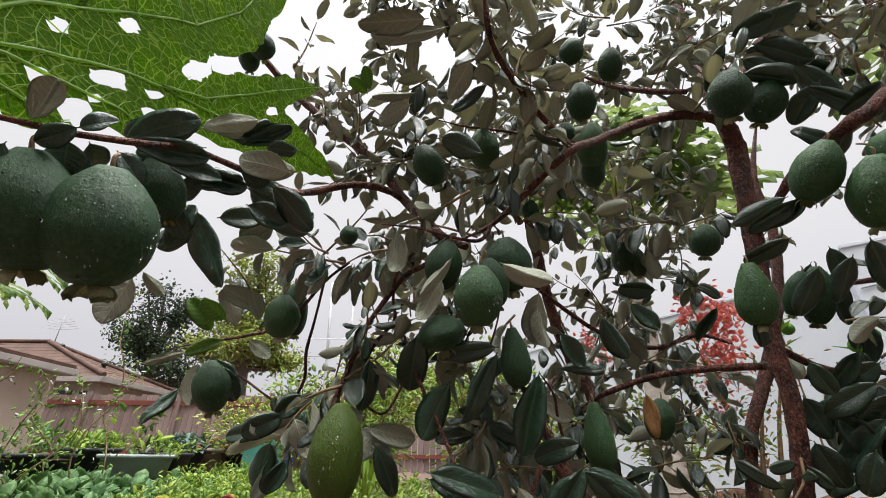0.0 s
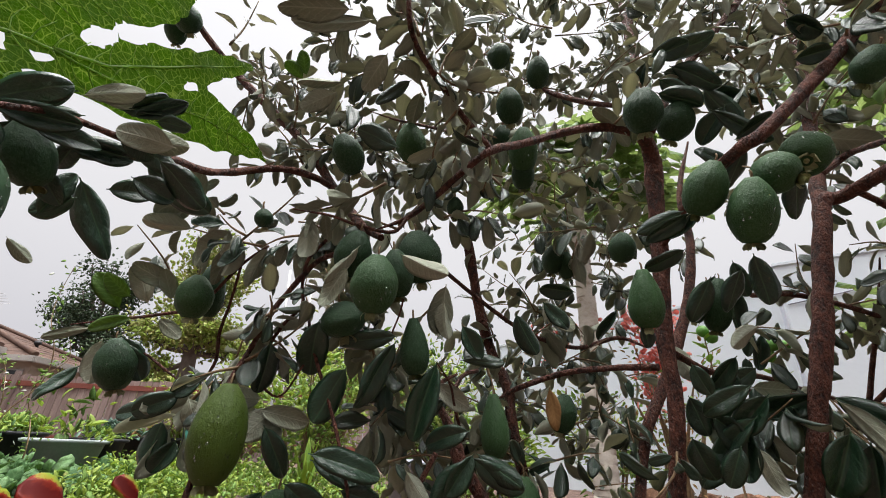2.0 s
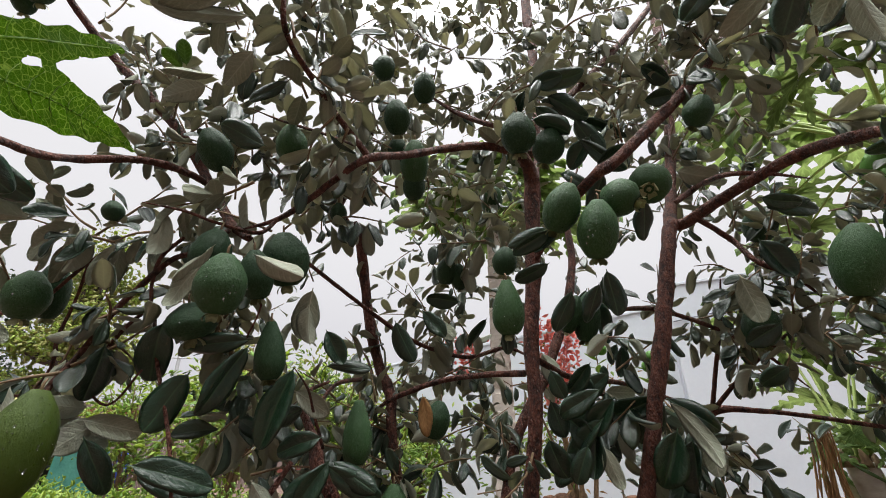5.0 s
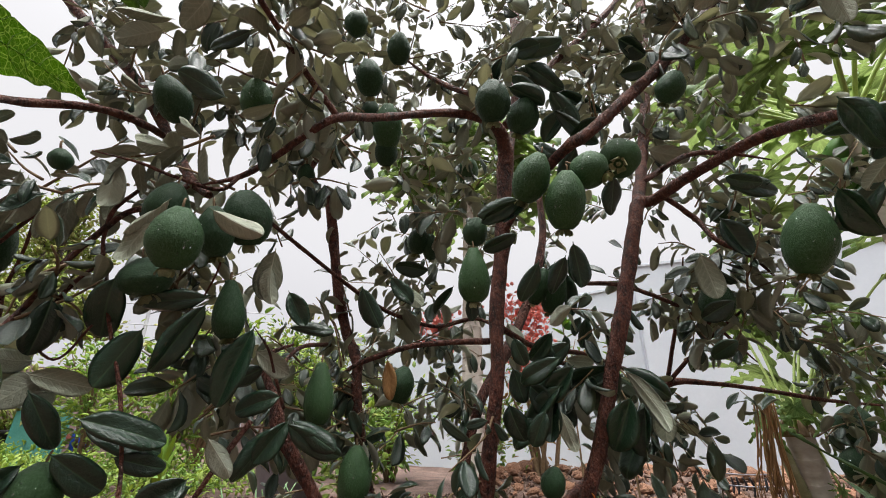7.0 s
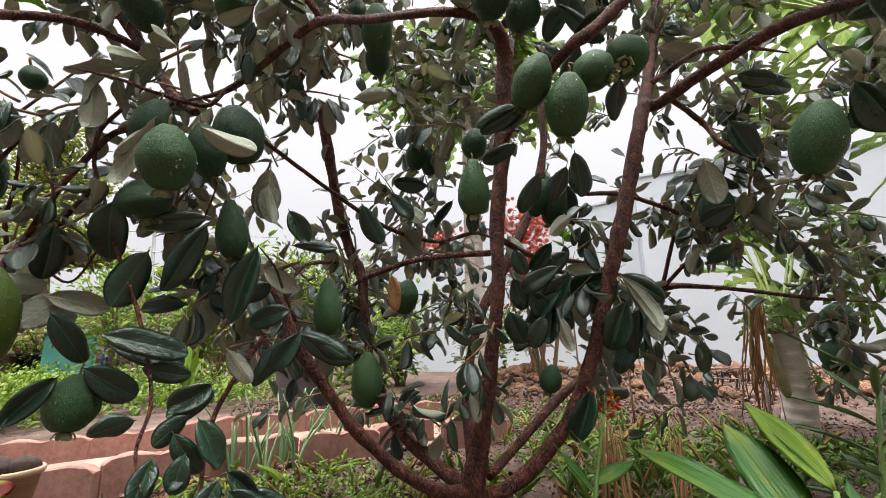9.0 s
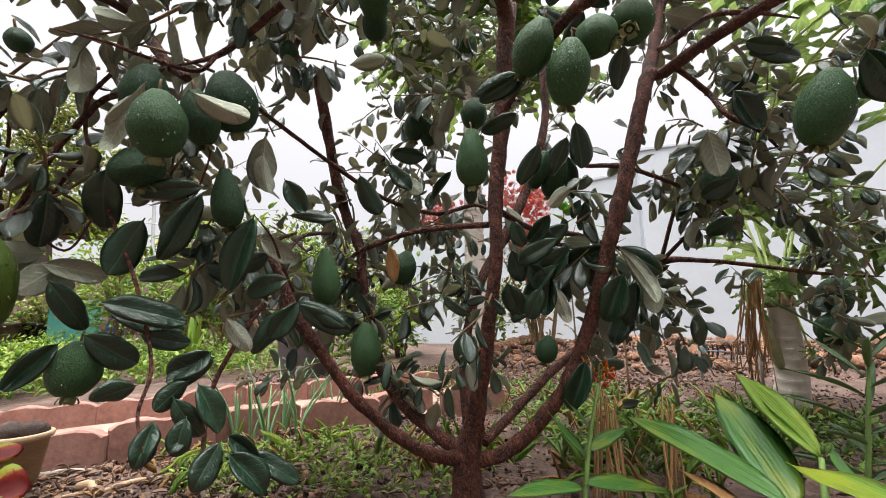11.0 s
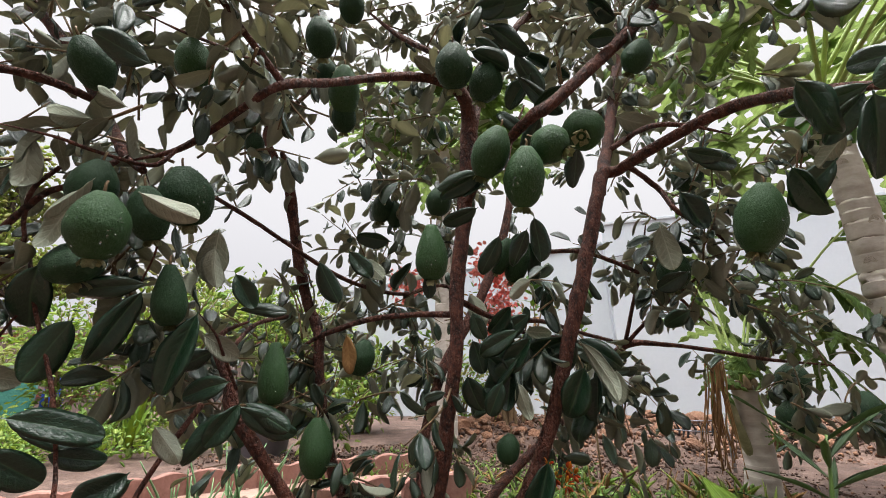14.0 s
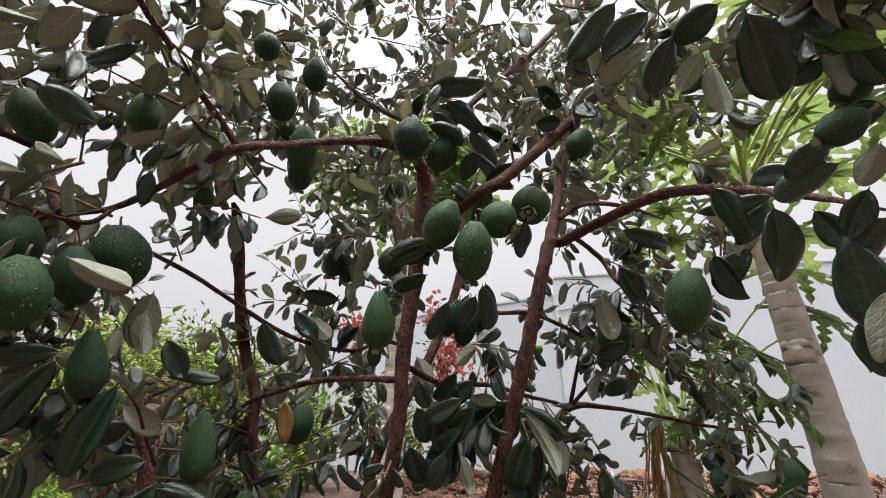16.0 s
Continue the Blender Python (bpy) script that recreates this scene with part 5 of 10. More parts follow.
leaf(-0.306, 0.710, 0.486, -0.276, 0.733, 0.462, 0.026, -0.517, 0.841, 0.159, 3)
leaf(-0.356, 0.720, 0.449, -0.319, 0.751, 0.397, 0.038, 0.397, -0.882, -0.253, 2)
leaf(-0.088, 0.550, 0.342, -0.050, 0.564, 0.317, 0.026, -0.342, 0.940, 0.021, 2)
leaf(-0.076, 0.550, 0.348, -0.021, 0.568, 0.339, 0.027, -0.303, 0.952, 0.033, 1)
leaf(0.072, 0.450, 0.512, 0.126, 0.463, 0.489, 0.026, -0.207, 0.977, 0.053, 4)
leaf(0.010, 0.500, 0.512, -0.020, 0.510, 0.464, 0.031, 0.142, 0.984, 0.106, 5)
leaf(0.022, 0.490, 0.537, -0.017, 0.499, 0.492, 0.015, 0.095, 0.989, 0.115, 2)
leaf(0.135, 0.550, 0.517, 0.128, 0.571, 0.452, 0.038, -0.297, 0.901, 0.317, 3)
leaf(0.158, 0.560, 0.465, 0.185, 0.568, 0.423, 0.028, 0.111, -0.986, -0.121, 4)
leaf(0.162, 0.600, 0.426, 0.224, 0.594, 0.421, 0.019, -0.120, -0.844, -0.523, 2)
leaf(0.271, 0.710, 0.533, 0.309, 0.720, 0.465, 0.041, 0.154, -0.987, -0.054, 2)
leaf(0.408, 0.620, 0.521, 0.381, 0.645, 0.476, 0.018, -0.522, -0.839, -0.156, 5)
leaf(0.412, 0.560, 0.491, 0.418, 0.569, 0.450, 0.021, -0.008, -0.977, -0.213, 2)
leaf(0.709, 0.770, 0.663, 0.687, 0.818, 0.581, 0.034, -0.446, -0.818, -0.363, 5)
leaf(0.754, 0.770, 0.696, 0.779, 0.783, 0.621, 0.038, -0.714, -0.609, -0.347, 3)
leaf(0.568, 0.750, 0.506, 0.600, 0.745, 0.441, 0.039, 0.333, 0.939, 0.090, 5)
leaf(0.599, 0.620, 0.418, 0.542, 0.665, 0.379, 0.037, -0.647, -0.759, 0.070, 2)
leaf(0.622, 0.620, 0.406, 0.579, 0.658, 0.349, 0.041, -0.677, -0.735, 0.015, 4)
leaf(0.603, 0.630, 0.375, 0.535, 0.680, 0.309, 0.037, -0.707, -0.671, 0.224, 3)
leaf(0.567, 0.630, 0.335, 0.548, 0.643, 0.280, 0.034, -0.597, -0.802, 0.017, 2)
leaf(0.600, 0.640, 0.335, 0.614, 0.629, 0.273, 0.027, 0.467, 0.883, -0.050, 2)
leaf(0.667, 0.700, 0.477, 0.670, 0.704, 0.446, 0.018, -0.574, -0.800, -0.171, 4)
leaf(0.647, 0.680, 0.424, 0.686, 0.649, 0.421, 0.029, 0.615, 0.739, 0.274, 2)
leaf(0.707, 0.620, 0.409, 0.645, 0.677, 0.377, 0.041, -0.588, -0.773, -0.237, 5)
leaf(0.716, 0.620, 0.405, 0.681, 0.658, 0.334, 0.045, -0.564, -0.810, -0.160, 3)
leaf(0.712, 0.610, 0.407, 0.762, 0.565, 0.355, 0.039, -0.656, -0.754, 0.028, 1)
leaf(0.705, 0.600, 0.401, 0.758, 0.552, 0.315, 0.031, 0.855, 0.435, 0.283, 5)
leaf(0.712, 0.600, 0.359, 0.684, 0.627, 0.273, 0.053, -0.649, -0.760, -0.031, 2)
leaf(0.737, 0.600, 0.346, 0.724, 0.612, 0.260, 0.047, -0.937, -0.338, 0.088, 4)
leaf(0.873, 0.700, 0.358, 0.871, 0.704, 0.288, 0.045, 0.451, 0.892, 0.036, 1)
leaf(0.800, 0.800, 0.552, 0.793, 0.824, 0.482, 0.032, -0.374, -0.888, -0.268, 2)
leaf(0.784, 0.800, 0.551, 0.774, 0.820, 0.507, 0.027, -0.875, -0.483, -0.022, 3)
leaf(0.613, 0.152, 0.789, 0.626, 0.205, 0.747, 0.040, -0.500, -0.449, -0.741, 0)
leaf(0.572, 0.148, 0.799, 0.558, 0.209, 0.780, 0.036, -0.748, -0.345, -0.567, 5)
leaf(0.552, 0.171, 0.831, 0.543, 0.247, 0.797, 0.040, -0.481, -0.405, -0.777, 4)
leaf(0.602, 0.170, 0.791, 0.582, 0.238, 0.770, 0.031, 0.799, 0.372, 0.473, 4)
leaf(0.613, 0.099, 0.779, 0.604, 0.153, 0.768, 0.037, -0.681, -0.269, -0.681, 3)
leaf(0.489, 0.047, 0.631, 0.532, 0.056, 0.574, 0.036, -0.700, -0.398, -0.593, 4)
leaf(0.585, 0.032, 0.680, 0.600, 0.075, 0.648, 0.036, -0.896, -0.008, -0.444, 5)
leaf(0.589, 0.009, 0.612, 0.562, 0.045, 0.641, 0.018, -0.712, 0.031, -0.702, 0, "young")
leaf(0.680, 0.151, 0.780, 0.716, 0.174, 0.724, 0.029, 0.586, 0.550, 0.595, 4)
leaf(0.670, 0.151, 0.791, 0.673, 0.194, 0.766, 0.031, 0.663, 0.336, 0.669, 5)
leaf(0.707, 0.209, 0.784, 0.707, 0.173, 0.802, 0.027, -0.895, -0.211, -0.393, 5)
leaf(0.700, 0.084, 0.596, 0.689, 0.142, 0.583, 0.034, -0.692, -0.282, -0.665, 5)
leaf(0.673, 0.138, 0.570, 0.694, 0.154, 0.495, 0.044, -0.631, -0.701, -0.332, 3)
leaf(0.687, 0.114, 0.557, 0.705, 0.104, 0.516, 0.028, -0.885, 0.187, -0.426, 1)
leaf(0.723, 0.151, 0.603, 0.696, 0.223, 0.593, 0.029, -0.584, -0.324, -0.745, 1)
leaf(0.722, 0.158, 0.599, 0.719, 0.202, 0.562, 0.026, -0.605, -0.531, -0.593, 1)
leaf(0.647, 0.087, 0.507, 0.662, 0.098, 0.432, 0.044, -0.931, -0.282, -0.232, 4)
leaf(0.642, 0.076, 0.460, 0.645, 0.096, 0.407, 0.019, 0.721, 0.629, 0.289, 3)
leaf(0.874, 0.451, 0.718, 0.923, 0.402, 0.685, 0.039, -0.764, -0.591, -0.259, 5)
leaf(0.944, 0.284, 0.637, 0.929, 0.353, 0.584, 0.047, -0.907, -0.364, -0.213, 4)
leaf(0.941, 0.264, 0.666, 0.935, 0.309, 0.632, 0.033, 0.684, 0.496, 0.535, 5)
leaf(0.591, 0.025, 0.641, 0.618, 0.023, 0.601, 0.027, -0.798, 0.268, -0.541, 0)
leaf(0.660, 0.065, 0.547, 0.665, 0.092, 0.513, 0.025, -0.845, -0.333, -0.418, 2)
leaf(0.625, 0.048, 0.658, 0.624, 0.076, 0.650, 0.021, -0.958, -0.104, -0.268, 0)
leaf(0.650, 0.045, 0.576, 0.657, 0.070, 0.549, 0.022, 0.954, 0.052, 0.296, 4)
leaf(-0.180, 0.284, 0.555, -0.226, 0.269, 0.527, 0.026, 0.559, -0.541, -0.628, 0)
leaf(-0.184, 0.303, 0.547, -0.225, 0.284, 0.528, 0.021, 0.531, -0.692, -0.489, 2)
leaf(-0.225, 0.370, 0.530, -0.200, 0.415, 0.467, 0.034, 0.763, -0.628, -0.152, 4)
leaf(-0.214, 0.365, 0.505, -0.241, 0.356, 0.484, 0.022, 0.533, -0.758, -0.375, 4)
leaf(-0.214, 0.391, 0.531, -0.173, 0.407, 0.541, 0.027, 0.421, -0.868, -0.262, 2)
leaf(-0.197, 0.400, 0.573, -0.141, 0.446, 0.540, 0.036, 0.162, -0.710, -0.685, 3)
leaf(-0.199, 0.293, 0.429, -0.212, 0.293, 0.396, 0.022, -0.670, 0.689, 0.275, 4)
leaf(-0.232, 0.217, 0.499, -0.219, 0.210, 0.522, 0.014, -0.740, 0.413, 0.531, 2)
leaf(-0.173, 0.332, 0.573, -0.131, 0.334, 0.597, 0.017, 0.368, -0.728, -0.579, 1)
leaf(-0.185, 0.355, 0.571, -0.155, 0.385, 0.550, 0.023, 0.336, -0.738, -0.586, 4)
leaf(-0.204, 0.317, 0.528, -0.161, 0.340, 0.535, 0.020, 0.472, -0.739, -0.481, 1)
leaf(-0.157, 0.329, 0.588, -0.197, 0.309, 0.581, 0.019, -0.464, 0.866, 0.187, 4)
leaf(-0.228, 0.208, 0.474, -0.240, 0.211, 0.447, 0.018, 0.886, -0.184, -0.425, 5)
leaf(-0.230, 0.339, 0.452, -0.217, 0.355, 0.437, 0.011, -0.793, 0.602, -0.099, 0)
leaf(-0.226, 0.230, 0.493, -0.214, 0.255, 0.476, 0.020, 0.753, -0.574, -0.321, 4)
leaf(-0.361, 0.700, 0.495, -0.394, 0.667, 0.541, 0.036, 0.521, -0.824, -0.221, 2, "young")
leaf(-0.338, 0.700, 0.483, -0.388, 0.677, 0.459, 0.023, 0.447, -0.891, -0.076, 4, "young")
leaf(-0.399, 0.710, 0.466, -0.446, 0.684, 0.443, 0.018, -0.564, 0.780, 0.271, 3)
leaf(-0.408, 0.730, 0.412, -0.444, 0.712, 0.357, 0.029, 0.180, -0.963, 0.199, 3)
leaf(-0.355, 0.720, 0.458, -0.318, 0.747, 0.397, 0.041, 0.583, -0.812, -0.011, 5)
leaf(-0.384, 0.720, 0.452, -0.385, 0.729, 0.385, 0.040, -0.589, 0.800, 0.111, 1)
leaf(-0.058, 0.570, 0.267, -0.092, 0.551, 0.221, 0.026, 0.343, -0.931, 0.127, 2)
leaf(-0.037, 0.560, 0.275, 0.013, 0.575, 0.240, 0.036, 0.190, -0.971, -0.147, 2)
leaf(-0.005, 0.520, 0.300, 0.066, 0.540, 0.277, 0.031, 0.272, -0.962, -0.001, 3)
leaf(0.037, 0.500, 0.226, 0.003, 0.488, 0.214, 0.027, 0.426, -0.849, -0.312, 2)
leaf(0.104, 0.500, 0.250, 0.062, 0.490, 0.229, 0.027, 0.194, -0.977, 0.084, 2)
leaf(0.090, 0.490, 0.226, 0.117, 0.486, 0.179, 0.030, 0.434, -0.843, 0.318, 0)
leaf(0.083, 0.490, 0.229, 0.057, 0.480, 0.204, 0.023, 0.448, -0.883, -0.136, 4)
leaf(0.057, 0.480, 0.196, 0.054, 0.471, 0.159, 0.024, -0.199, -0.948, 0.247, 1)
leaf(0.174, 0.600, 0.306, 0.129, 0.597, 0.242, 0.034, 0.210, -0.973, -0.097, 1)
leaf(0.177, 0.600, 0.309, 0.245, 0.596, 0.258, 0.031, -0.237, -0.940, -0.247, 0)
leaf(0.637, 0.620, 0.215, 0.608, 0.625, 0.130, 0.043, -0.557, -0.818, 0.141, 4)
leaf(0.438, 0.680, 0.263, 0.445, 0.672, 0.199, 0.028, -0.146, -0.984, 0.103, 3)
leaf(0.085, 0.480, 0.197, 0.078, 0.471, 0.163, 0.024, -0.070, -0.959, 0.274, 1)
leaf(0.115, 0.520, 0.168, 0.149, 0.516, 0.141, 0.023, 0.095, -0.963, 0.251, 1)
leaf(0.743, 0.630, 0.309, 0.719, 0.648, 0.232, 0.047, -0.787, -0.608, 0.102, 2)
leaf(1.042, 0.750, 0.647, 1.084, 0.684, 0.673, 0.050, 0.810, 0.574, 0.120, 4)
leaf(0.669, 0.187, 0.618, 0.707, 0.180, 0.558, 0.041, -0.825, 0.170, -0.538, 4)
leaf(0.925, 0.410, 0.707, 0.887, 0.462, 0.719, 0.033, -0.798, -0.514, -0.315, 4)
leaf(0.847, 0.297, 0.612, 0.883, 0.286, 0.536, 0.046, -0.905, -0.010, -0.426, 0)
# leaves round the nearest fruit
leaf(-0.216, 0.261, 0.519, -0.173, 0.270, 0.550, 0.026, 0.501, -0.728, -0.468, 1)
leaf(-0.211, 0.260, 0.517, -0.168, 0.288, 0.525, 0.021, 0.545, -0.689, -0.477, 4)
leaf(-0.197, 0.305, 0.569, -0.155, 0.316, 0.588, 0.019, -0.450, 0.627, 0.636, 4)
leaf(-0.174, 0.327, 0.578, -0.132, 0.334, 0.597, 0.019, 0.368, -0.739, -0.565, 4)
leaf(-0.207, 0.317, 0.525, -0.163, 0.335, 0.540, 0.023, 0.467, -0.793, -0.390, 2)
leaf(-0.181, 0.350, 0.562, -0.147, 0.377, 0.548, 0.026, 0.417, -0.767, -0.487, 5)
leaf(-0.233, 0.217, 0.497, -0.220, 0.209, 0.523, 0.016, -0.718, 0.455, 0.527, 1)
leaf(-0.202, 0.295, 0.520, -0.221, 0.292, 0.502, 0.016, 0.613, -0.578, -0.539, 2)
leaf(-0.218, 0.318, 0.511, -0.205, 0.342, 0.484, 0.021, 0.525, -0.736, -0.427, 5)
leaf(-0.204, 0.219, 0.494, -0.220, 0.214, 0.478, 0.015, 0.625, -0.659, -0.419, 5)
leaf(-0.230, 0.354, 0.479, -0.209, 0.346, 0.520, 0.021, 0.541, -0.736, -0.407, 0)
leaf(-0.215, 0.226, 0.491, -0.219, 0.237, 0.468, 0.024, 0.747, -0.645, -0.164, 5)
leaf(-0.208, 0.232, 0.494, -0.212, 0.257, 0.484, 0.021, 0.841, -0.471, -0.265, 4)
leaf(-0.204, 0.248, 0.500, -0.193, 0.267, 0.487, 0.022, 0.855, -0.517, -0.044, 3)
leaf(-0.200, 0.285, 0.518, -0.168, 0.314, 0.525, 0.019, 0.707, -0.625, -0.331, 4)
leaf(-0.156, 0.305, 0.538, -0.138, 0.331, 0.527, 0.021, 0.105, -0.792, -0.602, 4)
leaf(-0.235, 0.236, 0.491, -0.237, 0.241, 0.460, 0.024, 0.868, -0.407, -0.284, 4)
leaf(-0.220, 0.291, 0.528, -0.247, 0.310, 0.505, 0.022, 0.851, -0.524, -0.021, 3)
leaf(-0.190, 0.313, 0.531, -0.214, 0.335, 0.511, 0.019, 0.665, -0.574, -0.478, 2)
leaf(-0.198, 0.213, 0.488, -0.180, 0.214, 0.498, 0.015, 0.492, -0.870, 0.004, 3)
# dark bunches low on the right, leaves over the beds, two dead leaves
leaf(0.594, 0.670, 0.454, 0.607, 0.670, 0.384, 0.047, -0.646, -0.756, -0.107, 3)
leaf(0.608, 0.670, 0.407, 0.562, 0.714, 0.363, 0.044, -0.666, -0.745, -0.038, 5)
leaf(0.564, 0.670, 0.376, 0.594, 0.646, 0.333, 0.044, -0.709, -0.699, -0.096, 5)
leaf(0.522, 0.670, 0.346, 0.535, 0.659, 0.286, 0.042, -0.671, -0.741, -0.010, 3)
leaf(0.641, 0.650, 0.451, 0.605, 0.690, 0.417, 0.038, -0.675, -0.725, -0.133, 5)
leaf(0.543, 0.690, 0.408, 0.557, 0.684, 0.347, 0.040, -0.730, -0.677, -0.098, 1)
leaf(0.586, 0.670, 0.333, 0.545, 0.703, 0.276, 0.042, -0.723, -0.678, 0.133, 3)
leaf(0.599, 0.650, 0.360, 0.590, 0.659, 0.287, 0.041, -0.770, -0.637, 0.021, 0)
leaf(-0.188, 0.600, 0.365, -0.232, 0.584, 0.339, 0.033, 0.399, -0.909, -0.121, 0)
leaf(-0.209, 0.600, 0.347, -0.252, 0.582, 0.340, 0.025, 0.385, -0.922, 0.046, 3)
leaf(-0.200, 0.600, 0.335, -0.210, 0.595, 0.283, 0.032, 0.324, -0.946, 0.028, 5)
leaf(-0.170, 0.580, 0.361, -0.148, 0.588, 0.316, 0.029, -0.192, 0.978, 0.081, 2)
leaf(-0.179, 0.600, 0.314, -0.193, 0.593, 0.276, 0.027, 0.456, -0.890, -0.014, 3)
leaf(-0.166, 0.600, 0.389, -0.199, 0.591, 0.364, 0.026, 0.278, -0.960, -0.024, 3)
leaf(0.325, 0.720, 0.414, 0.333, 0.724, 0.347, 0.026, -0.453, -0.884, -0.116, 4, "dry")
# near leaves at the right end
leaf(0.669, 0.063, 0.522, 0.669, 0.104, 0.491, 0.031, -0.807, -0.364, -0.465, 4)
leaf(0.678, 0.107, 0.450, 0.684, 0.108, 0.400, 0.030, -0.957, -0.258, -0.133, 0)
leaf(0.680, 0.079, 0.616, 0.681, 0.122, 0.590, 0.032, -0.672, -0.372, -0.640, 1)
leaf(0.642, 0.031, 0.596, 0.634, 0.061, 0.601, 0.024, -0.782, -0.117, -0.612, 0)
leaf(0.725, 0.121, 0.618, 0.708, 0.162, 0.624, 0.028, -0.906, -0.343, -0.248, 5)
# more single leaves
leaf(0.469, 0.500, 0.943, 0.546, 0.450, 0.918, 0.042, -0.401, -0.167, -0.901, 2)
leaf(0.499, 0.500, 0.922, 0.571, 0.484, 0.870, 0.043, -0.601, -0.325, -0.730, 0)
leaf(0.464, 0.500, 0.856, 0.522, 0.485, 0.815, 0.043, -0.591, -0.114, -0.799, 5)
leaf(0.550, 0.500, 0.879, 0.603, 0.514, 0.808, 0.042, -0.613, -0.545, -0.572, 0)
leaf(0.549, 0.500, 0.833, 0.624, 0.485, 0.759, 0.029, -0.713, -0.231, -0.662, 1)
leaf(0.581, 0.500, 0.845, 0.566, 0.557, 0.805, 0.040, -0.698, -0.528, -0.483, 0)
leaf(0.478, 0.500, 0.943, 0.491, 0.448, 0.970, 0.037, 0.335, 0.504, 0.796, 1)
leaf(0.577, 0.500, 0.772, 0.608, 0.451, 0.782, 0.033, -0.348, -0.388, -0.854, 5)
leaf(0.560, 0.500, 0.724, 0.517, 0.516, 0.758, 0.028, -0.500, -0.838, -0.218, 1)
leaf(0.593, 0.500, 0.762, 0.586, 0.551, 0.710, 0.033, -0.404, -0.681, -0.610, 1)
leaf(0.480, 0.520, 0.646, 0.430, 0.571, 0.631, 0.028, -0.547, -0.677, -0.493, 1)
leaf(0.464, 0.600, 0.852, 0.411, 0.585, 0.908, 0.033, 0.661, 0.267, 0.701, 1)
leaf(0.499, 0.560, 0.604, 0.457, 0.606, 0.580, 0.032, -0.323, -0.650, -0.688, 0)
leaf(0.560, 0.600, 0.579, 0.538, 0.644, 0.515, 0.036, -0.745, -0.642, -0.181, 5)
leaf(0.617, 0.600, 0.598, 0.606, 0.638, 0.532, 0.037, -0.330, -0.842, -0.427, 0)
leaf(0.598, 0.550, 0.600, 0.613, 0.568, 0.524, 0.039, -0.755, -0.591, -0.284, 0)
leaf(0.511, 0.620, 0.444, 0.527, 0.614, 0.399, 0.031, -0.786, -0.584, -0.202, 4)
leaf(0.587, 0.620, 0.460, 0.558, 0.655, 0.412, 0.031, -0.412, -0.836, -0.362, 3)
leaf(0.618, 0.600, 0.503, 0.590, 0.634, 0.479, 0.027, 0.455, 0.726, 0.516, 5)
leaf(0.030, 0.510, 0.274, 0.076, 0.521, 0.260, 0.023, 0.223, -0.973, -0.062, 3)
leaf(0.059, 0.480, 0.195, 0.048, 0.468, 0.157, 0.024, 0.394, -0.904, 0.167, 5)
leaf(0.116, 0.480, 0.172, 0.095, 0.466, 0.133, 0.028, 0.270, -0.942, 0.202, 0)
leaf(0.119, 0.500, 0.156, 0.160, 0.492, 0.116, 0.031, 0.327, -0.803, 0.498, 2)
leaf(0.134, 0.520, 0.149, 0.191, 0.514, 0.118, 0.027, 0.206, -0.815, 0.541, 5)
leaf(0.072, 0.480, 0.216, 0.097, 0.478, 0.174, 0.023, 0.058, -0.994, 0.093, 2)
leaf(0.089, 0.480, 0.179, 0.073, 0.474, 0.168, 0.014, -0.041, -0.857, 0.513, 4)
leaf(0.100, 0.500, 0.256, 0.064, 0.490, 0.230, 0.028, 0.179, -0.976, 0.121, 1)
leaf(0.097, 0.580, 0.291, 0.128, 0.583, 0.250, 0.025, -0.306, 0.939, -0.159, 4)
leaf(0.144, 0.600, 0.374, 0.098, 0.599, 0.344, 0.032, 0.225, -0.920, -0.320, 2)
leaf(-0.059, 0.560, 0.351, -0.092, 0.547, 0.316, 0.034, -0.403, 0.914, 0.056, 1)
leaf(-0.081, 0.570, 0.363, -0.115, 0.554, 0.358, 0.029, -0.399, 0.897, -0.190, 2)
leaf(-0.064, 0.540, 0.332, -0.030, 0.555, 0.277, 0.028, 0.412, -0.911, 0.004, 3)
leaf(0.317, 0.700, 0.553, 0.361, 0.705, 0.507, 0.035, 0.011, -0.995, -0.103, 5)
leaf(0.133, 0.550, 0.493, 0.134, 0.565, 0.445, 0.028, -0.520, 0.817, 0.251, 2)
leaf(0.420, 0.800, 0.613, 0.350, 0.814, 0.621, 0.039, -0.226, -0.680, -0.697, 5)
leaf(0.740, 0.780, 0.648, 0.759, 0.805, 0.549, 0.039, -0.145, -0.953, -0.264, 0)
leaf(0.128, 0.600, 0.393, 0.175, 0.601, 0.367, 0.029, 0.045, 0.991, 0.126, 3)
leaf(0.361, 0.800, 0.572, 0.405, 0.799, 0.529, 0.035, 0.124, 0.987, 0.104, 3)
leaf(0.894, 0.558, 0.626, 0.919, 0.566, 0.537, 0.050, 0.770, 0.576, 0.273, 2)
leaf(0.866, 0.481, 0.660, 0.903, 0.471, 0.588, 0.046, -0.592, -0.784, -0.188, 4)
leaf(0.936, 0.544, 0.532, 0.905, 0.596, 0.505, 0.041, -0.537, -0.607, -0.585, 5)
leaf(0.941, 0.560, 0.461, 0.914, 0.605, 0.432, 0.036, -0.753, -0.615, -0.235, 1)
# leafy shoots
twig(-0.190, 0.850, 0.955, -0.418, 0.950, 1.334, 6, 0.055, True)
twig(-0.096, 0.800, 0.961, -0.290, 0.900, 1.186, 5, 0.060, True)
twig(-0.209, 0.620, 0.634, -0.268, 0.620, 0.676, 3, 0.060, True)
twig(-0.169, 0.620, 0.600, -0.216, 0.620, 0.633, 3, 0.060, True)
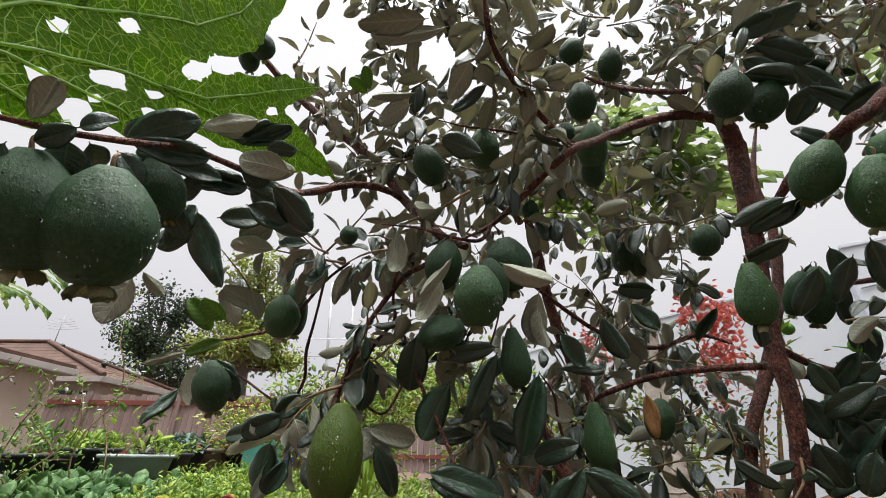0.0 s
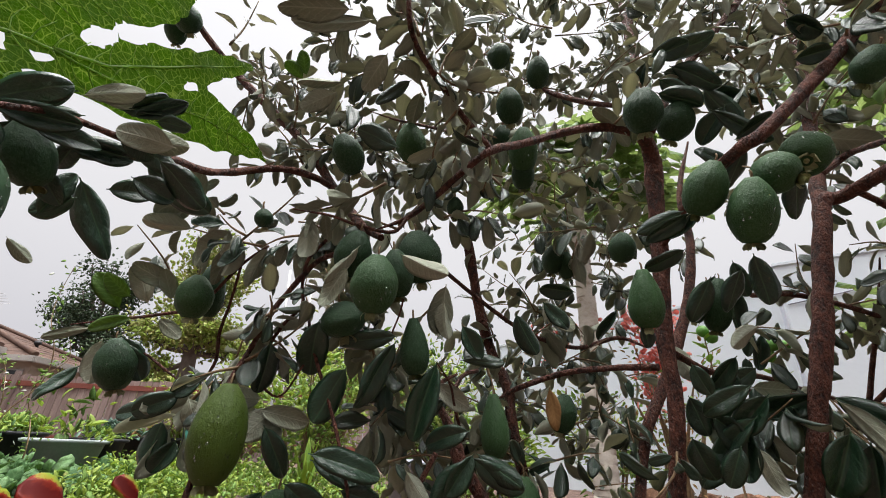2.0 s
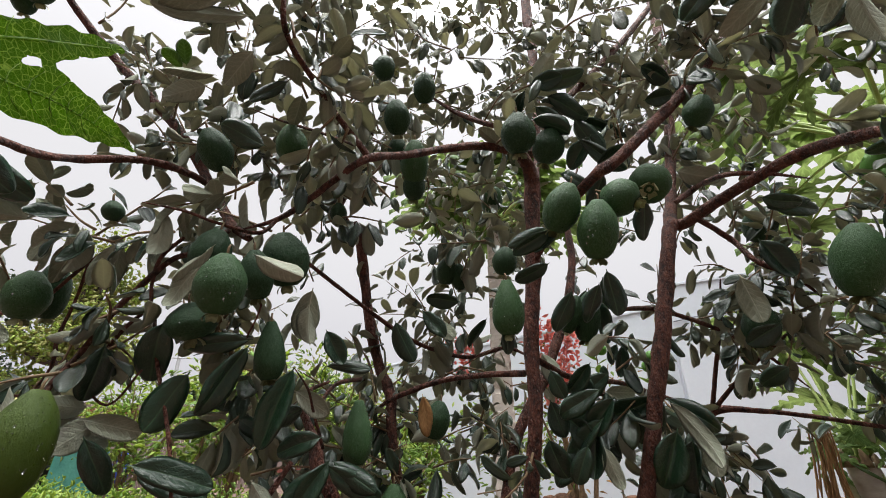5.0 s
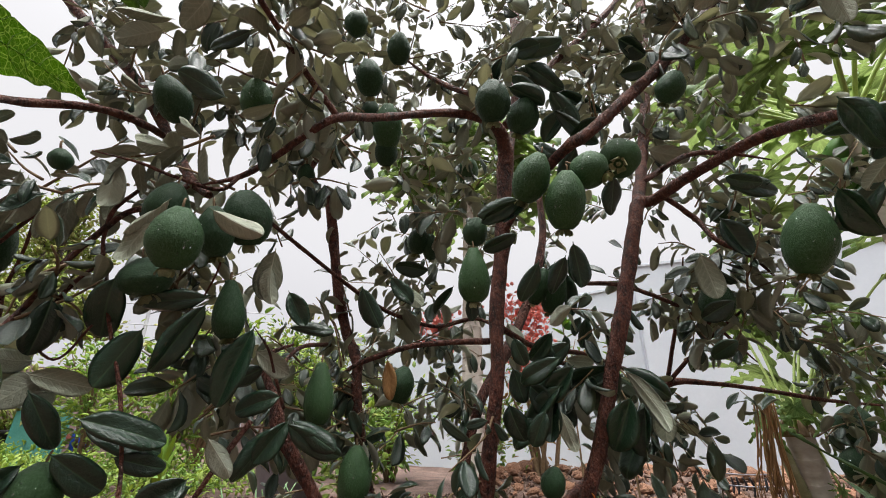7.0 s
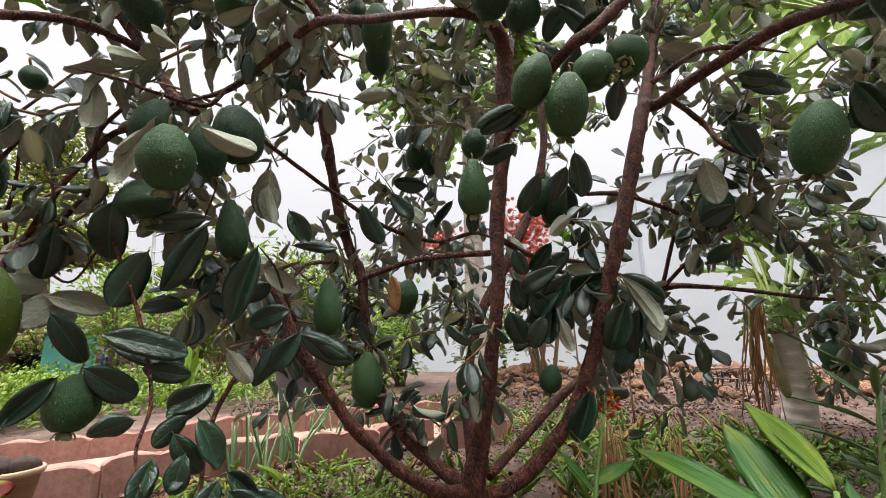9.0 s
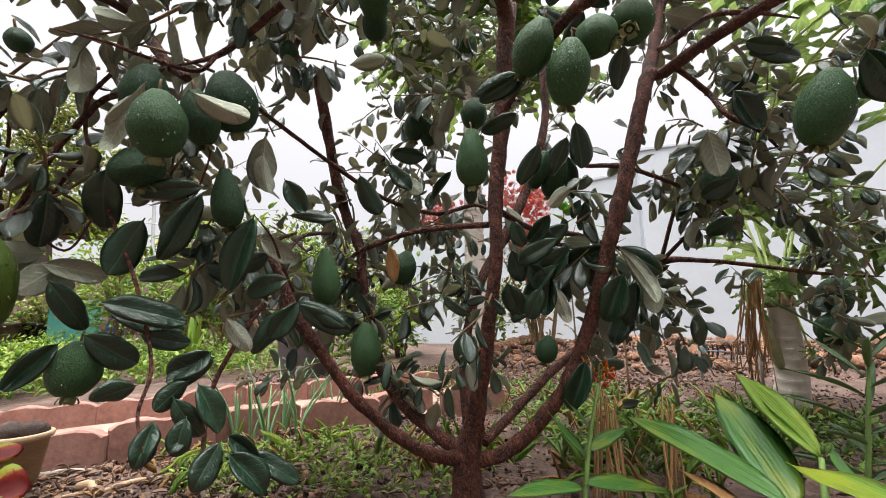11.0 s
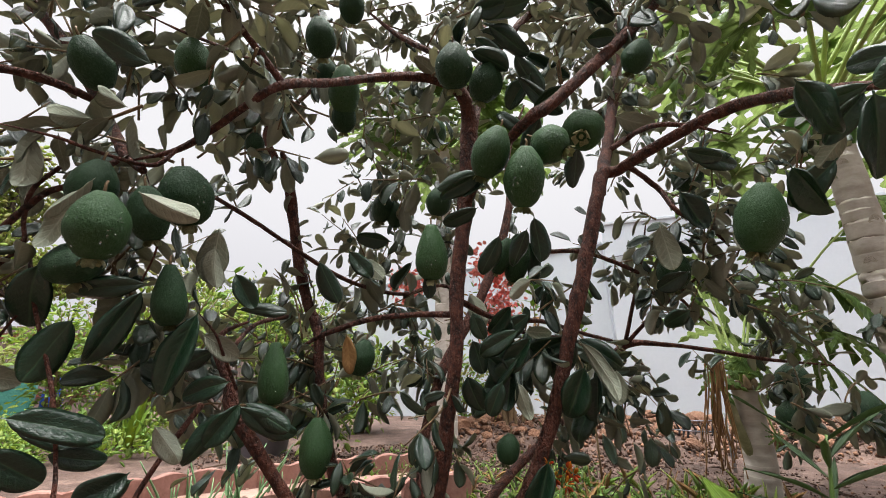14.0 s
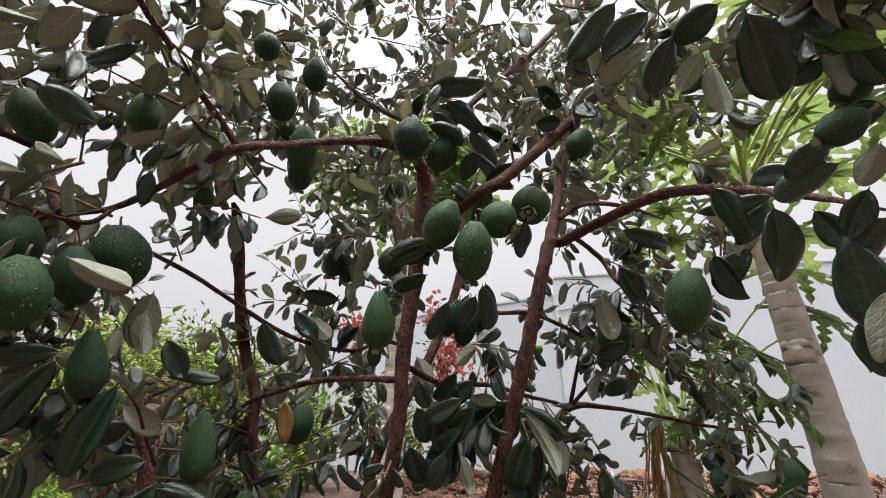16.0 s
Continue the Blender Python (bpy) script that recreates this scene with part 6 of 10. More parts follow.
twig(-0.142, 0.620, 0.584, -0.286, 0.660, 0.628, 4, 0.065, True)
twig(-0.050, 0.560, 0.581, -0.133, 0.600, 0.575, 4, 0.060, True)
twig(0.044, 0.500, 0.637, -0.051, 0.520, 0.594, 4, 0.060, True)
twig(0.089, 0.500, 0.800, 0.016, 0.450, 0.870, 5, 0.065, True)
twig(0.143, 0.600, 0.897, 0.261, 0.650, 1.140, 5, 0.060, True)
twig(-0.112, 0.800, 1.072, -0.163, 0.900, 1.460, 6, 0.055, True)
twig(-0.277, 0.600, 0.976, -0.252, 0.600, 1.103, 3, 0.050, True)
twig(0.865, 0.500, 1.049, 1.113, 0.500, 1.259, 5, 0.060, True)
twig(0.141, 0.788, 1.368, 0.262, 0.820, 1.340, 4, 0.051)
twig(0.041, 0.621, 1.151, 0.126, 0.597, 1.193, 5, 0.067)
twig(-0.015, 0.657, 1.018, -0.095, 0.669, 0.972, 3, 0.062)
twig(0.038, 0.669, 1.035, -0.020, 0.663, 0.966, 4, 0.053)
twig(0.012, 0.748, 1.028, -0.070, 0.738, 1.095, 6, 0.056)
twig(-0.043, 0.746, 1.400, -0.022, 0.720, 1.474, 6, 0.052)
twig(-0.060, 0.598, 1.128, -0.043, 0.512, 1.132, 5, 0.056)
twig(-0.170, 0.687, 1.368, -0.054, 0.637, 1.385, 5, 0.055)
twig(0.073, 0.599, 0.969, 0.129, 0.524, 0.980, 6, 0.070)
twig(0.079, 0.605, 0.997, 0.086, 0.510, 1.019, 6, 0.052)
twig(-0.103, 0.832, 1.224, -0.137, 0.870, 1.106, 3, 0.059)
twig(0.057, 0.560, 1.154, 0.178, 0.536, 1.220, 5, 0.071)
twig(0.046, 0.791, 1.466, -0.029, 0.813, 1.469, 6, 0.058)
twig(-0.141, 0.672, 1.224, -0.107, 0.589, 1.235, 3, 0.071)
twig(-0.091, 0.742, 1.110, -0.079, 0.708, 1.192, 3, 0.061)
twig(0.138, 0.807, 1.292, 0.197, 0.818, 1.216, 5, 0.060)
twig(0.009, 0.738, 1.294, 0.091, 0.667, 1.348, 4, 0.061)
twig(-0.138, 0.784, 1.259, -0.173, 0.726, 1.286, 4, 0.051)
twig(-0.098, 0.575, 1.097, -0.140, 0.503, 1.080, 4, 0.049)
twig(-0.095, 0.662, 1.207, -0.119, 0.612, 1.231, 5, 0.057)
twig(0.067, 0.636, 1.371, 0.083, 0.525, 1.393, 3, 0.065)
twig(0.041, 0.794, 1.449, 0.055, 0.705, 1.465, 3, 0.055)
twig(-0.091, 0.647, 1.086, -0.141, 0.623, 1.026, 3, 0.049)
twig(-0.161, 0.808, 1.357, -0.219, 0.732, 1.416, 4, 0.061)
twig(-0.122, 0.657, 1.236, -0.166, 0.640, 1.307, 5, 0.061)
twig(-0.079, 0.684, 1.040, -0.143, 0.617, 1.127, 3, 0.056)
twig(-0.042, 0.729, 1.353, 0.038, 0.704, 1.340, 6, 0.071)
twig(-0.009, 0.794, 1.544, 0.033, 0.706, 1.549, 3, 0.049)
twig(0.005, 0.815, 1.336, 0.021, 0.728, 1.367, 5, 0.066)
twig(0.767, 1.266, 2.218, 0.848, 1.191, 2.266, 3, 0.063)
twig(0.451, 1.282, 2.474, 0.493, 1.192, 2.473, 5, 0.070)
twig(0.250, 0.927, 1.253, 0.258, 0.863, 1.370, 3, 0.067)
twig(0.378, 1.058, 2.265, 0.405, 0.974, 2.287, 3, 0.063)
twig(0.470, 1.082, 1.738, 0.560, 1.008, 1.767, 3, 0.061)
twig(0.702, 1.115, 1.998, 0.587, 1.067, 2.014, 3, 0.067)
twig(0.620, 1.359, 1.684, 0.602, 1.328, 1.799, 3, 0.055)
twig(0.720, 1.227, 2.581, 0.828, 1.267, 2.558, 4, 0.060)
twig(0.172, 0.939, 1.858, 0.090, 0.876, 1.891, 3, 0.064)
twig(0.375, 1.070, 1.461, 0.324, 1.012, 1.503, 5, 0.054)
twig(0.204, 1.258, 2.150, 0.098, 1.189, 2.147, 4, 0.050)
twig(0.428, 1.159, 2.211, 0.324, 1.148, 2.243, 6, 0.058)
twig(0.477, 1.333, 2.018, 0.383, 1.310, 2.028, 5, 0.052)
twig(0.136, 1.094, 2.106, 0.157, 1.020, 2.166, 5, 0.065)
twig(0.187, 1.284, 1.941, 0.261, 1.179, 1.996, 6, 0.063)
twig(0.869, 1.188, 2.326, 0.776, 1.115, 2.365, 4, 0.051)
twig(0.383, 1.232, 2.067, 0.375, 1.149, 2.122, 5, 0.068)
twig(0.784, 1.347, 1.876, 0.656, 1.405, 1.820, 3, 0.068)
twig(0.225, 0.821, 1.496, 0.105, 0.918, 1.502, 3, 0.054)
twig(0.551, 0.704, 1.312, 0.573, 0.576, 1.321, 6, 0.071)
twig(0.943, 1.232, 2.661, 0.894, 1.151, 2.698, 3, 0.067)
twig(0.636, 0.837, 1.274, 0.730, 0.809, 1.273, 3, 0.062)
twig(0.364, 1.294, 2.187, 0.467, 1.269, 2.134, 6, 0.072)
twig(0.264, 0.802, 1.182, 0.121, 0.755, 1.194, 6, 0.069)
twig(0.247, 0.790, 1.357, 0.212, 0.767, 1.426, 4, 0.057)
twig(0.135, 1.021, 1.832, 0.094, 0.946, 1.849, 6, 0.048)
twig(0.471, 1.119, 1.348, 0.443, 1.026, 1.450, 3, 0.049)
twig(0.368, 1.004, 1.369, 0.483, 0.966, 1.400, 3, 0.053)
twig(0.453, 1.269, 1.712, 0.330, 1.230, 1.766, 6, 0.048)
twig(0.641, 0.937, 1.949, 0.670, 0.858, 1.933, 5, 0.053)
twig(0.399, 1.029, 1.898, 0.492, 1.046, 1.897, 3, 0.066)
twig(0.735, 1.181, 2.500, 0.694, 1.159, 2.547, 6, 0.071)
twig(0.466, 0.866, 1.814, 0.493, 0.790, 1.909, 3, 0.048)
twig(0.566, 0.792, 1.778, 0.499, 0.724, 1.810, 3, 0.055)
twig(0.189, 0.913, 1.547, 0.262, 0.824, 1.614, 6, 0.071)
twig(0.261, 0.884, 1.385, 0.239, 0.806, 1.451, 3, 0.048)
twig(0.644, 1.053, 1.833, 0.571, 1.022, 1.922, 3, 0.067)
twig(0.329, 1.319, 1.774, 0.198, 1.270, 1.777, 3, 0.070)
twig(0.401, 1.199, 1.835, 0.329, 1.148, 1.952, 6, 0.055)
twig(0.216, 0.754, 0.996, 0.189, 0.676, 1.066, 5, 0.068)
twig(0.363, 1.019, 1.726, 0.283, 0.993, 1.695, 4, 0.062)
twig(0.163, 0.782, 1.126, 0.059, 0.740, 1.214, 6, 0.067)
twig(0.747, 1.280, 2.382, 0.797, 1.197, 2.407, 4, 0.065)
twig(0.598, 1.341, 1.649, 0.466, 1.371, 1.729, 5, 0.061)
twig(0.115, 1.277, 2.510, 0.037, 1.257, 2.572, 3, 0.049)
twig(0.401, 1.072, 1.802, 0.300, 1.080, 1.844, 3, 0.065)
twig(0.598, 1.201, 2.542, 0.535, 1.167, 2.581, 3, 0.071)
twig(0.559, 0.984, 1.875, 0.488, 0.984, 1.948, 5, 0.060)
twig(0.593, 0.809, 1.457, 0.588, 0.735, 1.481, 4, 0.059)
twig(0.255, 1.148, 1.304, 0.148, 1.106, 1.316, 6, 0.052)
twig(0.408, 0.941, 1.195, 0.386, 0.892, 1.247, 6, 0.060)
twig(0.686, 0.868, 1.800, 0.616, 0.839, 1.822, 3, 0.053)
twig(1.055, 1.086, 1.650, 1.019, 1.046, 1.744, 3, 0.071)
twig(0.792, 0.969, 1.529, 0.725, 0.996, 1.561, 3, 0.067)
twig(1.169, 0.968, 2.187, 1.054, 0.989, 2.188, 5, 0.069)
twig(0.983, 0.969, 2.005, 0.891, 0.881, 2.044, 3, 0.071)
twig(1.279, 1.079, 1.645, 1.269, 1.027, 1.687, 4, 0.058)
twig(1.608, 1.174, 2.186, 1.518, 1.114, 2.232, 6, 0.050)
twig(1.524, 1.099, 2.587, 1.581, 1.078, 2.636, 6, 0.058)
twig(1.248, 1.382, 2.352, 1.272, 1.334, 2.438, 6, 0.064)
twig(1.203, 1.323, 2.741, 1.274, 1.248, 2.697, 5, 0.049)
twig(1.461, 1.038, 2.054, 1.347, 1.042, 2.108, 5, 0.059)
twig(0.831, 0.814, 1.406, 0.753, 0.775, 1.479, 3, 0.059)
twig(1.106, 1.168, 2.391, 1.077, 1.103, 2.469, 6, 0.051)
twig(1.190, 0.982, 2.128, 1.247, 0.957, 2.144, 3, 0.053)
twig(0.824, 1.063, 1.813, 0.906, 0.983, 1.847, 5, 0.049)
twig(0.904, 0.941, 1.726, 0.835, 0.948, 1.802, 5, 0.064)
twig(0.941, 0.751, 1.346, 0.847, 0.742, 1.449, 6, 0.068)
twig(1.523, 1.344, 2.490, 1.603, 1.330, 2.427, 3, 0.052)
twig(1.503, 1.264, 3.032, 1.487, 1.189, 3.084, 6, 0.071)
twig(1.183, 0.861, 2.023, 1.142, 0.820, 2.096, 6, 0.064)
twig(0.904, 0.899, 1.572, 0.983, 0.875, 1.557, 5, 0.058)
twig(0.923, 0.992, 1.613, 0.917, 0.932, 1.704, 6, 0.067)
twig(1.253, 1.095, 1.660, 1.185, 1.086, 1.679, 4, 0.051)
twig(1.339, 1.272, 2.371, 1.360, 1.202, 2.410, 3, 0.066)
twig(1.258, 1.052, 1.872, 1.206, 1.139, 1.910, 4, 0.048)
twig(1.100, 0.881, 1.340, 1.039, 0.901, 1.358, 3, 0.061)
twig(1.483, 1.007, 2.349, 1.519, 0.980, 2.398, 6, 0.052)
twig(1.531, 1.198, 1.820, 1.520, 1.140, 1.864, 6, 0.052)
twig(1.620, 1.091, 2.396, 1.552, 1.070, 2.427, 3, 0.069)
twig(1.325, 1.020, 1.683, 1.270, 1.102, 1.701, 6, 0.066)
twig(1.054, 1.215, 2.056, 1.199, 1.233, 2.038, 4, 0.057)
twig(0.811, 0.986, 1.688, 0.826, 0.918, 1.703, 3, 0.061)
twig(1.365, 1.233, 1.770, 1.319, 1.339, 1.791, 3, 0.060)
twig(1.103, 1.220, 1.669, 1.138, 1.174, 1.754, 5, 0.067)
twig(1.110, 1.145, 1.659, 1.132, 1.063, 1.706, 3, 0.054)
twig(1.095, 0.682, 1.155, 1.112, 0.605, 1.150, 5, 0.050)
twig(1.757, 0.794, 1.753, 1.747, 0.736, 1.832, 3, 0.070)
twig(2.210, 1.042, 1.775, 2.126, 1.030, 1.825, 6, 0.060)
twig(1.383, 0.718, 1.528, 1.357, 0.698, 1.601, 4, 0.069)
twig(1.522, 0.683, 1.401, 1.499, 0.635, 1.450, 4, 0.056)
twig(2.210, 0.804, 2.253, 2.145, 0.774, 2.274, 6, 0.056)
twig(2.185, 1.042, 2.127, 2.130, 1.040, 2.150, 5, 0.055)
twig(1.488, 0.887, 1.371, 1.556, 0.845, 1.402, 6, 0.064)
twig(1.748, 0.842, 1.814, 1.755, 0.797, 1.828, 3, 0.055)
twig(1.565, 0.916, 1.665, 1.494, 0.932, 1.656, 3, 0.062)
twig(2.568, 1.065, 2.852, 2.557, 1.013, 2.858, 6, 0.064)
twig(1.083, 0.723, 1.449, 1.056, 0.709, 1.541, 6, 0.063)
twig(2.176, 0.864, 2.222, 2.142, 0.881, 2.277, 3, 0.059)
twig(1.225, 0.803, 1.224, 1.252, 0.728, 1.252, 5, 0.051)
twig(1.733, 0.856, 1.524, 1.719, 0.794, 1.529, 6, 0.048)
twig(1.647, 0.738, 1.737, 1.644, 0.688, 1.708, 6, 0.049)
twig(1.636, 0.760, 1.458, 1.597, 0.752, 1.536, 3, 0.070)
twig(1.877, 0.802, 1.898, 1.884, 0.743, 1.848, 6, 0.049)
twig(2.146, 1.065, 2.479, 2.220, 1.062, 2.389, 5, 0.053)
twig(1.528, 0.705, 1.938, 1.534, 0.656, 1.922, 3, 0.063)
twig(1.782, 0.913, 1.444, 1.738, 0.852, 1.530, 5, 0.054)
twig(-0.308, 0.860, 1.117, -0.304, 0.776, 1.130, 5, 0.059)
twig(-0.365, 0.962, 1.302, -0.477, 0.958, 1.325, 4, 0.057)
twig(-0.224, 0.855, 1.126, -0.249, 0.775, 1.134, 4, 0.056)
twig(-0.263, 0.851, 0.999, -0.232, 0.743, 1.056, 5, 0.061)
twig(-0.282, 0.882, 1.147, -0.380, 0.843, 1.173, 4, 0.053)
twig(-0.129, 0.691, 0.789, -0.180, 0.659, 0.844, 4, 0.055)
twig(0.161, 0.968, 1.076, 0.074, 0.992, 1.095, 6, 0.053)
twig(0.033, 0.702, 0.820, -0.068, 0.664, 0.866, 3, 0.064)
twig(0.117, 0.978, 0.953, 0.132, 0.856, 1.060, 4, 0.064)
twig(-0.036, 0.788, 0.882, -0.044, 0.726, 0.988, 4, 0.053)
twig(0.073, 0.897, 0.875, 0.194, 0.846, 0.894, 3, 0.053)
twig(0.153, 0.931, 1.021, 0.067, 0.979, 0.987, 5, 0.065)
twig(0.103, 0.692, 0.896, 0.175, 0.630, 0.929, 6, 0.057)
twig(0.312, 0.957, 1.020, 0.193, 0.939, 1.145, 3, 0.066)
twig(0.237, 0.618, 0.721, 0.167, 0.583, 0.818, 5, 0.058)
twig(0.187, 0.665, 0.731, 0.096, 0.662, 0.809, 4, 0.062)
twig(0.181, 0.713, 0.764, 0.028, 0.712, 0.836, 4, 0.066)
twig(0.054, 0.777, 0.721, 0.117, 0.770, 0.850, 5, 0.065)
twig(-0.045, 0.649, 0.805, -0.124, 0.599, 0.752, 4, 0.048)
twig(0.144, 0.656, 0.719, 0.161, 0.571, 0.760, 3, 0.068)
twig(0.037, 0.648, 0.808, 0.048, 0.644, 0.906, 5, 0.065)
twig(0.276, 0.797, 0.875, 0.148, 0.791, 0.922, 3, 0.066)
twig(0.069, 0.996, 1.156, -0.005, 0.998, 1.231, 4, 0.067)
twig(-0.060, 0.827, 0.803, -0.102, 0.743, 0.911, 5, 0.058)
twig(-0.055, 0.726, 0.794, -0.048, 0.625, 0.884, 5, 0.066)
twig(0.293, 0.824, 1.015, 0.362, 0.774, 1.063, 5, 0.049)
twig(0.135, 0.640, 0.670, 0.236, 0.605, 0.664, 5, 0.071)
twig(-0.115, 0.770, 0.708, -0.048, 0.775, 0.683, 6, 0.066)
twig(0.186, 0.723, 0.941, 0.291, 0.710, 0.884, 5, 0.055)
twig(0.061, 0.603, 0.622, -0.053, 0.603, 0.646, 6, 0.050)
twig(0.031, 0.997, 1.126, -0.050, 0.991, 1.129, 6, 0.061)
twig(0.136, 0.809, 0.815, 0.056, 0.741, 0.850, 3, 0.049)
twig(0.100, 0.984, 1.006, 0.007, 1.065, 0.965, 5, 0.053)
twig(0.543, 0.841, 0.862, 0.491, 0.872, 0.941, 5, 0.072)
twig(0.500, 1.081, 0.926, 0.522, 1.039, 0.995, 4, 0.053)
twig(0.447, 1.113, 1.199, 0.495, 1.054, 1.249, 6, 0.062)
twig(0.576, 0.898, 0.914, 0.623, 0.801, 0.932, 6, 0.056)
twig(0.814, 1.361, 1.029, 0.873, 1.244, 1.082, 5, 0.064)
twig(0.495, 1.111, 1.094, 0.362, 1.161, 1.151, 6, 0.060)
twig(0.475, 1.047, 1.065, 0.624, 0.993, 1.083, 3, 0.056)
twig(0.424, 1.346, 1.010, 0.345, 1.417, 0.951, 3, 0.058)
twig(0.363, 0.868, 0.944, 0.334, 0.871, 1.039, 4, 0.056)
twig(0.567, 1.269, 1.222, 0.677, 1.244, 1.289, 3, 0.066)
twig(0.479, 1.098, 1.181, 0.612, 1.062, 1.092, 4, 0.063)
twig(0.578, 1.208, 1.085, 0.684, 1.174, 1.139, 3, 0.067)
twig(0.605, 1.050, 1.117, 0.546, 0.979, 1.156, 5, 0.065)
twig(0.724, 1.319, 0.995, 0.856, 1.307, 1.003, 3, 0.065)
twig(0.372, 0.897, 0.904, 0.445, 0.929, 0.798, 6, 0.056)
twig(0.536, 1.387, 1.270, 0.568, 1.304, 1.370, 4, 0.054)
twig(0.394, 1.149, 1.196, 0.531, 1.146, 1.223, 4, 0.060)
twig(0.480, 1.023, 0.968, 0.436, 0.963, 1.094, 3, 0.068)
twig(0.751, 1.178, 0.955, 0.832, 1.145, 0.941, 3, 0.056)
twig(0.435, 1.249, 0.947, 0.344, 1.200, 1.053, 4, 0.059)
twig(0.815, 1.239, 1.262, 0.755, 1.212, 1.357, 5, 0.051)
twig(0.384, 1.021, 0.950, 0.376, 0.916, 1.039, 6, 0.063)
twig(0.444, 1.252, 1.319, 0.419, 1.230, 1.443, 6, 0.064)
twig(0.487, 0.996, 0.828, 0.475, 0.941, 0.923, 3, 0.071)
twig(0.490, 0.813, 0.776, 0.369, 0.886, 0.787, 6, 0.070)
twig(-0.339, 0.782, 0.569, -0.374, 0.686, 0.636, 3, 0.050)
twig(-0.208, 0.696, 0.623, -0.123, 0.683, 0.726, 5, 0.057)
twig(-0.018, 0.900, 0.693, -0.089, 0.875, 0.676, 3, 0.066)
twig(0.124, 0.682, 0.524, 0.060, 0.758, 0.429, 4, 0.048)
twig(0.436, 1.229, 0.603, 0.468, 1.188, 0.729, 6, 0.061)
twig(0.514, 1.112, 0.522, 0.411, 1.172, 0.567, 3, 0.063)
twig(0.388, 0.893, 0.305, 0.445, 0.822, 0.319, 4, 0.063)
twig(0.545, 1.019, 0.351, 0.481, 1.079, 0.354, 4, 0.059)
twig(0.358, 1.271, 0.520, 0.451, 1.293, 0.610, 4, 0.069)
twig(0.271, 1.131, 0.396, 0.282, 1.180, 0.329, 6, 0.053)
twig(0.297, 1.042, 0.407, 0.436, 0.987, 0.412, 5, 0.061)
twig(0.461, 0.940, 0.511, 0.575, 0.911, 0.467, 5, 0.052)
twig(0.365, 0.962, 0.550, 0.441, 0.928, 0.619, 5, 0.072)
twig(0.604, 1.259, 0.241, 0.715, 1.171, 0.261, 4, 0.054)
twig(0.610, 1.235, 0.575, 0.723, 1.211, 0.697, 6, 0.067)
twig(0.280, 0.923, 0.533, 0.221, 0.908, 0.676, 4, 0.065)
twig(0.457, 1.079, 0.511, 0.564, 0.986, 0.569, 5, 0.067)
twig(0.453, 1.273, 0.457, 0.372, 1.302, 0.544, 6, 0.068)
twig(0.280, 0.964, 0.444, 0.200, 0.998, 0.575, 5, 0.056)
twig(0.516, 0.966, 0.401, 0.506, 0.923, 0.473, 3, 0.053)
twig(0.257, 0.909, 0.369, 0.336, 0.900, 0.489, 5, 0.065)
twig(0.515, 1.040, 0.531, 0.417, 1.076, 0.500, 3, 0.051)
twig(0.708, 1.226, 0.524, 0.795, 1.157, 0.522, 4, 0.059)
twig(0.394, 1.124, 0.266, 0.328, 1.105, 0.326, 6, 0.068)
twig(0.516, 1.128, 0.384, 0.641, 1.089, 0.446, 3, 0.061)
twig(0.455, 1.093, 0.582, 0.507, 1.086, 0.701, 5, 0.056)
twig(0.314, 1.099, 0.379, 0.401, 1.079, 0.419, 6, 0.067)
twig(0.392, 1.249, 0.395, 0.446, 1.250, 0.462, 4, 0.070)
twig(0.428, 1.104, 0.667, 0.357, 1.085, 0.765, 4, 0.072)
twig(0.594, 1.347, 0.810, 0.602, 1.262, 0.871, 5, 0.072)
twig(0.462, 1.159, 0.679, 0.301, 1.201, 0.706, 3, 0.051)
twig(0.500, 1.061, 0.652, 0.557, 1.081, 0.592, 3, 0.061)
twig(0.746, 1.339, 0.939, 0.701, 1.255, 1.068, 5, 0.060)
twig(0.483, 1.381, 0.963, 0.536, 1.275, 1.049, 5, 0.058)
twig(0.604, 1.305, 0.906, 0.566, 1.279, 1.052, 6, 0.068)
twig(0.759, 1.356, 0.896, 0.759, 1.245, 1.015, 6, 0.053)
twig(0.447, 1.241, 0.752, 0.315, 1.235, 0.829, 4, 0.052)
twig(0.622, 1.090, 0.707, 0.621, 1.031, 0.851, 3, 0.072)
twig(0.520, 1.219, 0.754, 0.499, 1.282, 0.670, 5, 0.057)
twig(0.670, 1.076, 0.709, 0.612, 1.041, 0.762, 6, 0.062)
twig(1.157, 0.705, 0.776, 1.182, 0.670, 0.731, 4, 0.056)
twig(1.292, 0.927, 1.253, 1.409, 0.956, 1.181, 4, 0.064)
twig(1.728, 1.048, 1.357, 1.762, 0.997, 1.407, 3, 0.065)
twig(1.283, 0.761, 1.066, 1.264, 0.698, 1.114, 5, 0.069)
twig(1.115, 0.932, 1.368, 1.067, 0.868, 1.393, 6, 0.059)
twig(1.296, 0.844, 1.040, 1.354, 0.875, 0.974, 3, 0.052)
twig(1.071, 0.839, 0.869, 1.071, 0.777, 0.892, 3, 0.053)
twig(1.126, 1.026, 1.007, 1.049, 1.050, 1.036, 6, 0.068)
twig(0.939, 0.750, 1.030, 0.997, 0.660, 1.028, 4, 0.065)
twig(1.574, 0.957, 1.326, 1.524, 1.017, 1.347, 4, 0.053)
twig(1.644, 1.025, 0.949, 1.638, 1.051, 1.010, 5, 0.061)
twig(1.309, 1.070, 1.318, 1.414, 1.050, 1.322, 5, 0.060)
twig(1.275, 0.946, 1.041, 1.312, 0.909, 1.137, 3, 0.067)
twig(1.211, 0.779, 0.889, 1.232, 0.764, 0.997, 4, 0.053)
